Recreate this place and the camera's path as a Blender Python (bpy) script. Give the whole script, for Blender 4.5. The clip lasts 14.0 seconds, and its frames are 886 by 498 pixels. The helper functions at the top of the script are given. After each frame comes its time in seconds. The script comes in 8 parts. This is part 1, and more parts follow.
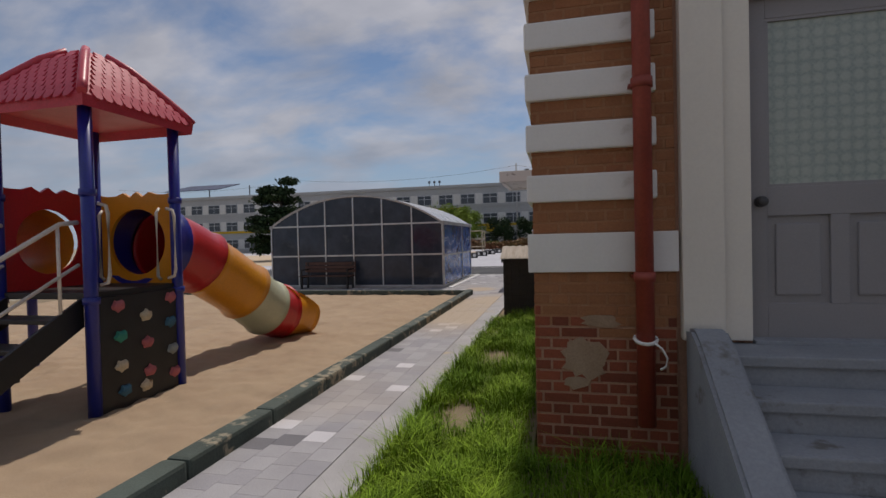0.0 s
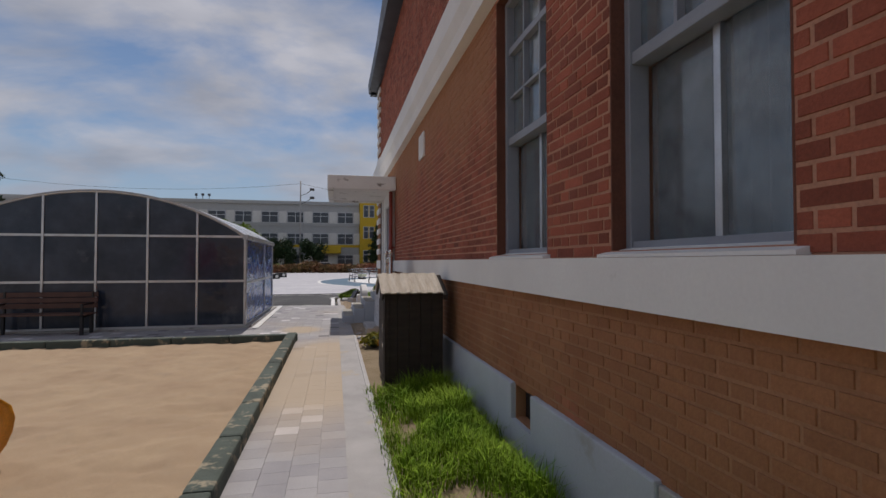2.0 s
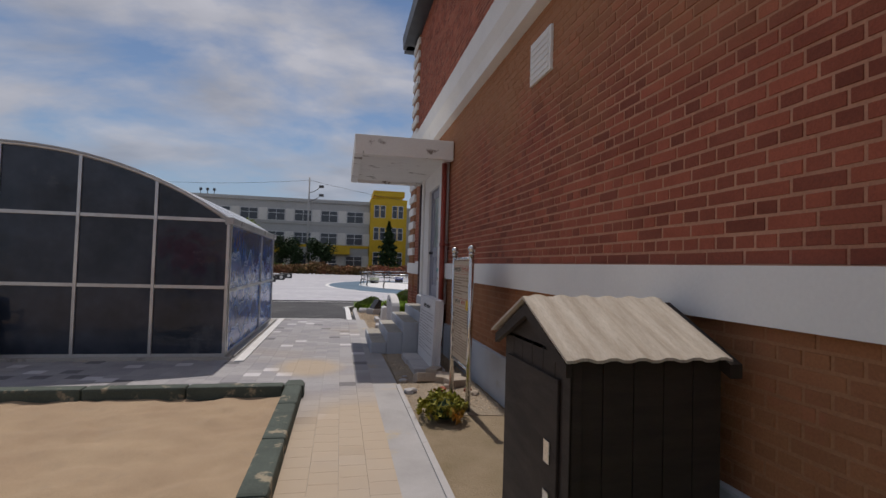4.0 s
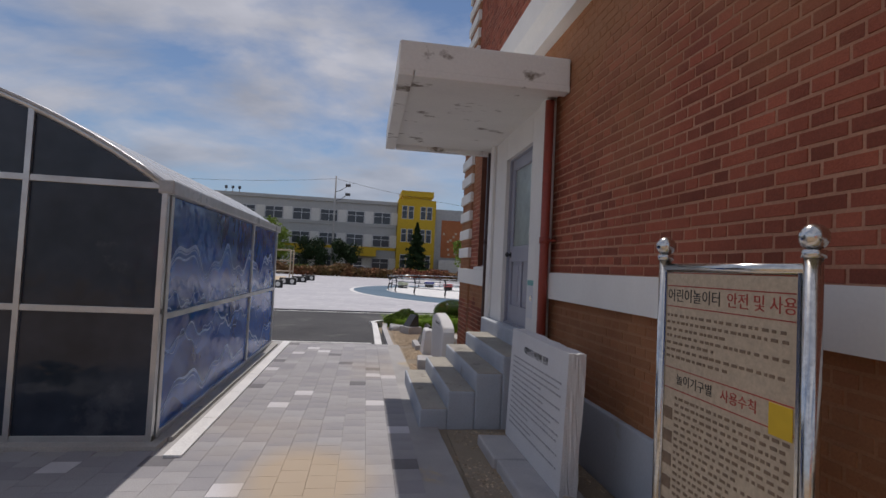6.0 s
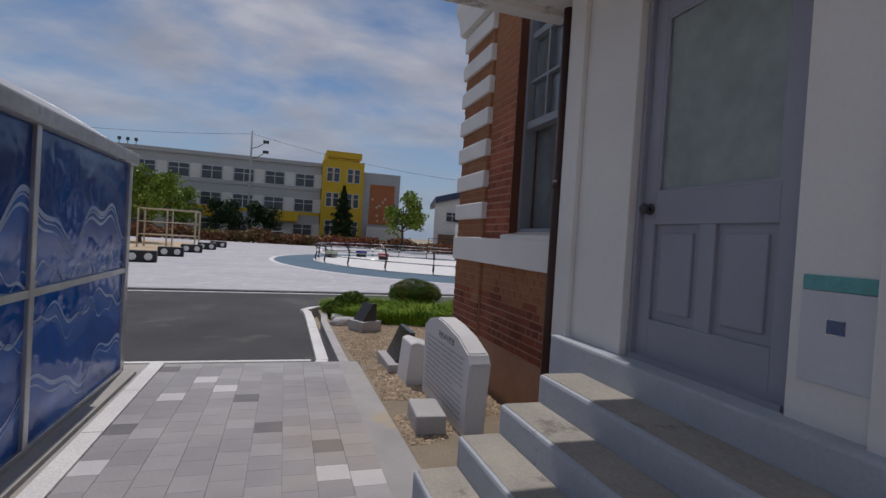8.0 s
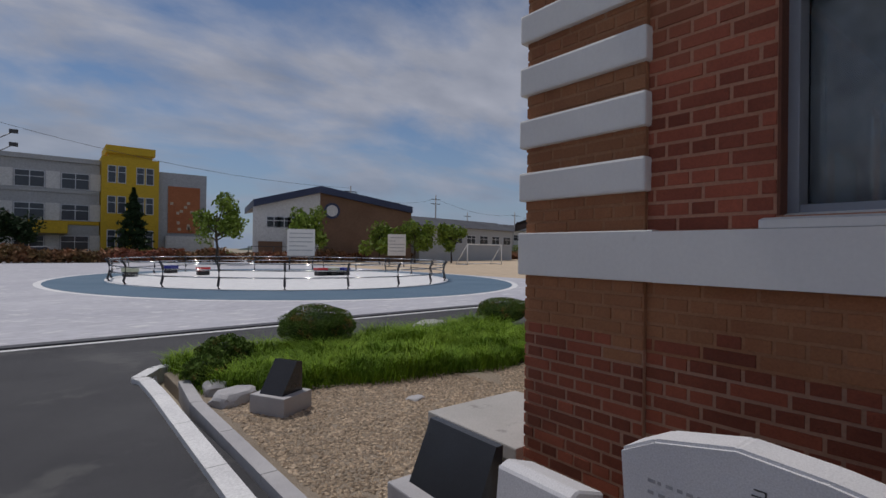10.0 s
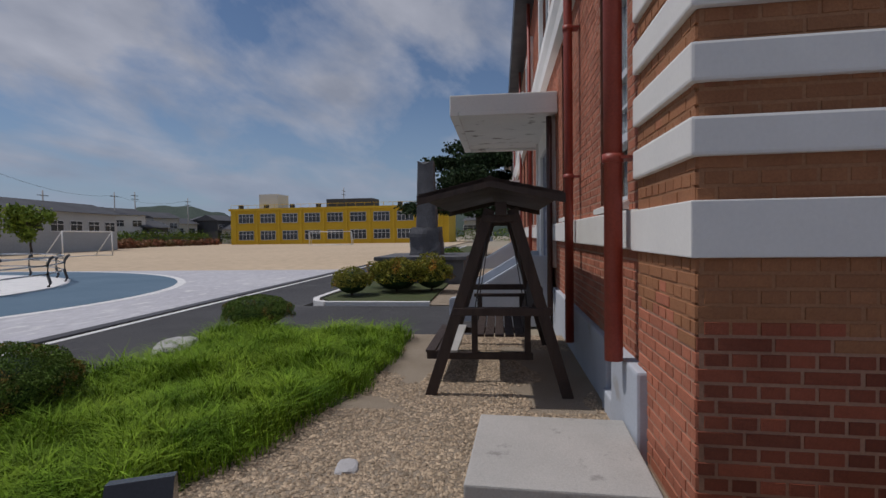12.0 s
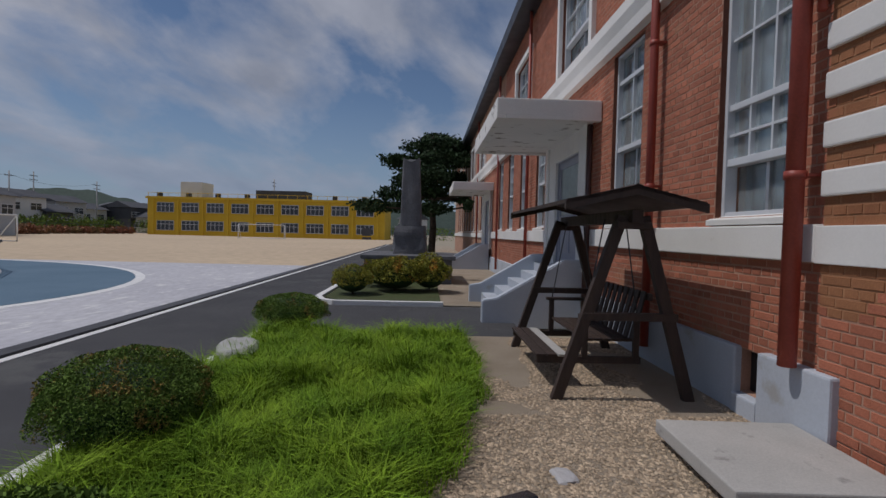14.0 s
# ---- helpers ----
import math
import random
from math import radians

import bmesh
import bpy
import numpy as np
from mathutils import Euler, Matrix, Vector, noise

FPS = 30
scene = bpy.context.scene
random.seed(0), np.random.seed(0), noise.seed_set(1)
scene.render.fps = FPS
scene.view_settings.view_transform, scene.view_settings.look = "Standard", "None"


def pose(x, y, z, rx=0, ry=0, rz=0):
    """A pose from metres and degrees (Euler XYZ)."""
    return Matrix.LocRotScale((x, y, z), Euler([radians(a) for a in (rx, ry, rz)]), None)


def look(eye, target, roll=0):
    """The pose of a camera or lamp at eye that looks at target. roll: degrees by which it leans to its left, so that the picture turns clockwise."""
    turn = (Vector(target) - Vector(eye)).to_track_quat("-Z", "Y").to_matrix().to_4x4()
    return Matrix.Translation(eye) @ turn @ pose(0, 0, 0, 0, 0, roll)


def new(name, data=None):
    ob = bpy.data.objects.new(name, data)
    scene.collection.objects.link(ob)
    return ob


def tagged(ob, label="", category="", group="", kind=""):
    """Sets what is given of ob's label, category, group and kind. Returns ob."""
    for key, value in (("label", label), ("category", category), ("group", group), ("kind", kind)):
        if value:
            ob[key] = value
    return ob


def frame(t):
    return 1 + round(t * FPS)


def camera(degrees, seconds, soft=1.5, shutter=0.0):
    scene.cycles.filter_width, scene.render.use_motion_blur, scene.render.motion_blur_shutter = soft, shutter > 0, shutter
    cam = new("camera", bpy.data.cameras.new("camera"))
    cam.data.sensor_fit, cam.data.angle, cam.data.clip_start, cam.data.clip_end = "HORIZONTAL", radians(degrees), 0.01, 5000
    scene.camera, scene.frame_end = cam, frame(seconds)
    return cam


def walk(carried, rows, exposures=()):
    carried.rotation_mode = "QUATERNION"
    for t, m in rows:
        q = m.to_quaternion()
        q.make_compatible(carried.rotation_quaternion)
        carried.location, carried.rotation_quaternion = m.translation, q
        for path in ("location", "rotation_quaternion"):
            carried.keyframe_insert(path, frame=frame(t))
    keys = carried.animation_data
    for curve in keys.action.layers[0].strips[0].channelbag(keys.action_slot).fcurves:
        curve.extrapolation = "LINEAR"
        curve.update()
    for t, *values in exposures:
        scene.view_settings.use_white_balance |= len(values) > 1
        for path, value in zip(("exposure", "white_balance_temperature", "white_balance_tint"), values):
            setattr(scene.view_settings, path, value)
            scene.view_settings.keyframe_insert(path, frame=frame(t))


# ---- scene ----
cam = camera(82.9, 14.0)
PATH = [
    (0, (0.213, -3.41, 1.489), (-0.243, -1.463, 1.453), -1.4),
    (0.5, (-0.428, -2.705, 1.432), (-0.591, -0.712, 1.401), -0.3),
    (1, (-0.961, -2.043, 1.467), (-0.832, -0.048, 1.444), -1.1),
    (1.5, (-1.258, -1.115, 1.502), (-0.861, 0.844, 1.554), -1.1),
    (2, (-1.415, -0.052, 1.493), (-0.994, 1.902, 1.542), 0.0),
    (2.5, (-1.514, 0.97, 1.503), (-1.082, 2.922, 1.545), 0.7),
    (3, (-1.617, 2.053, 1.475), (-1.181, 4.004, 1.52), 0.7),
    (5.5, (-1.813, 6.787, 1.47), (-1.497, 8.759, 1.562), 3.3),
    (6, (-1.795, 7.726, 1.502), (-1.496, 9.702, 1.579), 2.8),
    (6.5, (-1.774, 8.67, 1.487), (-1.486, 10.648, 1.566), 2.4),
    (7, (-1.779, 9.692, 1.434), (-1.467, 11.667, 1.477), 2.4),
    (7.5, (-1.861, 10.661, 1.47), (-1.422, 12.612, 1.451), 3.0),
    (10, (-2.391, 15.235, 1.403), (-1.148, 16.801, 1.409), 0.7),
    (10.5, (-2.441, 16.075, 1.415), (-1.036, 17.499, 1.408), -0.8),
    (11, (-2.419, 16.885, 1.374), (-0.782, 18.034, 1.362), -1.7),
    (11.5, (-2.402, 17.552, 1.4), (-0.521, 18.229, 1.358), -3.1),
    (12, (-2.454, 18.221, 1.377), (-0.481, 18.544, 1.321), -0.8),
    (12.5, (-2.42, 18.939, 1.303), (-0.424, 19.066, 1.272), 3.1),
    (13, (-2.382, 19.552, 1.353), (-0.383, 19.612, 1.319), 0.9),
    (13.5, (-2.393, 19.931, 1.366), (-0.394, 19.972, 1.326), 1.1),
    (14, (-2.533, 20.089, 1.399), (-0.534, 20.118, 1.339), 1.4),
]
EXPOSURES = [(0, -0.48, 6780, 15), (1, -0.36, 6780, 15), (3, -0.47, 6780, 15), (5.5, -0.36, 6700, 15), (7.5, -0.54, 6550, 15), (10, -0.80, 6350, 15), (11, -0.80, 6350, 15), (12.5, -0.66, 6350, 15), (14, -0.85, 6250, 15)]
walk(cam, [(t, look(eye, target, roll)) for t, eye, target, roll in PATH], EXPOSURES)

# ---- world, sun ----
SUN_TO = Vector((-0.05, 1.0, 1.85)).normalized()
world = bpy.data.worlds.new("sky_world")
scene.world = world
world.use_nodes = True


def build_sky():
    nt = world.node_tree
    nt.nodes.clear()
    out = nt.nodes.new("ShaderNodeOutputWorld")
    bg = nt.nodes.new("ShaderNodeBackground")
    sky = nt.nodes.new("ShaderNodeTexSky")
    sky.sky_type, sky.sun_disc = "NISHITA", False
    sky.sun_elevation = math.asin(SUN_TO.z)
    sky.sun_rotation = math.atan2(SUN_TO.x, SUN_TO.y)
    sky.air_density, sky.dust_density, sky.ozone_density = 1.0, 0.0, 3.0
    tc = nt.nodes.new("ShaderNodeTexCoord")
    sep = nt.nodes.new("ShaderNodeSeparateXYZ")
    nt.links.new(tc.outputs["Generated"], sep.inputs[0])
    add = nt.nodes.new("ShaderNodeMath")
    add.operation = "MAXIMUM"
    add.inputs[1].default_value = 0.0
    nt.links.new(sep.outputs[2], add.inputs[0])
    add2 = nt.nodes.new("ShaderNodeMath")
    add2.operation = "ADD"
    add2.inputs[1].default_value = 0.30
    nt.links.new(add.outputs[0], add2.inputs[0])
    div = nt.nodes.new("ShaderNodeVectorMath")
    div.operation = "DIVIDE"
    comb = nt.nodes.new("ShaderNodeCombineXYZ")
    for k in range(3):
        nt.links.new(add2.outputs[0], comb.inputs[k])
    nt.links.new(tc.outputs["Generated"], div.inputs[0])
    nt.links.new(comb.outputs[0], div.inputs[1])
    mp = nt.nodes.new("ShaderNodeMapping")
    mp.inputs["Scale"].default_value = (1.1, 1.6, 0.0)
    mp.inputs["Location"].default_value = (2.2, 0.9, 0.0)
    mp.inputs["Rotation"].default_value = (0, 0, 0.5)
    nt.links.new(div.outputs[0], mp.inputs[0])
    n1 = nt.nodes.new("ShaderNodeTexNoise")
    n1.inputs["Scale"].default_value, n1.inputs["Detail"].default_value = 1.45, 9.0
    n1.inputs["Roughness"].default_value, n1.inputs["Distortion"].default_value = 0.55, 0.25
    nt.links.new(mp.outputs[0], n1.inputs["Vector"])
    ramp = nt.nodes.new("ShaderNodeValToRGB")
    ramp.color_ramp.elements[0].position, ramp.color_ramp.elements[1].position = 0.38, 0.58
    ramp.color_ramp.elements[1].color = (0.9, 0.9, 0.9, 1)
    # fewer clouds towards the east
    east = nt.nodes.new("ShaderNodeMath")
    east.operation = "MULTIPLY_ADD"
    east.inputs[1].default_value = -0.025
    nt.links.new(sep.outputs[0], east.inputs[0])
    nt.links.new(n1.outputs["Fac"], east.inputs[2])
    nt.links.new(east.outputs[0], ramp.inputs[0])
    n2 = nt.nodes.new("ShaderNodeTexNoise")
    n2.inputs["Scale"].default_value, n2.inputs["Detail"].default_value = 2.6, 5.0
    nt.links.new(mp.outputs[0], n2.inputs["Vector"])
    shade = nt.nodes.new("ShaderNodeValToRGB")
    shade.color_ramp.elements[0].position, shade.color_ramp.elements[1].position = 0.3, 0.7
    shade.color_ramp.elements[0].color = (4.2, 4.6, 5.4, 1)
    shade.color_ramp.elements[1].color = (7.2, 7.5, 8.2, 1)
    nt.links.new(n2.outputs["Fac"], shade.inputs[0])
    mix = nt.nodes.new("ShaderNodeMix")
    mix.data_type = "RGBA"
    nt.links.new(ramp.outputs[0], mix.inputs["Factor"])
    nt.links.new(sky.outputs[0], mix.inputs["A"])
    nt.links.new(shade.outputs[0], mix.inputs["B"])
    # pale haze low over the horizon
    hz = nt.nodes.new("ShaderNodeMapRange")
    hz.inputs["From Min"].default_value, hz.inputs["From Max"].default_value = 0.0, 0.25
    hz.inputs["To Min"].default_value, hz.inputs["To Max"].default_value = 0.8, 0.0
    nt.links.new(add.outputs[0], hz.inputs[0])
    mix2 = nt.nodes.new("ShaderNodeMix")
    mix2.data_type = "RGBA"
    nt.links.new(hz.outputs[0], mix2.inputs["Factor"])
    nt.links.new(mix.outputs["Result"], mix2.inputs["A"])
    mix2.inputs["B"].default_value = (3.3, 4.5, 6.2, 1)
    nt.links.new(mix2.outputs["Result"], bg.inputs[0])
    bg.inputs[1].default_value = SKY_STRENGTH
    nt.links.new(bg.outputs[0], out.inputs[0])


SKY_STRENGTH = 0.095
build_sky()
sun_data = bpy.data.lights.new("sun", "SUN")
sun_data.energy, sun_data.angle, sun_data.color = 3.35, radians(0.6), (1.0, 0.955, 0.88)
sun = new("sun", sun_data)
sun.matrix_world = look(SUN_TO * 60, (0, 0, 0))

# ---- helpers for building ----
MW = pose(0, 0, 0, 0, 0, 90)            # west facade: u runs along +y, v points out (-x)
MN = pose(0, 17.47, 0, 0, 0, 2.8)       # front facade: u along it, v outward
MS = pose(0, 0, 0, 0, 0, 180)           # back facade
ID = Matrix.Identity(4)


def bm_box(bm, x0, x1, y0, y1, z0, z1, bev=0.0):
    r = bmesh.ops.create_cube(bm, size=1.0)
    vs = r["verts"]
    for v in vs:
        v.co = Vector((x0 + (v.co.x + 0.5) * (x1 - x0), y0 + (v.co.y + 0.5) * (y1 - y0), z0 + (v.co.z + 0.5) * (z1 - z0)))
    if bev > 0:
        es = list({e for v in vs for e in v.link_edges})
        bmesh.ops.bevel(bm, geom=es, offset=bev, segments=2, affect="EDGES", profile=0.6)
    return bm


def box(x0, x1, y0, y1, z0, z1, bev=0.0):
    return bm_box(bmesh.new(), x0, x1, y0, y1, z0, z1, bev)


def boxes(rows, bev=0.0):
    bm = bmesh.new()
    for r in rows:
        bm_box(bm, *r, bev)
    return bm


def bm_tube(bm, a, b, r0, r1=None, n=12, caps=True):
    a, b = Vector(a), Vector(b)
    r1 = r0 if r1 is None else r1
    q = (b - a).to_track_quat("Z", "Y").to_matrix()
    ring = []
    for p, r in ((a, r0), (b, r1)):
        ring.append([bm.verts.new(p + q @ Vector((r * math.cos(6.28318 * k / n), r * math.sin(6.28318 * k / n), 0))) for k in range(n)])
    for k in range(n):
        f = bm.faces.new((ring[0][k], ring[0][(k + 1) % n], ring[1][(k + 1) % n], ring[1][k]))
        f.smooth = True
    if caps:
        bm.faces.new(ring[0][::-1])
        bm.faces.new(ring[1])
    return bm


def tube(a, b, r0, r1=None, n=12, caps=True):
    return bm_tube(bmesh.new(), a, b, r0, r1, n, caps)


def bm_path(bm, pts, r, n=8, closed=False):
    """A round bar along points."""
    pts = [Vector(p) for p in pts]
    m = len(pts)
    rings = []
    for i, p in enumerate(pts):
        if closed:
            d = pts[(i + 1) % m] - pts[i - 1]
        else:
            d = pts[min(i + 1, m - 1)] - pts[max(i - 1, 0)]
        q = d.to_track_quat("Z", "Y").to_matrix()
        rings.append([bm.verts.new(p + q @ Vector((r * math.cos(6.28318 * k / n), r * math.sin(6.28318 * k / n), 0))) for k in range(n)])
    for i in range(m if closed else m - 1):
        for k in range(n):
            f = bm.faces.new((rings[i][k], rings[i][(k + 1) % n], rings[(i + 1) % m][(k + 1) % n], rings[(i + 1) % m][k]))
            f.smooth = True
    if not closed:
        bm.faces.new(rings[0][::-1])
        bm.faces.new(rings[-1])
    return bm


def bm_prism(bm, outline, y0, y1, axis="y"):
    """An outline in (x, z) drawn out along y (or in (y, z) along x, or in (x, y) along z)."""
    def P(a, b, c):
        return {"y": (a, c, b), "x": (c, a, b), "z": (a, b, c)}[axis]
    lo = [bm.verts.new(P(a, b, y0)) for a, b in outline]
    hi = [bm.verts.new(P(a, b, y1)) for a, b in outline]
    n = len(outline)
    for k in range(n):
        bm.faces.new((lo[k], lo[(k + 1) % n], hi[(k + 1) % n], hi[k]))
    bm.faces.new(lo[::-1])
    bm.faces.new(hi)
    bmesh.ops.recalc_face_normals(bm, faces=bm.faces[:])
    return bm


def prism(outline, y0, y1, axis="y"):
    return bm_prism(bmesh.new(), outline, y0, y1, axis)


def to_mesh(name, bm, material):
    me = bpy.data.meshes.new(name)
    bm.to_mesh(me)
    bm.free()
    me.materials.append(material)
    return me


def part(name, bm, material, parent, label="", kind=""):
    """One mesh under a thing or a part."""
    ob = new(name, to_mesh(name, bm, material) if isinstance(bm, bmesh.types.BMesh) else bm)
    ob.parent = parent
    return tagged(ob, label=label, kind=kind)


def thing(name, m, label, category, group="", kind=""):
    ob = new(name)
    ob.empty_display_size = 0.1
    ob.matrix_world = m
    return tagged(ob, label, category, group, kind)


def solid(name, bm, material, m, label, category, group="", kind=""):
    ob = new(name, to_mesh(name, bm, material) if isinstance(bm, bmesh.types.BMesh) else bm)
    ob.matrix_world = m
    return tagged(ob, label, category, group, kind)


def soup(name, verts, faces, material, smooth=False):
    me = bpy.data.meshes.new(name)
    me.from_pydata(verts, [], faces)
    me.materials.append(material)
    if smooth:
        me.polygons.foreach_set("use_smooth", [True] * len(me.polygons))
    me.update()
    return me

# ---- materials ----
def mat(name, c1, c2=None, rough=0.8, scale=3.0, fine=60.0, bump=0.15, metal=0.0, vary="", vary_amount=0.25, spec=0.5,
        stain=None, stain_at=0.62, stain_scale=1.2, coat=0.0, stretch=(1, 1, 1), dist=0.01, grain=0.17):
    """Two colours mixed by coarse and fine noise, bump from the fine one, optional stains, random tone per object or island."""
    m = bpy.data.materials.new(name)
    m.use_nodes = True
    nt = m.node_tree
    L = nt.links.new
    b = nt.nodes["Principled BSDF"]
    b.inputs["Roughness"].default_value, b.inputs["Metallic"].default_value = rough, metal
    b.inputs["Specular IOR Level"].default_value = spec
    b.inputs["Coat Weight"].default_value = coat
    tc = nt.nodes.new("ShaderNodeTexCoord")
    mp = nt.nodes.new("ShaderNodeMapping")
    mp.inputs["Scale"].default_value = stretch
    L(tc.outputs["Object"], mp.inputs[0])

    def noise_node(sc, detail=4.0, roughness=0.6):
        n = nt.nodes.new("ShaderNodeTexNoise")
        n.inputs["Scale"].default_value, n.inputs["Detail"].default_value, n.inputs["Roughness"].default_value = sc, detail, roughness
        L(mp.outputs[0], n.inputs["Vector"])
        return n

    def ramp_node(lo, hi):
        r = nt.nodes.new("ShaderNodeMapRange")
        r.inputs["From Min"].default_value, r.inputs["From Max"].default_value = lo, hi
        return r

    def mix_node(fac, a, bb, kind="MIX"):
        x = nt.nodes.new("ShaderNodeMix")
        x.data_type, x.blend_type = "RGBA", kind
        if isinstance(fac, float):
            x.inputs["Factor"].default_value = fac
        else:
            L(fac, x.inputs["Factor"])
        for sock, val in (("A", a), ("B", bb)):
            if isinstance(val, tuple):
                x.inputs[sock].default_value = (*val, 1)
            else:
                L(val, x.inputs[sock])
        return x.outputs["Result"]

    c2 = c2 or tuple(0.78 * c for c in c1)
    big, small = noise_node(scale), noise_node(fine, 3.0)
    r1 = ramp_node(0.3, 0.7)
    L(big.outputs["Fac"], r1.inputs[0])
    col = mix_node(r1.outputs[0], c1, c2)
    r2 = ramp_node(0.25, 0.75)
    r2.inputs["To Min"].default_value, r2.inputs["To Max"].default_value = 1 - grain, 1 + grain
    L(small.outputs["Fac"], r2.inputs[0])
    gray = nt.nodes.new("ShaderNodeCombineColor")
    for k in range(3):
        L(r2.outputs[0], gray.inputs[k])
    col = mix_node(1.0, col, gray.outputs[0], "MULTIPLY")
    if stain:
        st = noise_node(stain_scale, 6.0, 0.65)
        r3 = ramp_node(stain_at, stain_at + 0.07)
        L(st.outputs["Fac"], r3.inputs[0])
        col = mix_node(r3.outputs[0], col, stain)
    if vary:
        if vary == "object":
            src = nt.nodes.new("ShaderNodeObjectInfo").outputs["Random"]
        else:
            src = nt.nodes.new("ShaderNodeNewGeometry").outputs["Random Per Island"]
        r4 = ramp_node(0, 1)
        r4.inputs["To Min"].default_value, r4.inputs["To Max"].default_value = 1 - vary_amount, 1 + vary_amount
        L(src, r4.inputs[0])
        g2 = nt.nodes.new("ShaderNodeCombineColor")
        for k in range(3):
            L(r4.outputs[0], g2.inputs[k])
        col = mix_node(1.0, col, g2.outputs[0], "MULTIPLY")
    L(col, b.inputs["Base Color"])
    rr = ramp_node(0.2, 0.8)
    rr.inputs["To Min"].default_value, rr.inputs["To Max"].default_value = max(rough - 0.1, 0.02), min(rough + 0.1, 1)
    L(big.outputs["Fac"], rr.inputs[0])
    L(rr.outputs[0], b.inputs["Roughness"])
    if bump > 0:
        bp = nt.nodes.new("ShaderNodeBump")
        bp.inputs["Strength"].default_value, bp.inputs["Distance"].default_value = bump, dist
        L(small.outputs["Fac"], bp.inputs["Height"])
        L(bp.outputs[0], b.inputs["Normal"])
    return m


def tile_mat(name, vary):
    """Concrete pavers: mostly mid grey, some pale, some dark."""
    m = mat(name, (0.385, 0.378, 0.39), (0.32, 0.315, 0.33), 0.85, 1.5, 120, 0.2)
    nt = m.node_tree
    b = nt.nodes["Principled BSDF"]
    old = b.inputs["Base Color"].links[0].from_socket
    src = nt.nodes.new("ShaderNodeObjectInfo").outputs["Random"] if vary == "object" else nt.nodes.new("ShaderNodeNewGeometry").outputs["Random Per Island"]
    ramp = nt.nodes.new("ShaderNodeValToRGB")
    ramp.color_ramp.interpolation = "CONSTANT"
    els = ramp.color_ramp.elements
    els[0].position, els[0].color = 0.0, (0.48, 0.48, 0.5, 1)
    els[1].position, els[1].color = 0.045, (0.88, 0.88, 0.9, 1)
    for p, c in ((0.35, 0.98), (0.6, 1.05), (0.8, 0.93), (0.945, 1.7)):
        e = els.new(p)
        e.color = (c, c, c, 1)
    nt.links.new(src, ramp.inputs[0])
    x = nt.nodes.new("ShaderNodeMix")
    x.data_type, x.blend_type = "RGBA", "MULTIPLY"
    x.inputs["Factor"].default_value = 1.0
    nt.links.new(old, x.inputs["A"])
    nt.links.new(ramp.outputs[0], x.inputs["B"])
    # drifted sand in patches
    geo = nt.nodes.new("ShaderNodeNewGeometry")
    n = nt.nodes.new("ShaderNodeTexNoise")
    n.inputs["Scale"].default_value, n.inputs["Detail"].default_value = 0.45, 7.0
    nt.links.new(geo.outputs["Position"], n.inputs["Vector"])
    mr = nt.nodes.new("ShaderNodeMapRange")
    mr.inputs["From Min"].default_value, mr.inputs["From Max"].default_value, mr.inputs["To Max"].default_value = 0.30, 0.75, 0.9
    total = n.outputs["Fac"]
    for centre, reach in (((-1.5, 7.3, 0), (1.15, 3.4)), ((-2.15, 11.35, 0), (0.5, 0.7))):
        sub = nt.nodes.new("ShaderNodeVectorMath")
        sub.operation = "SUBTRACT"
        sub.inputs[1].default_value = centre
        nt.links.new(geo.outputs["Position"], sub.inputs[0])
        scl = nt.nodes.new("ShaderNodeVectorMath")
        scl.operation = "MULTIPLY"
        scl.inputs[1].default_value = (1 / reach[0], 1 / reach[1], 0)
        nt.links.new(sub.outputs[0], scl.inputs[0])
        ln = nt.nodes.new("ShaderNodeVectorMath")
        ln.operation = "LENGTH"
        nt.links.new(scl.outputs[0], ln.inputs[0])
        fall = nt.nodes.new("ShaderNodeMapRange")
        fall.inputs["From Min"].default_value, fall.inputs["From Max"].default_value = 0.5, 1.1
        fall.inputs["To Min"].default_value, fall.inputs["To Max"].default_value = 0.50, 0.0
        nt.links.new(ln.outputs["Value"], fall.inputs[0])
        plus = nt.nodes.new("ShaderNodeMath")
        plus.operation = "ADD"
        nt.links.new(total, plus.inputs[0])
        nt.links.new(fall.outputs[0], plus.inputs[1])
        total = plus.outputs[0]
    less = nt.nodes.new("ShaderNodeMath")
    less.operation = "SUBTRACT"
    less.inputs[1].default_value = 0.22
    nt.links.new(total, less.inputs[0])
    nt.links.new(less.outputs[0], mr.inputs[0])
    y = nt.nodes.new("ShaderNodeMix")
    y.data_type = "RGBA"
    nt.links.new(mr.outputs[0], y.inputs["Factor"])
    nt.links.new(x.outputs["Result"], y.inputs["A"])
    y.inputs["B"].default_value = (0.46, 0.37, 0.27, 1)
    nt.links.new(y.outputs["Result"], b.inputs["Base Color"])
    return m


def glass_mat(name, tint, rough=0.03, trans=0.85):
    m = mat(name, tint, None, rough, 2.0, 9.0, 0.02, dist=0.004)
    b = m.node_tree.nodes["Principled BSDF"]
    b.inputs["Transmission Weight"].default_value = trans
    b.inputs["IOR"].default_value = 1.45
    return m


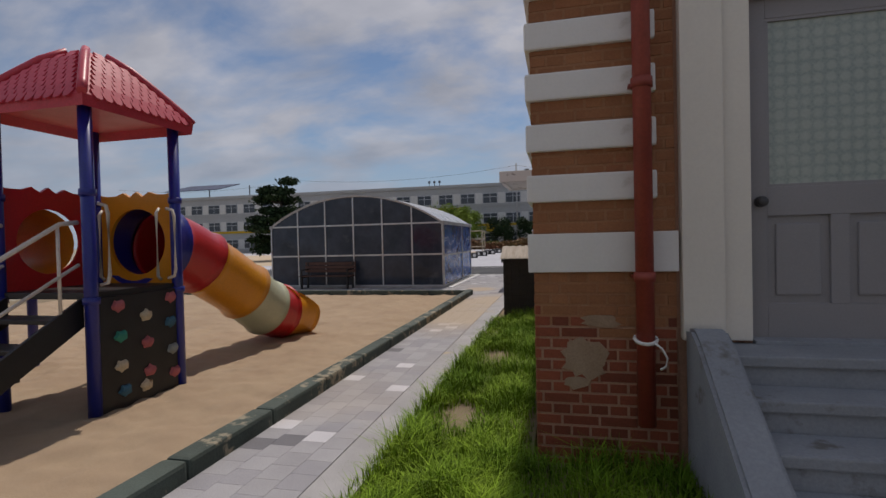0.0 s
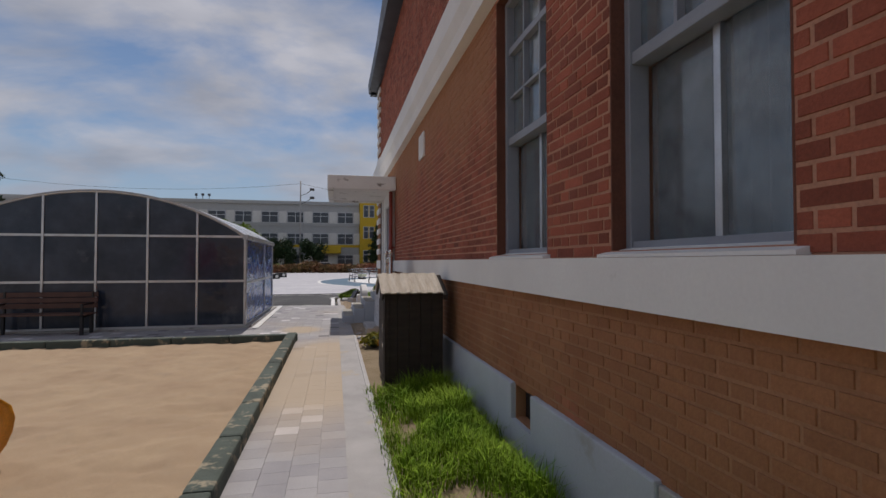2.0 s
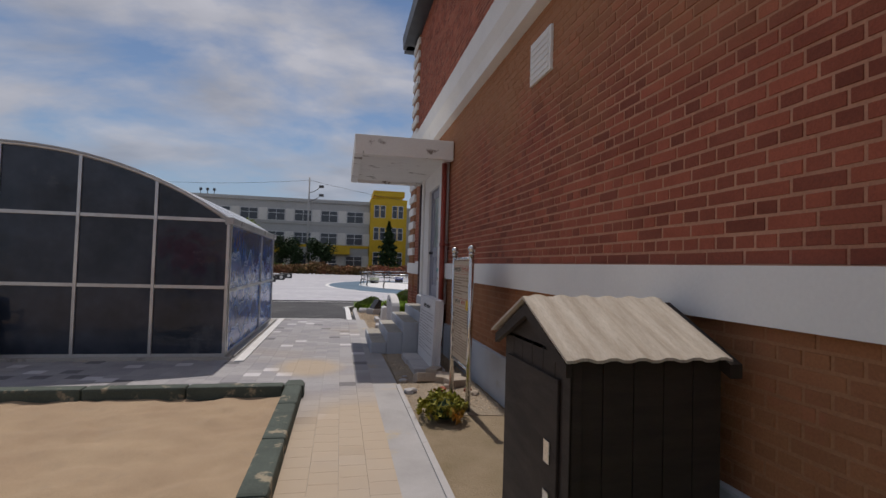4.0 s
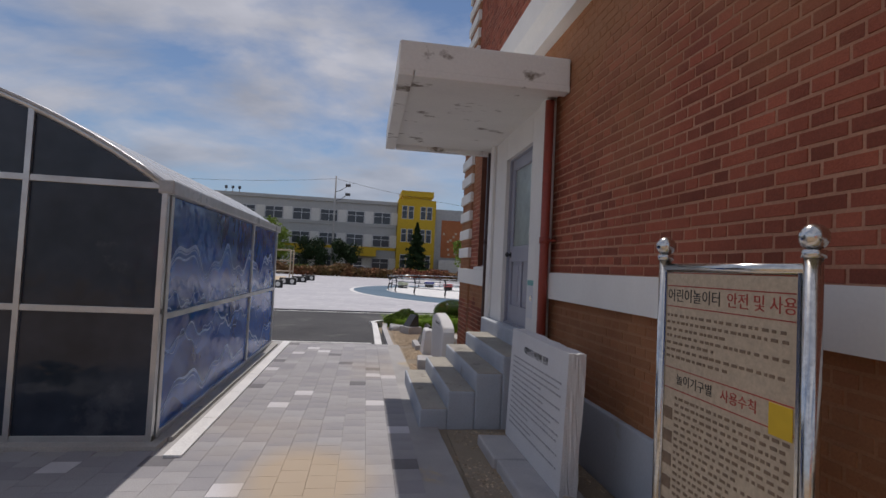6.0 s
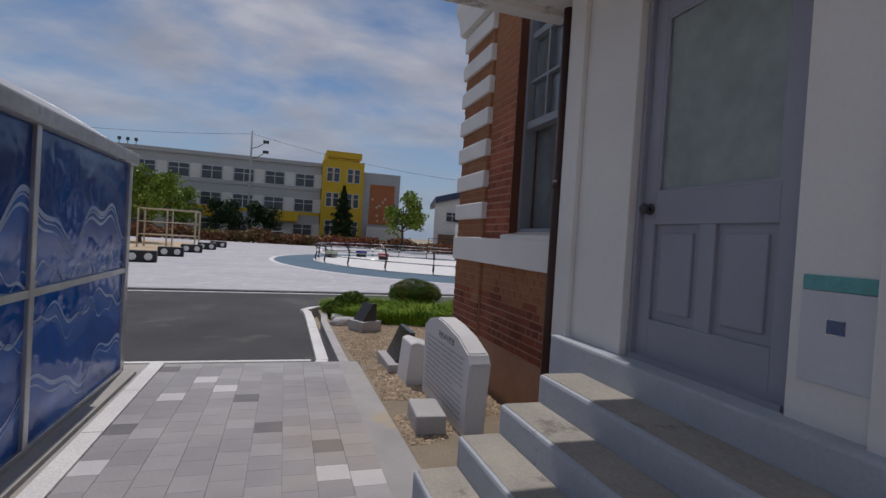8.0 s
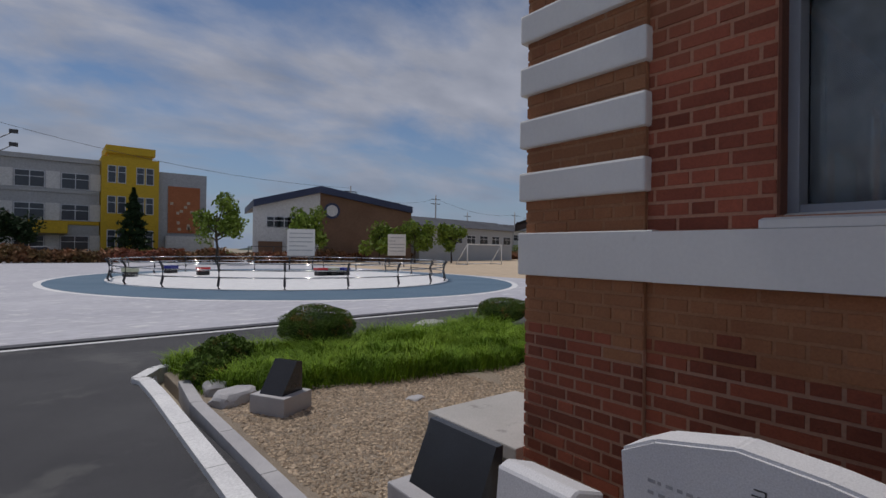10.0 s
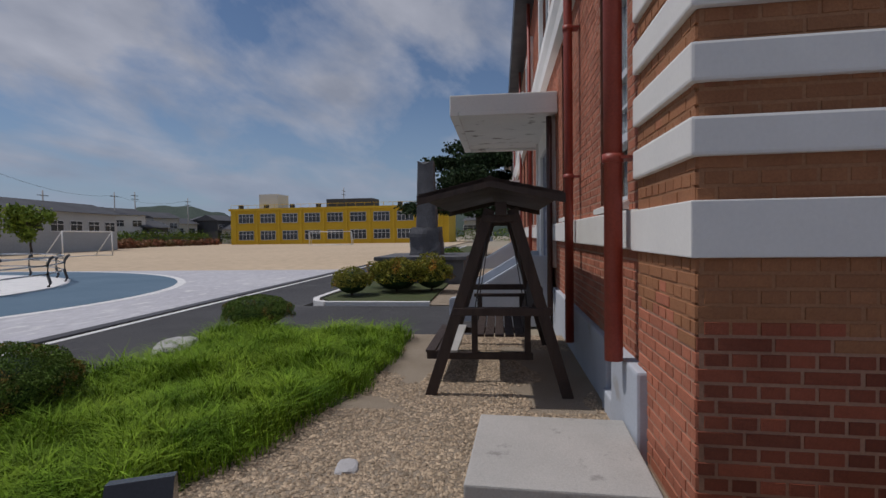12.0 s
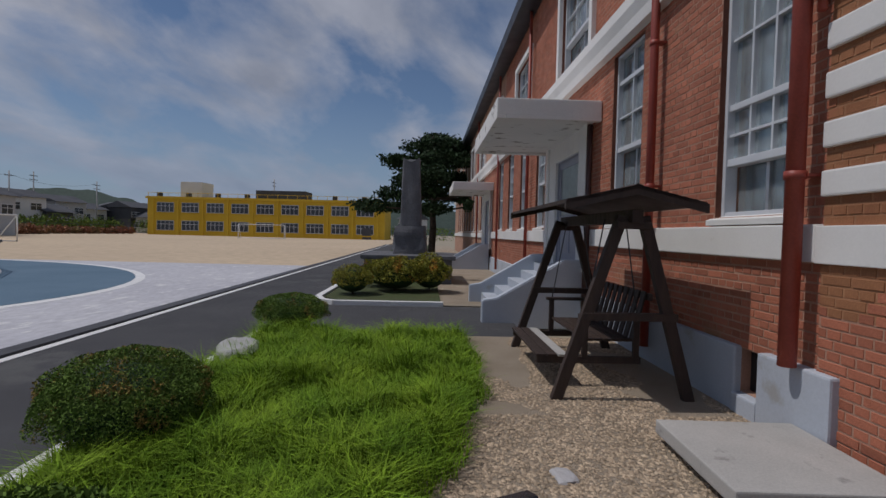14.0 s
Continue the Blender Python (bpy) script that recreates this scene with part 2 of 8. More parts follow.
def dot_pattern(m, colour):
    """Rows of soft pale rosettes pressed into the glass, about 7 cm apart."""
    nt = m.node_tree
    b = nt.nodes["Principled BSDF"]
    old = b.inputs["Base Color"].links[0].from_socket
    tc = nt.nodes.new("ShaderNodeTexCoord")
    vo = nt.nodes.new("ShaderNodeTexVoronoi")
    vo.inputs["Scale"].default_value, vo.inputs["Randomness"].default_value = 14.0, 0.12
    nt.links.new(tc.outputs["Object"], vo.inputs["Vector"])
    mr = nt.nodes.new("ShaderNodeMapRange")
    mr.inputs["From Min"].default_value, mr.inputs["From Max"].default_value = 0.52, 0.30
    mr.inputs["To Max"].default_value = 0.45
    nt.links.new(vo.outputs["Distance"], mr.inputs[0])
    x = nt.nodes.new("ShaderNodeMix")
    x.data_type = "RGBA"
    nt.links.new(mr.outputs[0], x.inputs["Factor"])
    nt.links.new(old, x.inputs["A"])
    x.inputs["B"].default_value = (*colour, 1)
    nt.links.new(x.outputs["Result"], b.inputs["Base Color"])


def wash(m, colour, u0, z0):
    """An old tan wash on the upper brickwork, with a ragged lower edge and thin spots; u and z are the wall's own."""
    nt = m.node_tree
    L = nt.links.new
    b = nt.nodes["Principled BSDF"]
    old = b.inputs["Base Color"].links[0].from_socket
    tc = nt.nodes.new("ShaderNodeTexCoord")
    sep = nt.nodes.new("ShaderNodeSeparateXYZ")
    L(tc.outputs["Object"], sep.inputs[0])
    n = nt.nodes.new("ShaderNodeTexNoise")
    n.inputs["Scale"].default_value, n.inputs["Detail"].default_value = 0.75, 7.0
    L(tc.outputs["Object"], n.inputs["Vector"])
    rag = nt.nodes.new("ShaderNodeMath")
    rag.operation = "MULTIPLY_ADD"
    rag.inputs[1].default_value = 2.6
    L(n.outputs["Fac"], rag.inputs[0])
    L(sep.outputs[2], rag.inputs[2])
    up = nt.nodes.new("ShaderNodeMapRange")
    up.inputs["From Min"].default_value, up.inputs["From Max"].default_value = z0 + 0.9, z0 + 2.0
    up.inputs["To Max"].default_value = 0.88
    L(rag.outputs[0], up.inputs[0])
    along = nt.nodes.new("ShaderNodeMapRange")
    along.inputs["From Min"].default_value, along.inputs["From Max"].default_value = u0, u0 + 0.4
    L(sep.outputs[0], along.inputs[0])
    mul = nt.nodes.new("ShaderNodeMath")
    mul.operation = "MULTIPLY"
    L(up.outputs[0], mul.inputs[0])
    L(along.outputs[0], mul.inputs[1])
    below = nt.nodes.new("ShaderNodeMath")
    below.operation = "LESS_THAN"
    below.inputs[1].default_value = 4.2
    L(sep.outputs[2], below.inputs[0])
    mul2 = nt.nodes.new("ShaderNodeMath")
    mul2.operation = "MULTIPLY"
    L(mul.outputs[0], mul2.inputs[0])
    L(below.outputs[0], mul2.inputs[1])
    x = nt.nodes.new("ShaderNodeMix")
    x.data_type = "RGBA"
    L(mul2.outputs[0], x.inputs["Factor"])
    L(old, x.inputs["A"])
    x.inputs["B"].default_value = (*colour, 1)
    L(x.outputs["Result"], b.inputs["Base Color"])


BRICK_C = ((0.335, 0.088, 0.047), (0.235, 0.062, 0.034))
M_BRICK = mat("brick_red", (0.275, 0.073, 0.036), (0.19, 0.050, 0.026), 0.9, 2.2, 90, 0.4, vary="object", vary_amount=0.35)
# paler copy of the red brick for the sunlit front, sunlight in its colour
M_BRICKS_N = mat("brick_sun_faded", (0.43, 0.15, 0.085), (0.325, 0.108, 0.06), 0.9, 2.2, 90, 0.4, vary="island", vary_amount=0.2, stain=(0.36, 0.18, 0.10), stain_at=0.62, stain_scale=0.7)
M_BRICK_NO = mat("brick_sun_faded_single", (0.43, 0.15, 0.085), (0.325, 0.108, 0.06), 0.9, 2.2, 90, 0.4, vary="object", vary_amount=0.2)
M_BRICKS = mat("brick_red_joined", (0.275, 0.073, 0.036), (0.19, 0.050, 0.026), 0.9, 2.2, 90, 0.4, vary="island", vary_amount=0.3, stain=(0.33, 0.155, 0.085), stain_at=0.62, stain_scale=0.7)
M_BRICKS_W = mat("brick_red_washed", *BRICK_C, 0.9, 2.2, 90, 0.4, vary="island", vary_amount=0.3)
wash(M_BRICKS_W, (0.36, 0.165, 0.075), 4.3, 2.85)
M_MORTAR = mat("mortar", (0.47, 0.28, 0.20), (0.36, 0.20, 0.135), 0.95, 1.3, 70, 0.3)
M_MORTAR_W = mat("mortar_washed", (0.52, 0.27, 0.175), (0.38, 0.185, 0.115), 0.95, 1.3, 70, 0.3)
wash(M_MORTAR_W, (0.36, 0.17, 0.08), 4.3, 2.85)
# slightly darker mortar for the feet of the side and back brickwork
M_MORTAR_D = mat("damp_mortar", (0.46, 0.27, 0.18), (0.33, 0.185, 0.12), 0.95, 1.3, 70, 0.3)
M_CEMENT = mat("cement_smear", (0.40, 0.29, 0.20), (0.30, 0.20, 0.13), 0.95, 4.0, 70, 0.5)
# brick darkened for the window recess; the recess shade is in the colour
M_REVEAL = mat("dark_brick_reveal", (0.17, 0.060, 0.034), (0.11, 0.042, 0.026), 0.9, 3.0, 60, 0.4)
M_BRICK_P = mat("brown_washed_brick", (0.345, 0.156, 0.070), (0.275, 0.110, 0.050), 0.92, 1.6, 80, 0.35, vary="island", vary_amount=0.10, stain=(0.37, 0.135, 0.07), stain_at=0.60, stain_scale=1.1)
M_BRICK_PO = mat("brown_washed_single_brick", (0.345, 0.156, 0.070), (0.275, 0.110, 0.050), 0.92, 1.6, 80, 0.35, vary="object", vary_amount=0.10)
M_MORTAR_P = mat("brown_washed_mortar", (0.385, 0.195, 0.10), (0.31, 0.145, 0.073), 0.95, 1.6, 70, 0.3, stain=(0.40, 0.26, 0.165), stain_at=0.62, stain_scale=2.0)
M_WHITE = mat("white_paint_render", (0.80, 0.79, 0.76), (0.70, 0.69, 0.67), 0.75, 0.9, 45, 0.04, grain=0.03, stain=(0.62, 0.60, 0.56), stain_at=0.66, stain_scale=2.5)
M_WHITE_PEEL = mat("white_paint_peeling", (0.80, 0.79, 0.76), (0.72, 0.71, 0.69), 0.8, 0.9, 45, 0.05, grain=0.04, stain=(0.20, 0.17, 0.14), stain_at=0.585, stain_scale=2.4, stretch=(1.6, 0.8, 1))
M_PLINTH = mat("grey_painted_plinth", (0.50, 0.54, 0.60), (0.42, 0.46, 0.52), 0.85, 1.2, 50, 0.12, grain=0.06, stain=(0.36, 0.36, 0.36), stain_at=0.63)
M_STEP = mat("grey_step_concrete", (0.46, 0.50, 0.56), (0.38, 0.41, 0.46), 0.85, 1.6, 60, 0.15, grain=0.08, stain=(0.30, 0.30, 0.30), stain_at=0.62, stain_scale=2.4)
M_TREAD = mat("worn_bare_tread", (0.40, 0.375, 0.325), (0.29, 0.275, 0.25), 0.9, 2.6, 60, 0.3, grain=0.14, stain=(0.20, 0.185, 0.165), stain_at=0.60, stain_scale=3.0)
# white render tinted cream for the warm light bounced off the sand
M_CREAM_BOUNCE = mat("cream_paint_render", (0.78, 0.74, 0.655), (0.70, 0.665, 0.60), 0.75, 0.9, 45, 0.05, grain=0.03)
# darker copy of the step paint; the back corner's shade is in the colour
M_STEP_D = mat("damp_step_concrete", (0.33, 0.355, 0.385), (0.25, 0.27, 0.295), 0.85, 1.6, 60, 0.2, grain=0.1, stain=(0.17, 0.165, 0.155), stain_at=0.58, stain_scale=2.2)
M_DOOR = mat("grey_door_paint", (0.30, 0.29, 0.30), (0.26, 0.26, 0.27), 0.45, 1.5, 70, 0.02, grain=0.04)
M_DOORB = mat("blue_grey_door_paint", (0.33, 0.34, 0.40), (0.29, 0.30, 0.36), 0.45, 1.5, 70, 0.02, grain=0.04)
M_FRAME = mat("window_frame_paint", (0.60, 0.63, 0.66), (0.55, 0.57, 0.6), 0.5, 3, 60, 0.02, grain=0.03)
M_FRAME_W = mat("grey_window_frame_paint", (0.29, 0.31, 0.345), (0.24, 0.26, 0.295), 0.5, 3, 60, 0.02, grain=0.03)
M_ALU = mat("aluminium", (0.62, 0.63, 0.64), (0.5, 0.5, 0.51), 0.38, 4, 80, 0.02, metal=0.85, grain=0.05)
M_STEEL = mat("stainless_steel", (0.66, 0.65, 0.63), (0.58, 0.57, 0.55), 0.2, 4, 60, 0.03, metal=1.0)
M_GLASS = glass_mat("window_glass", (0.72, 0.80, 0.84))
M_FROST = glass_mat("frosted_glass", (0.62, 0.72, 0.70), 0.35, 0.55)
M_PATTERN = mat("patterned_frosted_glass", (0.34, 0.40, 0.37), (0.28, 0.34, 0.32), 0.35, 3.0, 60.0, 0.1)
dot_pattern(M_PATTERN, (0.50, 0.55, 0.49))
M_ROOM = mat("dim_room_plaster", (0.42, 0.43, 0.42), None, 0.9, 1, 30, 0.1)
M_CURTAIN = mat("pale_curtain", (0.22, 0.29, 0.34), (0.12, 0.17, 0.21), 0.9, 1.4, 40, 0.1, stretch=(6, 6, 0.6))
M_PIPE = mat("oxide_red_pipe", (0.33, 0.060, 0.038), (0.24, 0.042, 0.028), 0.5, 2, 50, 0.1)
M_PIPE_D = mat("dark_brown_pipe", (0.05, 0.02, 0.018), None, 0.5, 2, 50, 0.1)
M_ROOF = mat("dark_roof_metal", (0.03, 0.035, 0.045), None, 0.45, 2, 40, 0.1)
M_TILE = tile_mat("paver_grey", "object")
M_TILES = tile_mat("paver_grey_joined", "island")
M_JOINT = mat("joint_sand", (0.43, 0.42, 0.42), None, 0.95, 2, 120, 0.3, stain=(0.45, 0.38, 0.28), stain_at=0.6)
M_SAND = mat("play_sand", (0.465, 0.345, 0.225), (0.39, 0.28, 0.185), 0.95, 1.3, 160, 0.5, stain=(0.41, 0.305, 0.205), stain_at=0.58, stain_scale=2.4, dist=0.03)
M_FIELD = mat("sports_field_sand", (0.56, 0.44, 0.30), (0.50, 0.39, 0.27), 0.95, 0.06, 2.0, 0.2)
M_ASPHALT = mat("asphalt", (0.062, 0.062, 0.066), (0.045, 0.045, 0.05), 0.9, 0.5, 160, 0.4, stain=(0.085, 0.085, 0.085), stain_at=0.57, stain_scale=0.8)
M_PLAZA = mat("pale_plaza_pavers", (0.50, 0.50, 0.53), (0.43, 0.43, 0.47), 0.9, 0.25, 5.0, 0.2, stain=(0.62, 0.62, 0.62), stain_at=0.57, stain_scale=1.6, stretch=(1, 2.2, 1))
M_GROUND = mat("bare_ground", (0.36, 0.30, 0.22), (0.30, 0.27, 0.2), 0.95, 0.05, 3, 0.3)
M_SOIL = mat("garden_soil", (0.30, 0.23, 0.15), (0.22, 0.17, 0.10), 0.95, 2, 90, 0.6, dist=0.03)
M_GRAVELBED = mat("gravel_bed", (0.40, 0.33, 0.25), (0.32, 0.26, 0.19), 0.95, 1.4, 110, 0.8, dist=0.03)
M_PEBBLE = mat("pebbles", (0.47, 0.365, 0.255), (0.35, 0.27, 0.185), 0.85, 3, 60, 0.3, vary="island", vary_amount=0.45)
M_KERB_W = mat("white_kerb_paint", (0.78, 0.78, 0.77), (0.66, 0.66, 0.66), 0.8, 2, 60, 0.2)
M_GRANITE = mat("grey_granite", (0.46, 0.45, 0.45), (0.38, 0.37, 0.38), 0.8, 3, 180, 0.25)
M_SLAB = mat("concrete_slab", (0.46, 0.445, 0.42), (0.37, 0.36, 0.34), 0.85, 1.6, 80, 0.3, grain=0.12, stain=(0.27, 0.26, 0.245), stain_at=0.60, stain_scale=3.4)
M_BLUE_RUBBER = mat("blue_rubber", (0.10, 0.17, 0.24), (0.085, 0.15, 0.215), 0.9, 0.4, 40, 0.2)
M_SANDKERB = mat("green_worn_rubber_kerb", (0.075, 0.10, 0.085), (0.055, 0.07, 0.06), 0.85, 2.2, 70, 0.4, stain=(0.32, 0.28, 0.2), stain_at=0.56, stain_scale=4)
M_BLACK = mat("black_plastic", (0.018, 0.018, 0.02), None, 0.45, 4, 60, 0.1)
M_BLACKSTONE = mat("black_polished_stone", (0.025, 0.025, 0.028), None, 0.2, 4, 120, 0.03)
M_WSTONE = mat("white_memorial_stone", (0.66, 0.66, 0.67), (0.58, 0.58, 0.60), 0.7, 2, 150, 0.15)
M_INK = mat("engraved_dark_letters", (0.05, 0.05, 0.055), None, 0.7, 4, 60, 0.0)
M_WOOD = mat("dark_stained_wood", (0.050, 0.030, 0.022), (0.032, 0.020, 0.016), 0.65, 3, 40, 0.3, stretch=(6, 6, 0.8))
M_WOOD_R = mat("dark_roof_boards", (0.055, 0.032, 0.024), (0.035, 0.022, 0.018), 0.7, 3, 50, 0.3, vary="island")
M_BOX = mat("dark_brown_boards", (0.028, 0.018, 0.012), (0.018, 0.012, 0.009), 0.7, 3, 50, 0.3, stretch=(1, 1, 5))
M_SHEET = mat("weathered_corrugated_sheet", (0.50, 0.45, 0.38), (0.36, 0.31, 0.25), 0.8, 5, 60, 0.25, stretch=(5, 0.6, 1))
M_RED = mat("red_play_plastic", (0.52, 0.018, 0.022), (0.46, 0.014, 0.018), 0.35, 2, 70, 0.03, coat=0.2)
M_PINK = mat("faded_red_roof_plastic", (0.55, 0.055, 0.085), (0.48, 0.035, 0.06), 0.4, 2, 60, 0.05)
M_YEL = mat("yellow_play_plastic", (0.72, 0.30, 0.015), (0.64, 0.25, 0.01), 0.35, 2, 70, 0.03, coat=0.2)
M_BLUE = mat("blue_play_plastic", (0.012, 0.022, 0.25), (0.010, 0.018, 0.20), 0.35, 2, 70, 0.03, coat=0.2)
M_CREAM = mat("pale_green_plastic", (0.52, 0.55, 0.40), (0.46, 0.49, 0.35), 0.4, 2, 70, 0.03)
M_RAILP = mat("white_coated_rail", (0.72, 0.66, 0.58), (0.64, 0.58, 0.5), 0.4, 4, 60, 0.05)
M_GRASS = mat("grass_blades", (0.225, 0.345, 0.022), (0.09, 0.185, 0.012), 0.75, 1.6, 20, 0.0, spec=0.15, vary="island", vary_amount=0.55)
# soil kept very dark: the shade between plants is put into its colour
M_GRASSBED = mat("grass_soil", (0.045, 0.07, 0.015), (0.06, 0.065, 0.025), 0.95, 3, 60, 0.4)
M_SHRUB = mat("clipped_shrub_leaves", (0.13, 0.20, 0.035), (0.075, 0.135, 0.025), 0.85, 3, 30, 0.0, spec=0.2, vary="island", vary_amount=0.5, stain=(0.27, 0.17, 0.05), stain_at=0.56, stain_scale=5)
M_AZALEA = mat("yellow_green_leaves", (0.30, 0.25, 0.03), (0.15, 0.19, 0.03), 0.6, 3, 30, 0.0, spec=0.2, vary="island", vary_amount=0.5, stain=(0.42, 0.20, 0.03), stain_at=0.55, stain_scale=2)
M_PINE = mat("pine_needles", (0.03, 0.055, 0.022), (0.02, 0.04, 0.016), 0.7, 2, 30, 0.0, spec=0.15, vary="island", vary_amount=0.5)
M_LEAF = mat("fresh_tree_leaves", (0.21, 0.29, 0.04), (0.14, 0.21, 0.03), 0.65, 1, 30, 0.0, spec=0.2, vary="island", vary_amount=0.4)
M_REDHEDGE = mat("red_azalea_hedge", (0.30, 0.085, 0.05), (0.15, 0.12, 0.04), 0.8, 0.35, 8, 0.0, vary="island", vary_amount=0.5)
M_BARK = mat("bark", (0.09, 0.065, 0.045), (0.05, 0.038, 0.03), 0.9, 5, 50, 0.5)
# dark film; the lighter blue patches paint reflected sky into its colour
M_GHFILM = mat("dark_clear_vinyl", (0.024, 0.034, 0.052), (0.052, 0.064, 0.09), 0.14, 1.1, 2.2, 0.35, dist=0.03, spec=0.4, stain=(0.065, 0.075, 0.095), stain_at=0.63, stain_scale=1.3)
M_SIGN = mat("sign_face_cream", (0.54, 0.44, 0.32), (0.45, 0.36, 0.26), 0.5, 2, 50, 0.03)
M_SIGNTXT = mat("sign_dark_print", (0.05, 0.045, 0.04), None, 0.6, 4, 40, 0.0)
M_SIGNRED = mat("sign_red_print", (0.40, 0.05, 0.035), None, 0.6, 4, 40, 0.0)
M_TEAL = mat("teal_label", (0.14, 0.42, 0.42), None, 0.5, 4, 40, 0.0)
M_GREYWALL = mat("grey_school_wall", (0.42, 0.43, 0.44), (0.38, 0.39, 0.40), 0.85, 0.3, 6, 0.1)
M_WHITEWALL = mat("pale_school_wall", (0.66, 0.66, 0.65), (0.60, 0.60, 0.59), 0.85, 0.3, 6, 0.1)
M_YELWALL = mat("yellow_painted_wall", (0.60, 0.40, 0.025), (0.54, 0.35, 0.02), 0.8, 0.2, 6, 0.1)
M_ORANGEWALL = mat("orange_brick_wall", (0.42, 0.15, 0.06), (0.36, 0.12, 0.05), 0.85, 0.4, 6, 0.2)
M_FARGLASS = mat("far_window_glass", (0.06, 0.07, 0.085), None, 0.15, 1, 10, 0.0)
M_HALL = mat("brown_hall_panels", (0.20, 0.115, 0.07), (0.16, 0.09, 0.055), 0.8, 0.4, 6, 0.1)
M_NAVY = mat("navy_roof_edge", (0.035, 0.05, 0.11), None, 0.5, 1, 10, 0.0)
M_FARDARK = mat("dark_far_roofs", (0.07, 0.075, 0.085), (0.05, 0.05, 0.06), 0.8, 0.3, 5, 0.1)
M_HILL = mat("wooded_hill", (0.05, 0.075, 0.06), (0.035, 0.055, 0.045), 0.9, 0.03, 0.4, 0.3, dist=2.0)
M_WIRE = mat("dark_metal", (0.06, 0.06, 0.065), None, 0.5, 4, 50, 0.0)
M_POLEC = mat("concrete_pole", (0.42, 0.42, 0.42), None, 0.85, 2, 40, 0.1)

# ---- the brick school building ----
BAND0, BAND1 = 1.255, 1.512
STR0, STR1 = 3.95, 4.62
EAVE = 7.37


def cells(u0, u1, z0, z1, holes):
    """The rectangles that are left of a wall when the holes are cut out."""
    us = sorted({u0, u1, *(min(max(h[k], u0), u1) for h in holes for k in (0, 1))})
    zs = sorted({z0, z1, *(min(max(h[k], z0), z1) for h in holes for k in (2, 3))})
    out = []
    for a, b in zip(us, us[1:]):
        run = None
        for c, d in zip(zs, zs[1:]):
            mu, mz = (a + b) / 2, (c + d) / 2
            free = not any(h[0] < mu < h[1] and h[2] < mz < h[3] for h in holes)
            if free and run:
                run[3] = d
            elif free:
                run = [a, b, c, d]
                out.append(run)
            else:
                run = None
    return out


def wall(name, m, u0, u1, z0, z1, v_out, thick, holes, label, material=None):
    bm = bmesh.new()
    for a, b, c, d in cells(u0, u1, z0, z1, holes):
        bm_box(bm, a, b, v_out - thick, v_out, c, d)
    return solid(name, bm, material or M_MORTAR, m, label, "wall", kind="structure")


def brick_rows(u0, u1, z0, z1, holes, length=0.232, course=0.074, joint=0.0105):
    """English bond, rows of headers between rows of stretchers: (u0, u1, z0, z1) of each brick."""
    out = []
    n = int(round((z1 - z0) / course))
    course = (z1 - z0) / n
    for r in range(n):
        za, zb = z0 + r * course + joint / 2, z0 + (r + 1) * course - joint / 2
        spans = [(u0, u1)]
        for h in holes:
            if h[2] < (za + zb) / 2 < h[3]:
                nxt = []
                for a, b in spans:
                    if h[0] > a:
                        nxt.append((a, min(b, h[0])))
                    if h[1] < b:
                        nxt.append((max(a, h[1]), b))
                spans = [s for s in nxt if s[1] - s[0] > 0.03]
        for a, b in spans:
            pitch = (length + joint) * (0.5 if r % 2 else 1.0)
            start = math.floor((a - u0) / pitch) * pitch + u0 - (pitch / 2 if r % 2 else 0) - (pitch if r % 4 == 2 else 0) * 0.5
            u = start
            while u < b:
                p, q = max(u + joint / 2, a), min(u + pitch - joint / 2, b)
                if q - p > 0.025:
                    out.append((p, q, za, zb))
                u += pitch
    return out


def brick_soup(rows, v):
    """Five-sided bricks standing proud of the mortar at v."""
    rng = random.Random(5)
    verts, faces = [], []
    for a, b, c, d in rows:
        o = v + rng.uniform(0.002, 0.006)
        ja, jb = rng.uniform(-0.002, 0.002), rng.uniform(-0.002, 0.002)
        i = len(verts)
        e = 0.004
        verts += [(a, v - 0.01, c + ja), (b, v - 0.01, c + jb), (b, v - 0.01, d + jb), (a, v - 0.01, d + ja),
                  (a + e, o, c + e + ja), (b - e, o, c + e + jb), (b - e, o, d - e + jb), (a + e, o, d - e + ja)]
        faces += [(i + 4, i + 7, i + 6, i + 5), (i, i + 4, i + 5, i + 1), (i + 1, i + 5, i + 6, i + 2), (i + 2, i + 6, i + 7, i + 3), (i + 3, i + 7, i + 4, i)]
    return verts, faces


WEST_L = 17.43
W_WIN = [(1.31, 2.44, 1.55, 3.93), (3.28, 4.43, 1.55, 3.93), (14.98, 16.03, 1.57, 3.93)]
W_DOOR = (13.12, 14.15, 0.86, 2.96)
W_BAY = (12.62, 14.86, 0.0, 3.4)
W_VENT = [(3.53, 3.93, 0.20, 0.47)]
N_WIN = [(1.40, 2.40, 1.62, 4.15), (4.15, 5.22, 1.62, 4.15)] + [(9.5 + 2.2 * k, 10.5 + 2.2 * k, 1.62, 4.15) for k in range(4)] + [(22.6 + 2.2 * k, 23.6 + 2.2 * k, 1.62, 4.15) for k in range(9)]
N_DOOR = [(6.65, 8.2, 0.86, 2.94), (19.6, 21.1, 0.86, 2.94)]
N_UP = [(6.3 + 5.2 * k, 8.3 + 5.2 * k, 4.82, 6.5) for k in range(7)]
S_DOOR = (-2.40, -1.37, 0.82, 2.95)
w_holes = W_WIN + [W_DOOR]
N_VENT = [(1.565, 1.895, 0.085, 0.46)]
n_holes = N_WIN + N_DOOR + N_UP + N_VENT
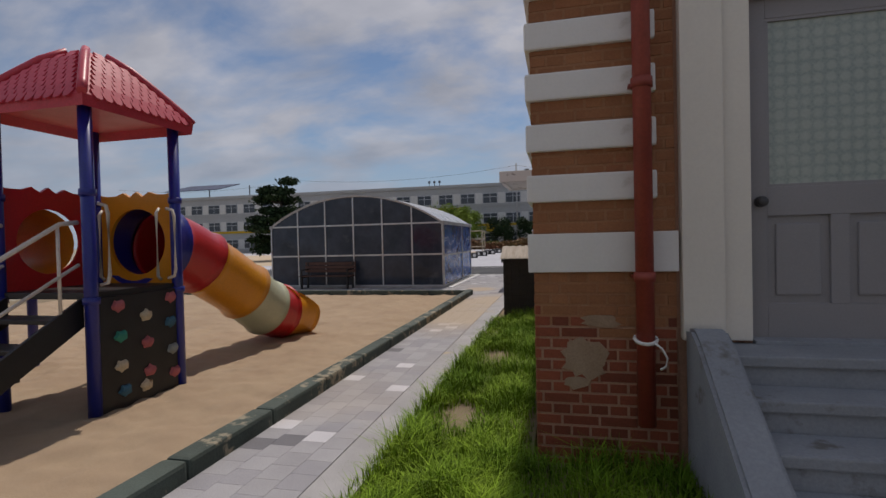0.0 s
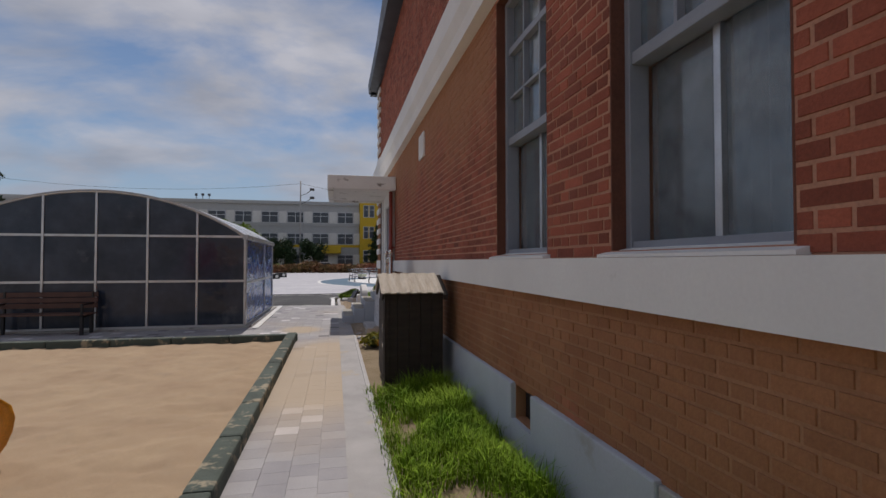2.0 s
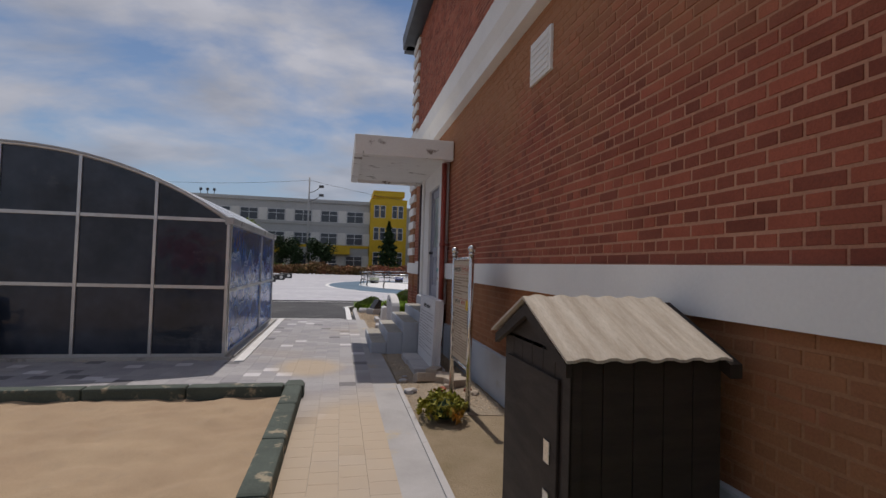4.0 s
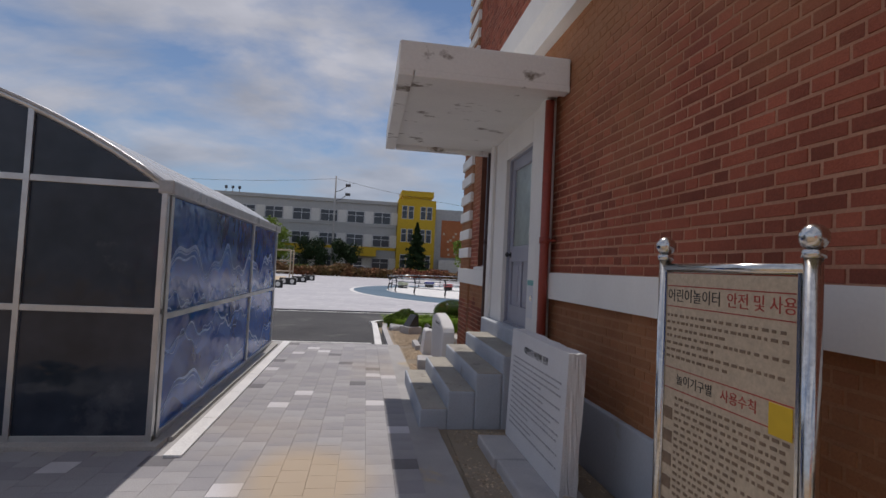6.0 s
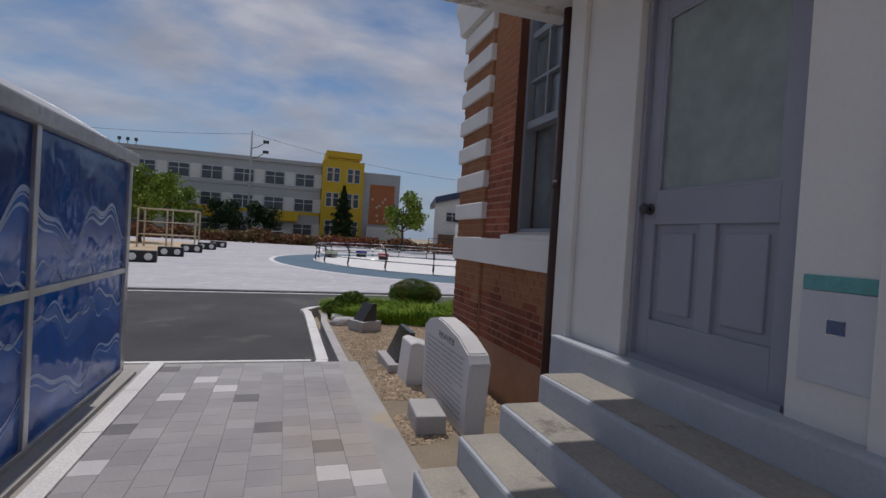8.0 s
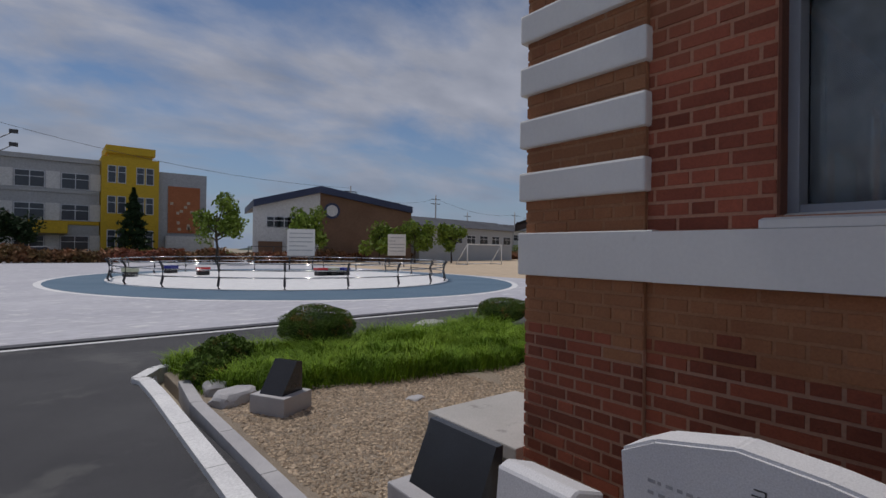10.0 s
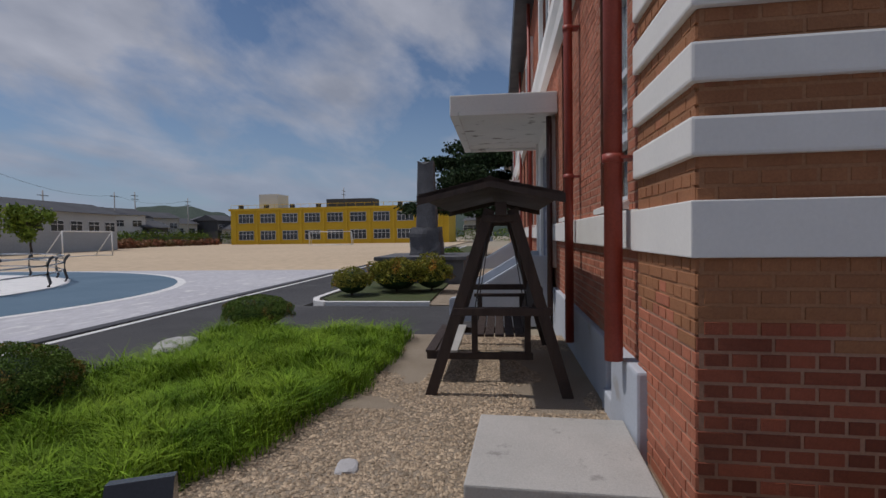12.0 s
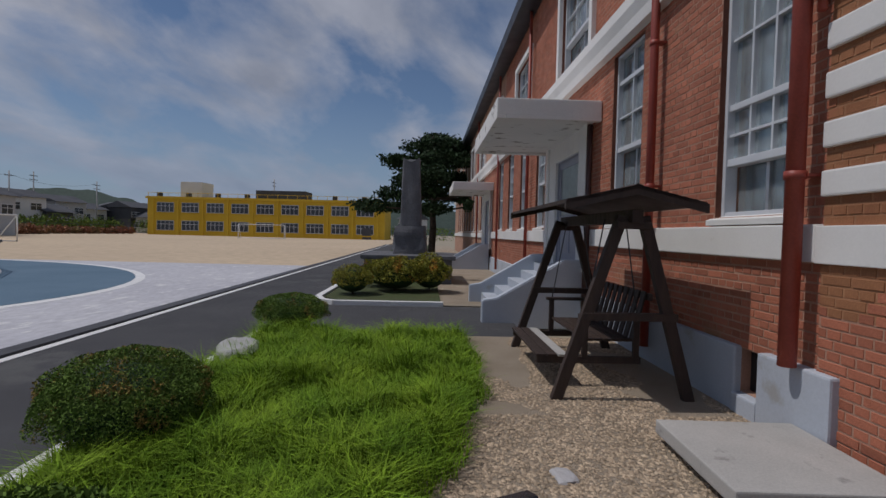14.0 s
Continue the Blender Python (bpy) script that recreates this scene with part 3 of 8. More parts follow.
wall_west = wall("wall_west", MW, 0.36, WEST_L - 0.36, 1.40, 8.2, -0.066, 0.3, w_holes, "red brick school side wall with tan-washed upper part", M_MORTAR_W)
wall_foot = wall("wall_west_foot", MW, 0.36, 14.86, -0.3, 1.40, -0.066, 0.3, w_holes + W_VENT, "brown-washed brick foot of the side wall", M_MORTAR_P)
wall("wall_west_foot_corner", MW, 14.86, WEST_L - 0.36, 0.88, 1.40, -0.066, 0.3, [], "brown-washed brick below the sill band", M_MORTAR_P)
wall("wall_west_foot_base", MW, 14.86, WEST_L - 0.36, -0.3, 0.88, -0.066, 0.3, [], "dark red brick foot with pale joints", M_MORTAR_D)
wall_north = wall("wall_north", MN, 0.06, 46.0, -0.3, 8.2, -0.066, 0.3, n_holes, "sunlit red brick school front wall")
wall_south = wall("wall_south", MS, -16.0, -0.06, -0.3, 8.2, -0.066, 0.3, [S_DOOR], "shaded red brick school back wall")
solid("wall_inner", boxes([(3.2, 3.3, 0.4, 14.0, -0.3, 8.1), (3.3, 46, 13.9, 14.0, -0.3, 8.1)]), M_ROOM, ID, "pale plaster wall inside the school rooms", "wall", kind="structure")
solid("floor_inner", boxes([(0.4, 16, 0.4, 17.0, 0.8, 0.84), (16, 46, 14.0, 18.2, 0.8, 0.84)]), M_ROOM, ID, "dim indoor floor of the school", "floor", kind="structure")
solid("ceiling_inner", boxes([(0.4, 16, 0.4, 17.0, 4.1, 4.14), (16, 46, 14.0, 18.2, 4.1, 4.14)]), M_ROOM, ID, "dim indoor ceiling of the school", "ceiling", kind="structure")


def SW_CORNER(along_x, along_y):
    return [(0, 0), (along_x, 0), (along_x, 0.12), (0.12, 0.12), (0.12, along_y), (0, along_y)]


def NW_CORNER(from_y, along_u):
    p = [MN @ Vector((u, v, 0)) for u, v in ((along_u, 0.0), (along_u, -0.12))]
    return [(0, from_y), (0.12, from_y), (0.12, 17.34), (p[1].x, p[1].y), (p[0].x, p[0].y), (0, 17.47)]


def corner_block(outline, z0, z1, bev, ends=()):
    """One white block that wraps round a corner, with worn arrises; the named end faces stay square."""
    bm = prism(outline, z0, z1, "z")
    keep = []
    for e in bm.edges:
        near = [{k for k, p in enumerate(outline) if (Vector(p) - v.co.xy).length < 1e-4} for v in e.verts]
        if not any(near[0] & set(pair) and near[1] & set(pair) for pair in ends):
            keep.append(e)
    bmesh.ops.bevel(bm, geom=keep, offset=bev, segments=2, affect="EDGES", profile=0.6)
    return bm


def building_trim():
    bay = W_BAY
    # white sill bands
    solid("trim_band_west", boxes([(0.96, bay[0] - 0.1, -0.12, 0.0, BAND0, BAND1), (bay[1] + 0.1, 16.56, -0.12, 0.0, BAND0, BAND1)]), M_WHITE, MW,
          "white painted sill band along brick wall", "trim", kind="structure")
    solid("trim_band_north", boxes([(1.045, 6.08, -0.12, 0.0, BAND0 + 0.005, BAND1 + 0.02), (8.92, 19.0, -0.12, 0.0, BAND0 + 0.01, BAND1 + 0.03), (21.8, 46, -0.12, 0.0, BAND0, BAND1)], 0.012), M_WHITE, MN,
          "white painted sill band in sunlight", "trim", kind="structure")
    solid("trim_band_corner_south", corner_block(SW_CORNER(0.94, 0.96), BAND0, BAND1, 0.007, ((4, 5),)), M_WHITE, ID, "white painted sill band round the back corner pier", "trim", kind="structure")
    solid("trim_band_corner_north", corner_block(NW_CORNER(16.56, 1.045), BAND0, BAND1 + 0.008, 0.007, ((0, 1), (3, 4))), M_WHITE, ID, "white painted sill band round the front corner pier", "trim", kind="structure")
    # string courses below the upper storey
    prof = [(-0.10, STR0), (0.05, STR0 + 0.02), (0.07, STR0 + 0.16), (0.12, STR0 + 0.30), (0.12, STR1 - 0.06), (0.02, STR1), (-0.10, STR1)]
    solid("trim_string_west", prism(prof, -0.1, WEST_L + 0.1, "x"), M_WHITE, MW, "broad cream string course below the upper storey", "trim", kind="structure")
    solid("trim_string_north", prism([(v, z + 0.22 if z < 4.3 else z + 0.06) for v, z in prof], 0.13, 46, "x"), M_WHITE, MN, "broad white string course on the front wall", "trim", kind="structure")
    # eaves and roof
    solid("roof_eave_west", prism([(-0.1, EAVE), (0.28, EAVE), (0.30, EAVE + 0.32), (-4.0, EAVE + 2.6), (-4.0, EAVE + 2.2)], -0.4, WEST_L + 0.2, "x"), M_ROOF, MW,
          "dark metal roof edge over the side wall", "roof", kind="structure")
    solid("roof_eave_north", prism([(-0.1, EAVE), (0.42, EAVE), (0.44, EAVE + 0.32), (-4.0, EAVE + 2.6), (-4.0, EAVE + 2.2)], -0.2, 46, "x"), M_ROOF, MN,
          "dark metal roof edge over the front wall", "roof", kind="structure")
    solid("roof_deck", box(0.2, 46, 0.2, 17.2, EAVE + 0.7, EAVE + 0.8), M_ROOF, ID, "dark roof deck of the school", "roof", kind="structure")


building_trim()


def quoins(outline, z_first, n):
    """White corner blocks, one object each, with brick courses between them."""
    me = to_mesh("quoin", corner_block(outline, 0, 0.182, 0.016), M_WHITE)
    for k in range(n):
        z = z_first + 0.338 * k
        if STR0 - 0.1 < z < STR1 + 0.02 or z + 0.18 > EAVE:
            continue
        solid("quoin", me, None, pose(0, 0, z), "white painted corner block on brick pier", "quoin", "white corner blocks", "structure")


quoins(SW_CORNER(0.82, 0.95), 1.722, 17)
quoins(NW_CORNER(16.60, 1.02), 1.722, 17)

PIER = 0.026   # how far pier brickwork stands behind the band face


def brickwork():
    """English-bond brickwork: piers, fields between them, the nearest bricks one by one."""
    piers = [(MW, 0.042, 0.94, "pier_south_corner"), (MW, 16.62, WEST_L - 0.006, "pier_front_corner"), (MN, 0.06, 1.02, "pier_front"), (MS, -0.93, -0.06, "pier_back")]
    laid = []
    for m, a, b, nm in piers:
        split = -0.05 if nm == "pier_south_corner" else 0.90
        words = "brown-washed brick corner pier of the school"
        solid(nm + "_base", box(a, b, -0.36, -PIER - 0.012, -0.3, split), M_MORTAR if m is MN else M_MORTAR_D, m, "dark red brick pier foot with pale joints", "pier", kind="structure")
        solid(nm, box(a, b, -0.36, -PIER - 0.012, split, EAVE), M_MORTAR_P, m, words, "pier", kind="structure")
        a, b = {"pier_south_corner": (0.036, b), "pier_front_corner": (a, 17.435), "pier_front": (0.035, b), "pier_back": (a, -0.036)}[nm]
        for r in brick_rows(a, b, -0.07, BAND0, []) + brick_rows(a, b, BAND1, EAVE, [(a, b, STR0, STR1)]):
            edge = split + 0.28 * noise.noise((r[0] * 3.5, r[2] * 4, 1.0))
            # front rows take the paler brick that has sunlight in its colour
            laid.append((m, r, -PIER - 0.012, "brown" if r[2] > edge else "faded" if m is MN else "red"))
    open_w = [(a, b, BAND1 - 0.1, d) for a, b, c, d in W_WIN] + [W_DOOR, W_BAY]
    open_n = [(a, b, BAND1 - 0.1, d) for a, b, c, d in N_WIN] + N_DOOR + N_UP + N_VENT
    rows = brick_rows(0.94, 16.62, 0.46, BAND0, [(W_BAY[0], W_BAY[1], 0, 4)] + W_VENT)
    for r in rows:
        red = r[0] > W_BAY[1] and r[2] < 0.86 + 0.28 * noise.noise((r[0] * 3, r[2] * 4, 2.0))
        laid.append((MW, r, -0.066, "red" if red else "brown"))
    for r in brick_rows(0.94, 16.62, BAND1, STR0, open_w) + brick_rows(0.94, 16.62, STR1, EAVE, []):
        laid.append((MW, r, -0.066, "washed"))
    bays = [(6.12, 8.9, -1, 3.4), (19.0, 21.8, -1, 3.4)]
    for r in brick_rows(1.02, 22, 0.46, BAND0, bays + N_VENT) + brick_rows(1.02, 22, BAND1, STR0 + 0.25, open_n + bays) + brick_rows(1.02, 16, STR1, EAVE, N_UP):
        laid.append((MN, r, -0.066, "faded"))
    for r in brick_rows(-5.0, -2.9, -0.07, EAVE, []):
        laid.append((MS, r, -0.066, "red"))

    def host(m, r):
        return (wall_west if r[2] > BAND0 else wall_foot) if m is MW else wall_north if m is MN else wall_south
    # the pier feet that the walk passes nearest
    near, rest, count = [], [], {}
    for row in laid:
        m, r, d, tone = row
        pick = 0.0 < r[2] < BAND0 - 0.05 and ((m is MW and (r[0] > 16.6 or r[0] < 2.2)) or (m is MN and r[0] < 1.9) or (m is MS and d > -0.05))
        who = host(m, r).name
        if pick and count.get(who, 0) < 300:
            count[who] = count.get(who, 0) + 1
            near.append(row)
        else:
            rest.append(row)
    cache = {}
    rng = random.Random(9)
    for m, r, d, tone in near:
        key = (round((r[1] - r[0]) / 0.02), round((r[3] - r[2]) / 0.004), tone)
        if key not in cache:
            me_v, me_f = brick_soup([(0, r[1] - r[0], 0, r[3] - r[2])], 0.0)
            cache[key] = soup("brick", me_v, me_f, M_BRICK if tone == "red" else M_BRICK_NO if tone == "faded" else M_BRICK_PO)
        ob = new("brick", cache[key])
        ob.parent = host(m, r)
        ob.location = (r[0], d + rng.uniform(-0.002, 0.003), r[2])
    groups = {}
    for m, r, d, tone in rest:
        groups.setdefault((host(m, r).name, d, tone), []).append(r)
    skins = {"faded": (M_BRICKS_N, "red bricks of the sunlit front, sunlight in their paler colour"), "red": (M_BRICKS, "weathered red bricks"), "washed": (M_BRICKS_W, "red bricks under an old tan wash"), "brown": (M_BRICK_P, "brown-washed bricks")}
    for (nm, d, tone), rows in groups.items():
        part("bricks", soup("bricks", *brick_soup(rows, d), skins[tone][0]), None, bpy.data.objects[nm], skins[tone][1], "stuff")


def plinths():
    """Grey painted footing under the brickwork, with vent gaps."""
    rows = []
    for a, b in ((0.96, 1.55), (2.02, 3.52), (3.94, 12.55)):
        rows.append((a, b, -0.3, -0.02, -0.25, 0.485))
    solid("plinth_west", boxes(rows, 0.015), M_PLINTH, MW, "blue-grey painted footing under brick wall", "plinth", kind="structure")
    solid("plinth_patch", box(1.56, 2.01, -0.3, -0.035, -0.25, 0.47, 0.01), M_SLAB, MW, "bare concrete patch in the footing", "plinth", kind="structure")
    for a, b, c, d in W_VENT:
        # black plate set in the opening to give the darkness inside
        solid("vent_recess", box(a + 0.002, b - 0.002, -0.20, -0.15, c + 0.002, d - 0.002), M_BLACK, MW, "black plate for the dark inside the footing's air vent", "vent", kind="structure")
    solid("plinth_sill", boxes([(a - 0.01, b + 0.01, -0.3, -0.024, -0.25, c - 0.01) for a, b, c, d in W_VENT]), M_PLINTH, MW, "low footing below the vents", "plinth", kind="structure")
    # same black plate for the darkness in the front vent
    solid("vent_recess", box(1.567, 1.893, -0.20, -0.15, 0.087, 0.458), M_BLACK, MN, "black plate for the dark inside the front footing's air vent", "vent", kind="structure")
    solid("plinth_north", boxes([(0.82, 1.56, -0.3, 0.03, -0.3, 0.50), (1.90, 6.1, -0.3, 0.0, -0.3, 0.48), (8.95, 19.0, -0.3, 0.0, -0.3, 0.48)], 0.02), M_PLINTH, MN,
          "white-grey painted footing along the front", "plinth", kind="structure")
    solid("plinth_cheek", boxes([(1.561, 1.899, -0.3, 0.03, -0.3, 0.08)], 0.02), M_PLINTH, MN, "low footing below the vent gap", "plinth", kind="structure")


plinths()


def sash_window(name, m, u0, u1, z0, z1, rail, transom, muntins, paint=M_FRAME, lower_bars=1):
    """A tall sash window: glazed upper sash with bars, plain lower sliding panes, set back in the wall."""
    w = thing(name, m, "tall grey-framed sash window with small upper panes", "window", "tall school windows", "structure")
    v0, v1 = (-0.27, -0.20) if m is MW else (-0.24, -0.17)
    f = 0.055
    part("window_frame", boxes([(u0, u0 + f, v0, v1 + 0.05, z0, z1), (u1 - f, u1, v0, v1 + 0.05, z0, z1), (u0 + f, u1 - f, v0, v1 + 0.05, z1 - f, z1), (u0 + f, u1 - f, v0, v1 + 0.04, z0, z0 + 0.05)], 0.006), paint, w)
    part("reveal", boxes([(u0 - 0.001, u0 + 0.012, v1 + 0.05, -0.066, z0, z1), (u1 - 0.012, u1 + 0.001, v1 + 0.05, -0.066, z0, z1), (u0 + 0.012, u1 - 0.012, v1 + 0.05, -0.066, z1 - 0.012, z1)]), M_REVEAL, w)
    part("meeting_rail", box(u0 + f, u1 - f, v0 - 0.01, v1 + 0.035, rail - 0.035, rail + 0.035, 0.006), paint, w)
    if transom:
        part("transom", box(u0 + f, u1 - f, v0, v1 + 0.03, transom - 0.03, transom + 0.03, 0.006), paint, w)
    n, rowsz = muntins
    for k in range(1, n):
        u = u0 + f + (u1 - u0 - 2 * f) * k / n
        part("muntin", box(u - 0.012, u + 0.012, v0 + 0.01, v1 + 0.02, rail + 0.035, z1 - f), paint, w)
    for z in rowsz:
        part("muntin", box(u0 + f, u1 - f, v0 + 0.012, v1 + 0.018, z - 0.012, z + 0.012), paint, w)
    for k in range(1, lower_bars + 1):
        u = u0 + f + (u1 - u0 - 2 * f) * k / (lower_bars + 1)
        part("sash_stile", box(u - 0.022, u + 0.022, v0 - 0.05, v1 - 0.06, z0 + 0.05, rail - 0.035, 0.004), M_ALU, w)
    for a, b, dv in ((z0 + 0.05, rail - 0.035, -0.055), (rail + 0.035, z1 - f, 0.01)):
        p = part("pane", box(u0 + f, u1 - f, v0 + 0.03 + dv, v0 + 0.036 + dv, a, b), M_GLASS, w)
        p.visible_shadow = False
    low = z0 - 0.10 if z0 > 2 else (BAND1 + 0.032 if m is MN else BAND1 + 0.002)
    part("window_sill", prism([(v1 + 0.02, z0 + 0.02), (-0.006, min(z0 - 0.02, low + 0.05)), (-0.006, low), (v1 + 0.02, low)], u0 - 0.05, u1 + 0.05, "x"), M_WHITE, w)
    # gathered curtain inside
    cw = (u1 - u0) * 0.72 if m is MW else u1 - u0 + 0.2
    pts = [(u0 - 0.1 + cw * k / 40, -0.52 + 0.03 * math.sin(k * 1.3)) for k in range(41)]
    outline = pts + [(p[0], p[1] - 0.008) for p in reversed(pts)]
    part("curtain", prism(outline, z0 - 0.1, z1 + 0.02, "z"), M_CURTAIN, w, "pale blue-grey curtain behind glass")
    return w


for k, (a, b, c, d) in enumerate(W_WIN):
    sash_window("window_%d" % (k + 1), MW, a, b, c, d, 2.60, 3.45, (3, [3.02]), M_FRAME_W)
for k, (a, b, c, d) in enumerate(N_WIN):
    sash_window("window_%d" % (k + 10), MN, a, b, c, d, *((2.14, 2.66, (3, [2.4, 3.3])) if k == 0 else (2.72, 3.72, (2, [3.2]))))
for k, (a, b, c, d) in enumerate(N_UP):
    w = sash_window("window_%d" % (k + 40), MN, a, b, c, d, 5.4, 0, (3, [5.95]))
    part("surround", boxes([(a - 0.16, a - 0.003, -0.1, 0.02, c - 0.1, d + 0.16), (b + 0.003, b + 0.16, -0.1, 0.02, c - 0.1, d + 0.16), (a - 0.003, b + 0.003, -0.1, 0.02, d + 0.003, d + 0.16)], 0.006), M_WHITE, w)


def panel_door(name, m, u0, u1, z0, z1, v, paint, hinge_left, label):
    """Half-glazed timber door: two lower panels, frosted upper light, round knob."""
    d = thing(name, m, label, "door", kind="structure")
    w = u1 - u0
    zk = z0 + 0.89
    st = 0.10
    part("door_leaf", boxes([(u0, u0 + st, v - 0.045, v, z0, z1), (u1 - st, u1, v - 0.045, v, z0, z1), (u0 + st, u1 - st, v - 0.045, v, z1 - 0.13, z1), (u0 + st, u1 - st, v - 0.045, v, zk - 0.12, zk + 0.06),
                             (u0 + st, u1 - st, v - 0.045, v, z0, z0 + 0.22), (u0 + w / 2 - 0.05, u0 + w / 2 + 0.05, v - 0.045, v, z0 + 0.22, zk - 0.12)], 0.004), paint, d)
    for a, b in ((u0 + st, u0 + w / 2 - 0.05), (u0 + w / 2 + 0.05, u1 - st)):
        bm = box(a, b, v - 0.035, v - 0.022, z0 + 0.22, zk - 0.12)
        bm_box(bm, a + 0.05, b - 0.05, v - 0.03, v - 0.006, z0 + 0.27, zk - 0.17, 0.01)
        part("door_panel", bm, paint, d)
    part("pane", box(u0 + st, u1 - st, v - 0.028, v - 0.02, zk + 0.06, z1 - 0.13), M_PATTERN if paint is M_DOOR else M_FROST, d, "frosted patterned glass")
    part("glazing_bead", boxes([(u0 + st, u0 + st + 0.018, v - 0.02, v - 0.004, zk + 0.06, z1 - 0.13), (u1 - st - 0.018, u1 - st, v - 0.02, v - 0.004, zk + 0.06, z1 - 0.13),
                                (u0 + st + 0.018, u1 - st - 0.018, v - 0.02, v - 0.004, zk + 0.06, zk + 0.078), (u0 + st + 0.018, u1 - st - 0.018, v - 0.02, v - 0.004, z1 - 0.148, z1 - 0.13)]), paint, d)
    uk = u1 - 0.06 if hinge_left else u0 + 0.06
    bm = bmesh.new()
    bmesh.ops.create_uvsphere(bm, u_segments=14, v_segments=8, radius=0.032)
    for q in bm.verts:
        q.co = Vector((uk + q.co.x, v + 0.05 + q.co.y * 0.8, zk - 0.03 + q.co.z))
    bm_tube(bm, (uk, v, zk - 0.03), (uk, v + 0.05, zk - 0.03), 0.012)
    bm_tube(bm, (uk, v, zk - 0.03), (uk, v + 0.006, zk - 0.03), 0.035)
    part("door_knob", bm, M_WIRE, d, "dark round knob")
    part("back_board", box(u0, u1, v - 0.3, v - 0.29, z0, z1), M_ROOM, d)
    return d


def porch(m, bay, door, canopy, name_no, style, label):
    """White door surround with a flat concrete canopy."""
    u0, u1 = bay[0], bay[1]
    d0, d1, dz0, dz1 = door
    solid("door_surround", boxes([(u0 + 0.02, d0 - 0.01, -0.36, 0.02, 0.80, 3.36), (d1 + 0.01, u1 - 0.02, -0.36, 0.02, 0.80, 3.36), (d0 - 0.01, d1 + 0.01, -0.36, 0.02, dz1 + 0.01, 3.36),
                                  (u0 - 0.04, u0 + 0.16, 0.02, 0.06, 0.80, 3.36), (u1 - 0.16, u1 + 0.04, 0.02, 0.06, 0.80, 3.36)], 0.008), M_WHITE, m, "white rendered door surround", "door surround", kind="structure")
    c0, c1, depth, z0, z1 = canopy
    bm = box(c0, c1, -0.05, depth, z0 + 0.05, z1, 0.02)
    bm_box(bm, c0, c1, depth - 0.14, depth, z0, z0 + 0.06, 0.008)
    bm_box(bm, c0, c0 + 0.14, -0.05, depth - 0.15, z0, z0 + 0.06, 0.008)
    bm_box(bm, c1 - 0.14, c1, -0.05, depth - 0.15, z0, z0 + 0.06, 0.008)
    solid("door_canopy", bm, M_WHITE_PEEL, m, "flat white concrete canopy with peeling paint", "canopy", kind="structure")
    panel_door("door_%d" % name_no, m, d0 + 0.03, d1 - 0.03, dz0, dz1, -0.06, style, m is MW, label)
    solid("door_frame", boxes([(d0 - 0.005, d0 + 0.03, -0.14, -0.03, dz0, dz1), (d1 - 0.03, d1 + 0.005, -0.14, -0.03, dz0, dz1), (d0 + 0.03, d1 - 0.03, -0.14, -0.03, dz1 - 0.005, dz1 + 0.012), (d0 + 0.03, d1 - 0.03, -0.14, -0.012, dz0 - 0.03, dz0 + 0.004)]), style, m, "grey painted door frame", "door frame", kind="structure")


porch(MW, W_BAY, W_DOOR, (12.26, 15.25, 1.60, 3.25, 3.58), 1, M_DOORB, "closed blue-grey half-glazed panel door")
porch(MN, (6.12, 8.9), N_DOOR[0], (5.66, 9.3, 1.65, 3.28, 3.61), 2, M_DOORB, "closed grey half-glazed door under canopy")
porch(MN, (19.0, 21.8), N_DOOR[1], (18.6, 22.2, 1.65, 3.28, 3.61), 3, M_DOORB, "closed grey door under far canopy")
# back door at the start
solid("door_surround", boxes([(-1.36, -0.955, -0.36, -0.02, 0.82, 4.0), (-1.2, -0.955, -0.02, 0.015, 0.82, 4.0), (-2.9, -2.41, -0.36, -0.02, 0.82, 4.0), (-2.41, -1.36, -0.36, -0.02, 2.97, 4.0)], 0.008), M_CREAM_BOUNCE, MS,
      "cream rendered surround of the back door", "door surround", kind="structure")
solid("door_sill", box(S_DOOR[0], S_DOOR[1], -0.16, -0.01, 0.785, 0.826, 0.006), M_STEP_D, MS, "grey concrete sill of the back door", "sill", kind="structure")
panel_door("door_4", MS, S_DOOR[0] + 0.02, S_DOOR[1] - 0.012, S_DOOR[2], S_DOOR[3], -0.13, M_DOOR, True, "closed grey half-glazed back door")


def downpipe(m, u, v, z0, z1, r, material, label, rings=()):
    p = thing("downpipe", m @ pose(u, v, z0), label, "downpipe")
    part("pipe", tube((0, 0, 0), (0, 0, z1 - z0), r, n=16), material, p)
    for z in rings:
        part("collar", tube((0, 0, z), (0, 0, z + 0.06), r * 1.18, n=16), material, p)
        part("bracket", boxes([(-r * 1.3, r * 1.3, -abs(v) - 0.05, -r * 0.6, z + 0.02, z + 0.04)]), material, p)
    return p


downpipe(MS, -0.72, 0.09, 0.30, 7.4, 0.055, M_PIPE, "oxide-red downpipe on the shaded corner pier", (0.9, 2.1, 3.6))
downpipe(MN, 1.13, 0.10, 0.50, 7.4, 0.062, M_PIPE, "oxide-red downpipe standing on white footing", (1.35, 2.9))
downpipe(MN, 1.01, 0.05, 3.0, 7.4, 0.03, M_PIPE, "thin oxide-red pipe beside the front downpipe", (0.4,))
downpipe(MN, 3.56, 0.07, 0.1, 7.4, 0.05, M_PIPE, "oxide-red downpipe on the front wall", (1.9, 3.6))
downpipe(MW, 12.52, 0.05, 0.1, 3.24, 0.045, M_PIPE, "thin oxide-red pipe beside the side door", (1.7,))
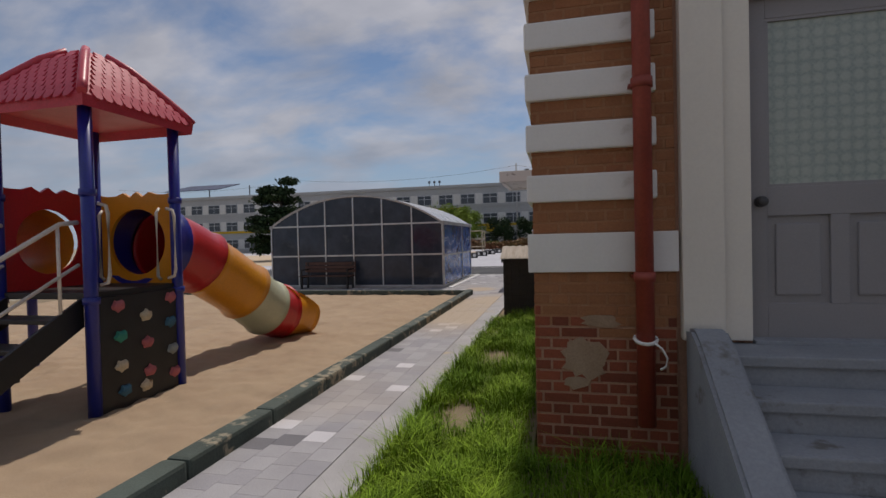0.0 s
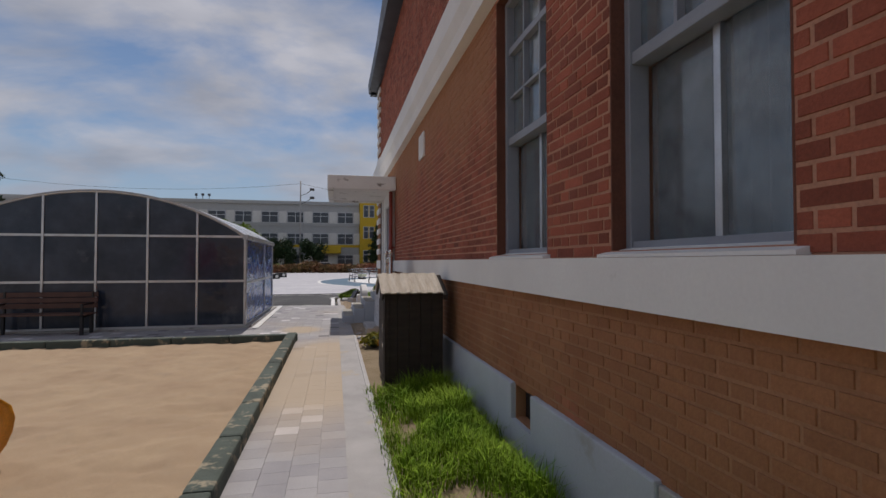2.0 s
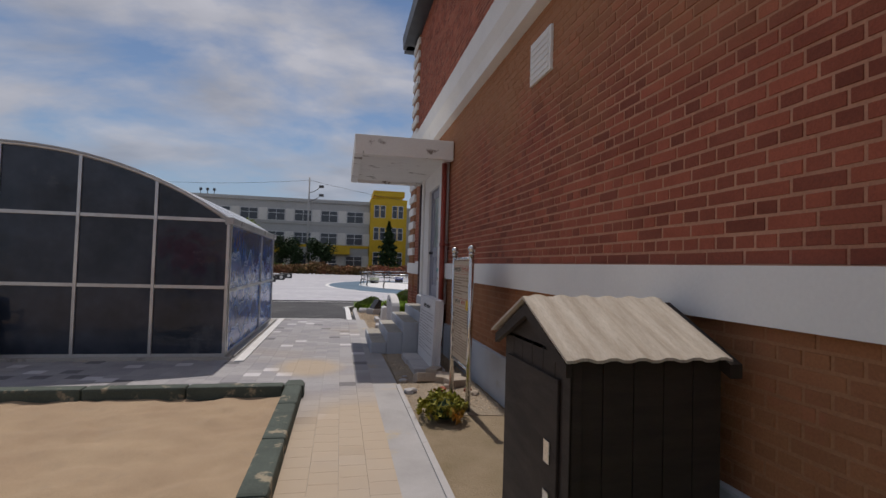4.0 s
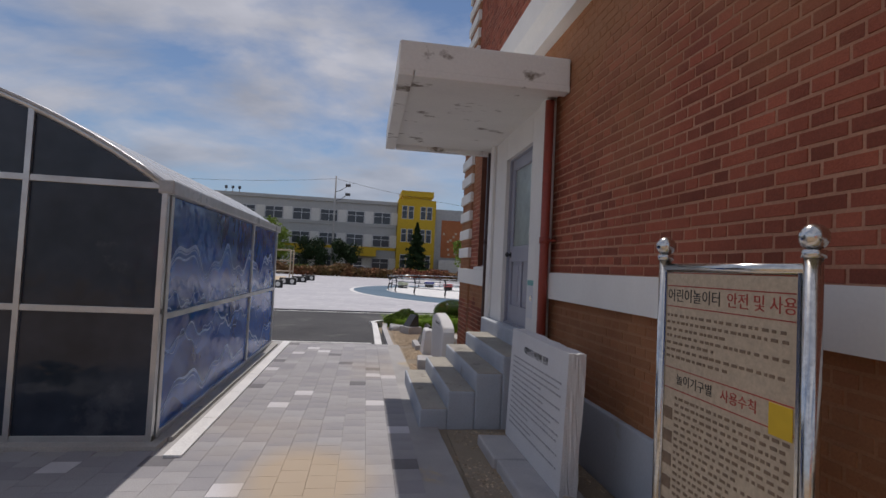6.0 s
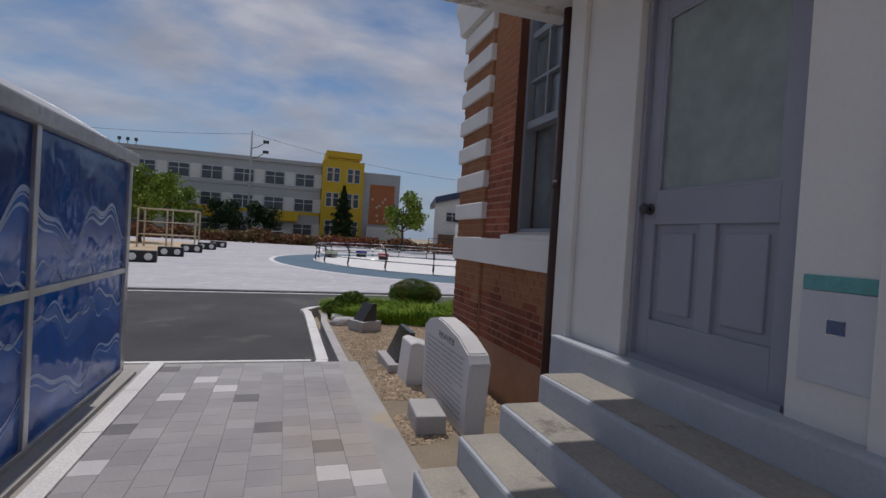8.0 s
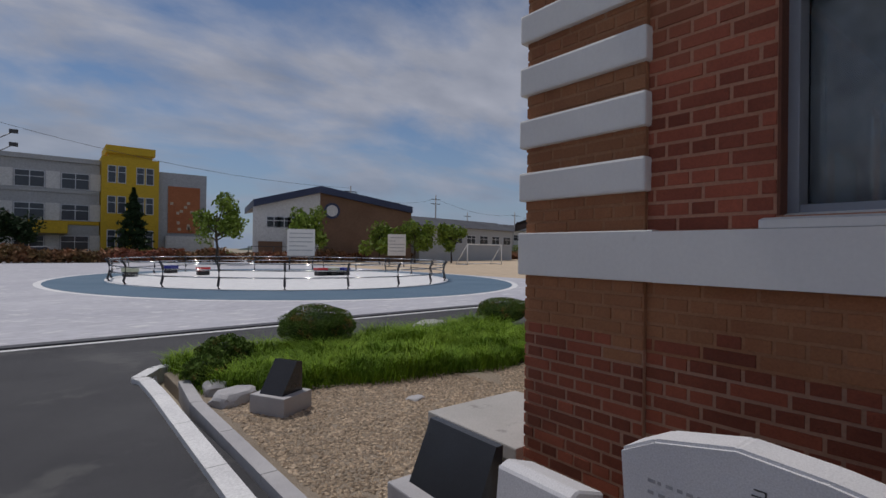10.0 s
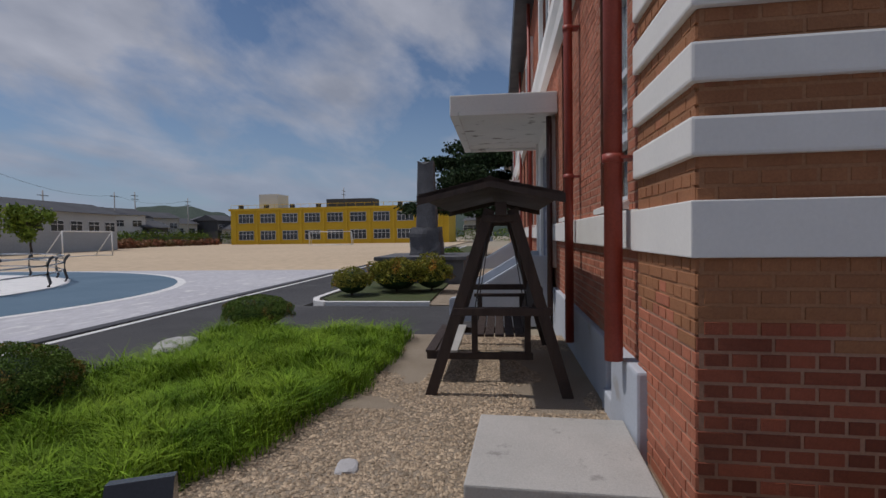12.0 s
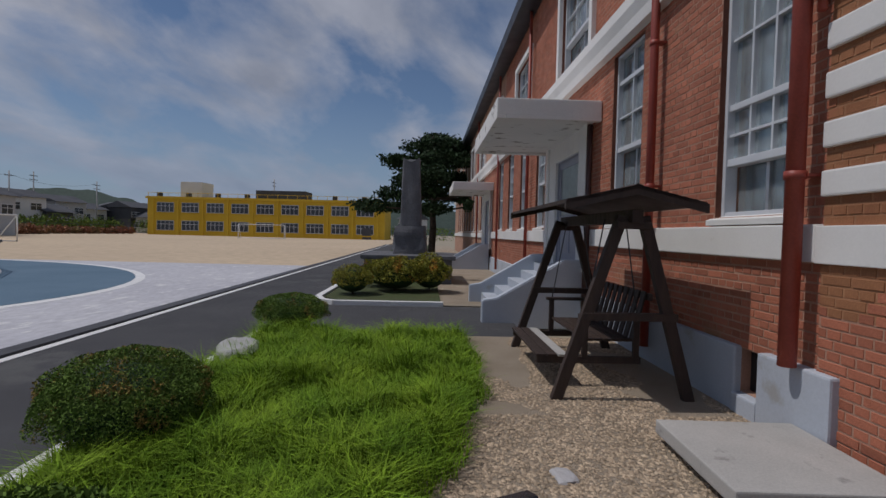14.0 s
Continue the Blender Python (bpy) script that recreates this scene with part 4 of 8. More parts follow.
downpipe(MW, 14.95, 0.05, 0.1, 3.24, 0.04, M_PIPE_D, "thin dark brown pipe beside the side door", (1.8,))
for u, z1 in ((5.86, 3.26), (11.05, 7.4), (16.6, 7.4), (24.2, 7.4)):
    downpipe(MN, u, 0.07, 0.1, z1, 0.045, M_PIPE if u > 10 else M_PIPE_D, "dark red downpipe further along the front", (1.9,))

# small vent cover on the side wall
def wall_vent():
    w = thing("wall_vent", MW, "small white vent cover high on the brick wall", "vent")
    part("cover", boxes([(8.25, 8.75, -0.066, -0.035, 3.28, 3.70)], 0.006), M_WHITE, w)
    for k in range(6):
        part("slat", box(8.29, 8.71, -0.035, -0.028, 3.32 + 0.06 * k, 3.36 + 0.06 * k), M_WHITE, w)


wall_vent()


def side_steps():
    """Grey concrete steps to the side door; treads across the bay, descending to the path."""
    s = thing("door_steps", MW, "grey painted concrete steps with worn treads", "steps", kind="structure")
    y0, y1 = 12.50, 14.38
    part("top_step", box(y0 + 0.05, 14.78, -0.02, 0.13, -0.1, 0.84, 0.018), M_STEP, s)
    tread = 0.265
    for k in range(4):
        z = 0.67 - 0.17 * k
        a = 0.13 + tread * k + (0.03 if k else 0)
        st = part("step", box(y0, y1 - 0.02 * k, a, a + tread + (0 if k else 0.03), -0.1, z, 0.02), M_STEP, s)
        part("tread", box(y0 + 0.012, y1 - 0.02 * k - 0.012, a + 0.004, a + tread - 0.022 + (0 if k else 0.03), z - 0.01, z + 0.004, 0.003), M_TREAD, st, "worn bare concrete tread")


side_steps()


def pier_patch():
    """Cement smear left on the shaded corner pier."""
    rng = random.Random(14)
    for cx, cz, rx, rz, n in ((0.36, 0.68, 0.17, 0.14, 22), (0.30, 0.52, 0.09, 0.05, 14), (0.46, 0.93, 0.13, 0.05, 14)):
        out = [(-cx + rx * math.cos(6.28318 * k / n) * rng.uniform(0.7, 1.15), cz + rz * math.sin(6.28318 * k / n) * rng.uniform(0.7, 1.15)) for k in range(n)]
        solid("cement_patch", prism(out, -0.045, -PIER - 0.001, "y"), M_CEMENT, MS, "rough cement smear over the pier bricks", "patch", kind="structure")


pier_patch()
# out of view, added to cut the sky light on the back corner
solid("wall_yard_back", boxes([(-18, 12, -9.9, -9.5, -0.3, 5.0)]), M_GREYWALL, ID, "unseen plain grey wall added behind to block sky light", "wall", kind="structure")


def back_steps():
    s = thing("back_steps", MS, "grey painted concrete steps to the back door", "steps", kind="structure")
    for k in range(5):
        z = 0.80 - 0.165 * k
        part("step", box(-2.9, -1.17, 0.02 + 0.27 * k - (0.1 if k == 0 else 0), 0.02 + 0.27 * (k + 1), -0.1, z, 0.012), M_STEP_D, s)
        part("nosing", box(-2.9, -1.17, 0.02 + 0.27 * (k + 1), 0.045 + 0.27 * (k + 1), z - 0.06, z, 0.01), M_STEP_D, s)
    bm = prism([(0.02, -0.1), (0.02, 0.90), (0.16, 0.92), (0.30, 0.86), (1.45, 0.12), (1.52, 0.0), (1.52, -0.1)], -1.165, -0.965, "x")
    bmesh.ops.bevel(bm, geom=bm.edges[:], offset=0.02, segments=2, affect="EDGES")
    part("side_wall", bm, M_STEP_D, s, "sloping blue-grey side wall")


back_steps()


def front_steps(u0, u1):
    s = thing("front_steps", MN, "white painted front steps with sloping side walls", "steps", "front steps", "structure")
    for k in range(5):
        part("step", box(u0 + 0.2, u1 - 0.2, 0.03 + 0.29 * k, 0.03 + 0.29 * (k + 1), -0.2, 0.82 - 0.175 * k, 0.012), M_STEP, s)
    for a in (u0, u1 - 0.2):
        bm = prism([(0.03, -0.2), (0.03, 1.0), (0.35, 1.0), (1.5, 0.32), (1.75, 0.28), (1.75, -0.2)], a, a + 0.2, "x")
        bmesh.ops.bevel(bm, geom=bm.edges[:], offset=0.02, segments=2, affect="EDGES")
        part("side_wall", bm, M_PLINTH, s, "pale sloping side wall")


front_steps(6.15, 8.9)
front_steps(19.05, 21.75)

# ---- ground, paving, roads ----
def sheet(name, outline, z0, z1, material, label, category, kind="structure"):
    return solid(name, prism(outline, z0, z1, "z"), material, ID, label, category, kind=kind)


def nx(u, v):
    p = MN @ Vector((u, v, 0))
    return (p.x, p.y)


solid("ground", box(-1500, 1500, -1500, 1500, -0.6, -0.24), M_GROUND, ID, "bare earth ground reaching the horizon", "ground", kind="structure")
ROAD_Z, PLAZA_Z, BED_Z, FIELD_Z = -0.11, -0.085, -0.09, -0.10
# asphalt: driveway on the west, then the lane along the front
sheet("road", [(-60, 17.46), (-1.24, 17.46), nx(-1.24, 3.9), nx(-1.1, 4.7), nx(-0.4, 5.1), nx(60, 5.1), nx(60, 7.45), nx(-62, 7.3)], -0.4, ROAD_Z, M_ASPHALT, "dark grey asphalt lane with worn patches", "road")
sheet("road_branch", [nx(4.95, 1.2), nx(7.95, 1.2), nx(7.95, 5.095), nx(4.95, 5.095)], -0.4, ROAD_Z, M_ASPHALT, "asphalt branch lane towards the front steps", "road")
sheet("plaza_ground", [nx(-62, 7.5), nx(19, 7.5), nx(19, 60), nx(-62, 60)], -0.4, PLAZA_Z, M_PLAZA, "pale concrete paver plaza", "plaza")
sheet("field_ground", [nx(19.004, 7.5), nx(140, 7.5), nx(140, 85), nx(19.004, 85)], -0.4, FIELD_Z, M_FIELD, "sandy school sports field", "field")
sheet("field_patch", [(-60, 29), (-7.6, 29), (-9.5, 60), (-60, 60)], PLAZA_Z - 0.1, PLAZA_Z + 0.006, M_FIELD, "sandy play area beyond the lane", "field")
solid("road_line_far", boxes([(-60, 60, 7.30, 7.42, ROAD_Z - 0.05, ROAD_Z + 0.006)]), M_KERB_W, MN, "white painted line along the lane", "road line", kind="structure")
solid("gutter_far", boxes([(-60, 60, 7.452, 7.70, -0.3, PLAZA_Z + 0.008)]), M_FARDARK, MN, "dark drain strip beside the lane", "gutter", kind="structure")
sheet("sand_base", [(-16, -8), (-2.2, -8), (-2.2, 9.72), (-16, 9.72)], -0.3, -0.04, M_SOIL, "packed sand below the play area", "ground")
sheet("path_base", [(-2.2, -9), (-1.02, -9), (-1.02, 10.3), (-2.2, 10.3)], -0.3, -0.008, M_JOINT, "sandy joint bed under the path pavers", "pavement")
sheet("paving_base", [(-16, 9.72), (-2.2, 9.72), (-2.2, 10.3), (-1.02, 10.3), (-1.1, 17.45), (-16, 17.45)], -0.3, -0.008, M_JOINT, "sandy joint bed under the yard pavers", "pavement")
sheet("back_ground", [(-1.016, -9), (8, -9), (8, 0.0), (0.0, 0.0), (0.0, 10.3), (-1.016, 10.3)], -0.3, -0.02, M_SOIL, "soil bed beside the brick wall", "ground")
sheet("rubble_soil", [(-1.0, 9.2), (-0.75, 9.0), (-0.03, 8.9), (-0.03, 12.4), (-0.97, 12.4), (-1.0, 10.9)], -0.1, -0.014, M_GRAVELBED, "pale sandy rubble soil beside the path", "ground")
sheet("gravel_strip", [(-1.016, 10.304), (0.0, 10.304), (0.0, 17.4), (-1.094, 17.4)], -0.3, -0.03, M_GRAVELBED, "gravel bed beside the side door", "ground")
sheet("gravel_front", [(-1.22, 17.464), nx(0, -0.05), nx(4.9, -0.05), nx(4.9, 4.9), nx(-0.4, 4.9), nx(-1.05, 4.5)], -0.4, BED_Z, M_GRAVELBED, "gravel and garden bed before the front wall", "ground")
sheet("island_bed", [nx(8.05, 2.4), nx(60, 2.4), nx(60, 4.95), nx(8.8, 4.95), nx(8.2, 4.5)], -0.4, -0.05, M_GRASSBED, "planted bed between lane and front path", "garden bed")
sheet("front_path", [nx(8.0, 0.0), nx(60, 0.0), nx(60, 2.396), nx(8.0, 2.396)], -0.4, -0.09, M_GRAVELBED, "gravel path along the front wall", "path")


def kerb_line(pts, w, h, z, material, name, label):
    """A kerb of rounded stones along points."""
    bm = bmesh.new()
    for (a, b) in zip(pts, pts[1:]):
        a, b = Vector((*a, 0)), Vector((*b, 0))
        d = (b - a)
        n = max(1, round(d.length / 1.0))
        t = d.normalized()
        s = Vector((-t.y, t.x, 0)) * w / 2
        for k in range(n):
            p, q = a + d * (k / n) + t * 0.004, a + d * ((k + 1) / n) - t * 0.004
            vs = [bm.verts.new(c + Vector((0, 0, zz))) for zz in (z - 0.25, z + h) for c in (p - s, q - s, q + s, p + s)]
            for f in ((4, 5, 6, 7), (0, 1, 5, 4), (1, 2, 6, 5), (2, 3, 7, 6), (3, 0, 4, 7)):
                bm.faces.new([vs[i] for i in f])
    bmesh.ops.recalc_face_normals(bm, faces=bm.faces[:])
    return solid(name, bm, material, ID, label, "kerb", kind="structure")


kerb_line([(-1.70, 17.50), (-1.58, 17.52), (-1.50, 17.62), (-1.47, 17.76), (-1.48, 20.9), (-1.50, 21.6), nx(-1.35, 4.35), nx(-1.1, 4.75), nx(-0.6, 5.0), nx(0.3, 5.08), nx(4.9, 5.1)], 0.14, 0.05, ROAD_Z, M_KERB_W, "kerb_white", "white painted kerb round the planted corner")
solid("kerb_paving_end", box(-9.0, -1.62, 17.455, 17.53, -0.3, 0.002, 0.006), M_KERB_W, ID, "white edging where the pavers meet the lane", "kerb", kind="structure")
kerb_line([(-1.24, 17.5), (-1.27, 20.3), (-1.2, 21.2)], 0.11, 0.06, BED_Z, M_GRANITE, "kerb_granite", "grey granite edging of the gravel bed")
kerb_line([nx(8.0, 2.35), nx(8.0, 4.6), nx(8.2, 4.9), nx(8.7, 5.08), nx(60, 5.1)], 0.14, 0.09, ROAD_Z, M_KERB_W, "kerb_island", "white painted kerb round the planted island")
kerb_line([(-3.14, 11.75), (-3.16, 17.4)], 0.13, 0.02, 0.0, M_KERB_W, "kerb_greenhouse", "white edging strip beside the vinyl shelter")
kerb_line([(-1.02, -6), (-1.02, 10.2)], 0.05, 0.012, 0.0, M_GRANITE, "kerb_path", "thin concrete edging between path and grass")


def sandbox_edge():
    """Worn rubber edging beams round the sand."""
    s = thing("sandbox_edging", ID, "dark green worn rubber edging round the sandbox", "edging", kind="structure")
    for k in range(15):
        y = -4.6 + 0.975 * k
        bm = box(-2.30, -2.12, y + 0.004, y + 0.97, -0.05, 0.13, 0.03)
        part("edging_beam", bm, M_SANDKERB, s)
    for k in range(13):
        x = -2.31 - 0.975 * k
        part("edging_beam", box(x - 0.97, x - 0.004, 9.72, 9.90, -0.05, 0.13, 0.03), M_SANDKERB, s)
    part("edging_corner", box(-2.31, -2.10, 9.715, 9.915, -0.05, 0.135, 0.03), M_SANDKERB, s)


sandbox_edge()


def sand_surface():
    """Trodden sand with footprints."""
    nx_, ny_ = 250, 310
    x0, x1, y0, y1 = -14.0, -2.29, -5.0, 9.73
    vs, fs = [], []
    for j in range(ny_ + 1):
        for i in range(nx_ + 1):
            x, y = x0 + (x1 - x0) * i / nx_, y0 + (y1 - y0) * j / ny_
            h = 0.01 + 0.02 * noise.noise((x * 1.1, y * 1.1, 0)) + 0.034 * noise.noise((x * 3.4, y * 3.8, 3)) + 0.018 * noise.noise((x * 7.5, y * 8.5, 7))
            vs.append((x, y, h))
    for j in range(ny_):
        for i in range(nx_):
            a = j * (nx_ + 1) + i
            fs.append((a, a + 1, a + nx_ + 2, a + nx_ + 1))
    solid("sandbox_sand", soup("sandbox_sand", vs, fs, M_SAND, True), None, ID, "light brown trodden play sand with footprints", "sand", kind="structure")


sand_surface()

# blue rubber ring with white centre, and the rail round it
def ellipse(cx, cy, a, b, n=72):
    return [(cx + a * math.cos(6.28318 * k / n), cy + b * math.sin(6.28318 * k / n)) for k in range(n)]


sheet("blue_ring_line", ellipse(7.5, 40, 10.25, 12.25), -0.3, PLAZA_Z + 0.004, M_KERB_W, "white line round the blue play ring", "ground marking")
sheet("blue_ring", ellipse(7.5, 40, 10.0, 12.0), -0.3, PLAZA_Z + 0.009, M_BLUE_RUBBER, "blue rubber ring on the plaza", "ground marking")
sheet("ring_centre", ellipse(7.5, 40.6, 7.9, 8.9), -0.3, PLAZA_Z + 0.03, M_KERB_W, "white concrete centre inside the blue ring", "ground marking")

# ---- vinyl shelter, bench ----
def wave_banner_mat():
    """Printed vinyl: deep blue with pale wavy lines."""
    m = mat("blue_printed_vinyl", (0.005, 0.125, 0.55), (0.002, 0.018, 0.12), 0.10, 1.0, 2.0, 0.4, dist=0.06, spec=0.22, grain=0.1)
    nt = m.node_tree
    b = nt.nodes["Principled BSDF"]
    old = b.inputs["Base Color"].links[0].from_socket
    tc = nt.nodes.new("ShaderNodeTexCoord")
    mp = nt.nodes.new("ShaderNodeMapping")
    mp.inputs["Scale"].default_value = (0.55, 1.0, 1.0)
    nt.links.new(tc.outputs["Object"], mp.inputs[0])
    w = nt.nodes.new("ShaderNodeTexWave")
    w.wave_type, w.bands_direction = "BANDS", "Z"
    w.inputs["Scale"].default_value, w.inputs["Distortion"].default_value = 0.42, 9.0
    w.inputs["Detail"].default_value, w.inputs["Detail Scale"].default_value, w.inputs["Detail Roughness"].default_value = 2.2, 0.9, 0.45
    nt.links.new(mp.outputs[0], w.inputs["Vector"])
    r = nt.nodes.new("ShaderNodeValToRGB")
    els = r.color_ramp.elements
    els[0].position, els[0].color = 0.55, (0, 0, 0, 1)
    els[1].position, els[1].color = 0.90, (0.05, 0.05, 0.05, 1)
    e = els.new(0.975)
    e.color = (0.15, 0.15, 0.15, 1)
    nt.links.new(w.outputs["Color"], r.inputs[0])
    x = nt.nodes.new("ShaderNodeMix")
    x.data_type = "RGBA"
    nt.links.new(r.outputs[0], x.inputs["Factor"])
    nt.links.new(old, x.inputs["A"])
    x.inputs["B"].default_value = (0.42, 0.55, 0.78, 1)
    nt.links.new(x.outputs["Result"], b.inputs["Base Color"])
    return m


M_WAVE = wave_banner_mat()
M_VSHEET = mat("grey_white_roof_vinyl", (0.50, 0.51, 0.52), (0.40, 0.41, 0.43), 0.3, 1.2, 12, 0.1)


M_WAVEMID = mat("mid_blue_print", (0.012, 0.16, 0.62), (0.03, 0.10, 0.36), 0.2, 1.6, 8, 0.1)
M_WAVELINE = mat("pale_blue_print", (0.50, 0.64, 0.86), (0.20, 0.36, 0.70), 0.35, 2.5, 12, 0.0)


def wave_lines(panel, x, y0, y1, z0, z1):
    """Printed wave ribbons of changing width, cut to the panel."""
    def ribbon(base, amp, wl, ph, th, material):
        bm = bmesh.new()
        n = int((y1 - y0) / 0.025)
        prev = None
        for k in range(n + 1):
            y = y0 + (y1 - y0) * k / n
            c = base + amp * math.sin(6.283 * y / wl + ph) + 0.45 * amp * math.sin(6.283 * y / (wl * 0.43) + 2.1 * ph) + 0.05 * noise.noise((y * 2.2, base, 0))
            t = th * (0.35 + 0.9 * abs(math.sin(3.1 * y / wl + ph * 1.7)))
            if material is M_WAVEMID:
                c -= t + 0.02
            lo, hi = max(z0, min(z1, c - t)), max(z0, min(z1, c + t))
            if hi - lo < 0.002:
                prev = None
                continue
            xx = x if material is M_WAVEMID else x + 0.002
            cur = (bm.verts.new((xx, y, lo)), bm.verts.new((xx, y, hi)))
            if prev:
                bm.faces.new((prev[0], cur[0], cur[1], prev[1]))
            prev = cur
        if bm.faces:
            return part("wave_print", bm, material, panel)
        bm.free()
    for base, amp, wl, ph, th, mt in ((1.46, 0.13, 1.25, 1.0, 0.10, M_WAVEMID), (0.80, 0.07, 0.9, 0.3, 0.07, M_WAVEMID), (0.34, 0.10, 1.3, 2.9, 0.12, M_WAVEMID),
                                      (1.46, 0.13, 1.25, 1.0, 0.015, M_WAVELINE), (1.425, 0.13, 1.25, 1.05, 0.006, M_WAVELINE), (1.38, 0.12, 1.25, 1.15, 0.009, M_WAVELINE), (1.10, 0.07, 0.62, 2.6, 0.010, M_WAVELINE),
                                      (1.06, 0.05, 0.5, 0.6, 0.007, M_WAVELINE), (0.80, 0.07, 0.9, 0.3, 0.011, M_WAVELINE), (0.74, 0.08, 0.7, 1.4, 0.006, M_WAVELINE), (0.34, 0.10, 1.3, 2.9, 0.014, M_WAVELINE), (0.29, 0.10, 1.3, 3.0, 0.006, M_WAVELINE)):
        if z0 - 0.25 < base < z1 + 0.25:
            ribbon(base, amp, wl, ph, th, mt)


def shelter():
    x0, x1, y0, y1 = -9.43, -3.41, 12.03, 17.05
    g = thing("vinyl_shelter", ID, "arched vinyl shelter with aluminium frame and dark clear panels", "shelter")
    zt, za = 2.05, 3.0
    cx, half = (x0 + x1) / 2, (x1 - x0) / 2
    rad = (half * half + (za - zt) ** 2) / (2 * (za - zt))

    def arc_z(x):
        return za - rad + math.sqrt(max(rad * rad - (x - cx) ** 2, 0))
    w = 0.022
    for ye in (y0, y1):
        for k in range(7):
            x = x0 + (x1 - x0) * k / 6
            part("post", box(x - w, x + w, ye - 0.028, ye + 0.028, 0.0, arc_z(x) - 0.01, 0.004), M_ALU, g)
        for z in (0.05, 1.05, 2.05):
            part("rail", box(x0 - w, x1 + w, ye - 0.022, ye + 0.022, z - 0.025, z + 0.025, 0.004), M_ALU, g)
        pts = [(x0 + (x1 - x0) * k / 28, ye, arc_z(x0 + (x1 - x0) * k / 28)) for k in range(29)]
        part("arch_bar", bm_path(bmesh.new(), pts, 0.035), M_ALU, g)
        for k in range(6):
            a, b = x0 + (x1 - x0) * k / 6 + w, x0 + (x1 - x0) * (k + 1) / 6 - w
            for z0, z1 in ((0.075, 1.025), (1.075, 2.025)):
                part("vinyl_panel", box(a, b, ye - 0.004, ye + 0.004, z0, z1), M_GHFILM, g)
            n = 8
            up = [(a + (b - a) * i / n, arc_z(a + (b - a) * i / n) - 0.02) for i in range(n + 1)]
            out = [(a, zt + 0.025), (b, zt + 0.025)] + [(p[0], max(p[1], zt + 0.03)) for p in reversed(up)]
            part("vinyl_panel", prism(out, ye - 0.004, ye + 0.004, "y"), M_GHFILM, g)
    # vault
    n = 28
    top = [(x0 - 0.06 + (x1 - x0 + 0.12) * k / n, 0) for k in range(n + 1)]
    top = [(x, arc_z(min(max(x, x0), x1)) + 0.035 - (0.05 if x < x0 or x > x1 else 0)) for x, _ in top]
    out = top + [(x, z - 0.02) for x, z in reversed(top)]
    part("roof_sheet", prism(out, y0 - 0.05, y1 + 0.05, "y"), M_VSHEET, g, "pale grey vinyl roof")
    # long sides: blue printed panels
    for xe, sg in ((x1, 1), (x0, -1)):
        for y in (y0 + 0.08, 15.15, y1 - 0.06):
            part("post", box(xe - 0.03, xe + 0.03, y - 0.03, y + 0.03, 0.0, 2.0, 0.005), M_ALU, g)
        part("eave_gutter", box(xe - 0.05, xe + 0.07 if sg > 0 else xe + 0.05, y0 - 0.04, y1 + 0.04, 1.99, 2.10, 0.015), M_VSHEET, g)
        for z in (0.05, 1.0):
            part("rail", box(xe - 0.02, xe + 0.026, y0 + 0.1, y1 - 0.09, z - 0.025, z + 0.025, 0.004), M_ALU, g)
        for a, b in ((y0 + 0.11, 15.12), (15.18, y1 - 0.09)):
            for z0, z1 in ((0.075, 0.975), (1.025, 1.985)):
                pn = part("printed_panel", box(xe - 0.004, xe + 0.004, a, b, z0, z1), M_WAVE, g, "blue printed vinyl with pale wave lines")
                if sg > 0:
                    wave_lines(pn, xe + 0.0045, a, b, z0, z1)
    part("footing", boxes([(x0 - 0.1, x1 + 0.1, y0 - 0.12, y0 + 0.1, -0.05, 0.03), (x1 - 0.1, x1 + 0.14, y0 + 0.1, y1, -0.05, 0.03), (x0 - 0.1, x0 + 0.1, y0 + 0.1, y1, -0.05, 0.03)], 0.006), M_SLAB, g)


shelter()


M_BENCHW = mat("red_brown_bench_wood", (0.11, 0.05, 0.035), (0.08, 0.036, 0.026), 0.6, 3, 40, 0.2)


def bench(m):
    b = thing("park_bench", m, "dark brown slatted bench with black metal legs", "bench")
    for k in range(4):
        part("seat_slat", box(-0.9, 0.9, -0.24 + 0.115 * k, -0.14 + 0.115 * k, 0.40, 0.43, 0.006), M_BENCHW, b)
    for k in range(3):
        part("back_slat", box(-0.9, 0.9, 0.20 + 0.02 * k, 0.225 + 0.02 * k, 0.52 + 0.115 * k, 0.62 + 0.115 * k, 0.006), M_BENCHW, b)
    for x in (-0.8, 0.8):
        part("leg", boxes([(x - 0.03, x + 0.03, -0.25, -0.19, 0, 0.40), (x - 0.03, x + 0.03, 0.17, 0.23, 0, 0.40), (x - 0.03, x + 0.03, -0.25, 0.23, 0.36, 0.40), (x - 0.02, x + 0.02, 0.225, 0.27, 0.36, 0.86)], 0.006), M_BLACK, b)
        part("armrest", box(x - 0.03, x + 0.03, -0.25, 0.24, 0.60, 0.63, 0.008), M_BLACK, b)
        part("arm_post", box(x - 0.02, x + 0.02, -0.24, -0.20, 0.40, 0.60), M_BLACK, b)
    return b


bench(pose(-7.2, 11.62, 0.0))


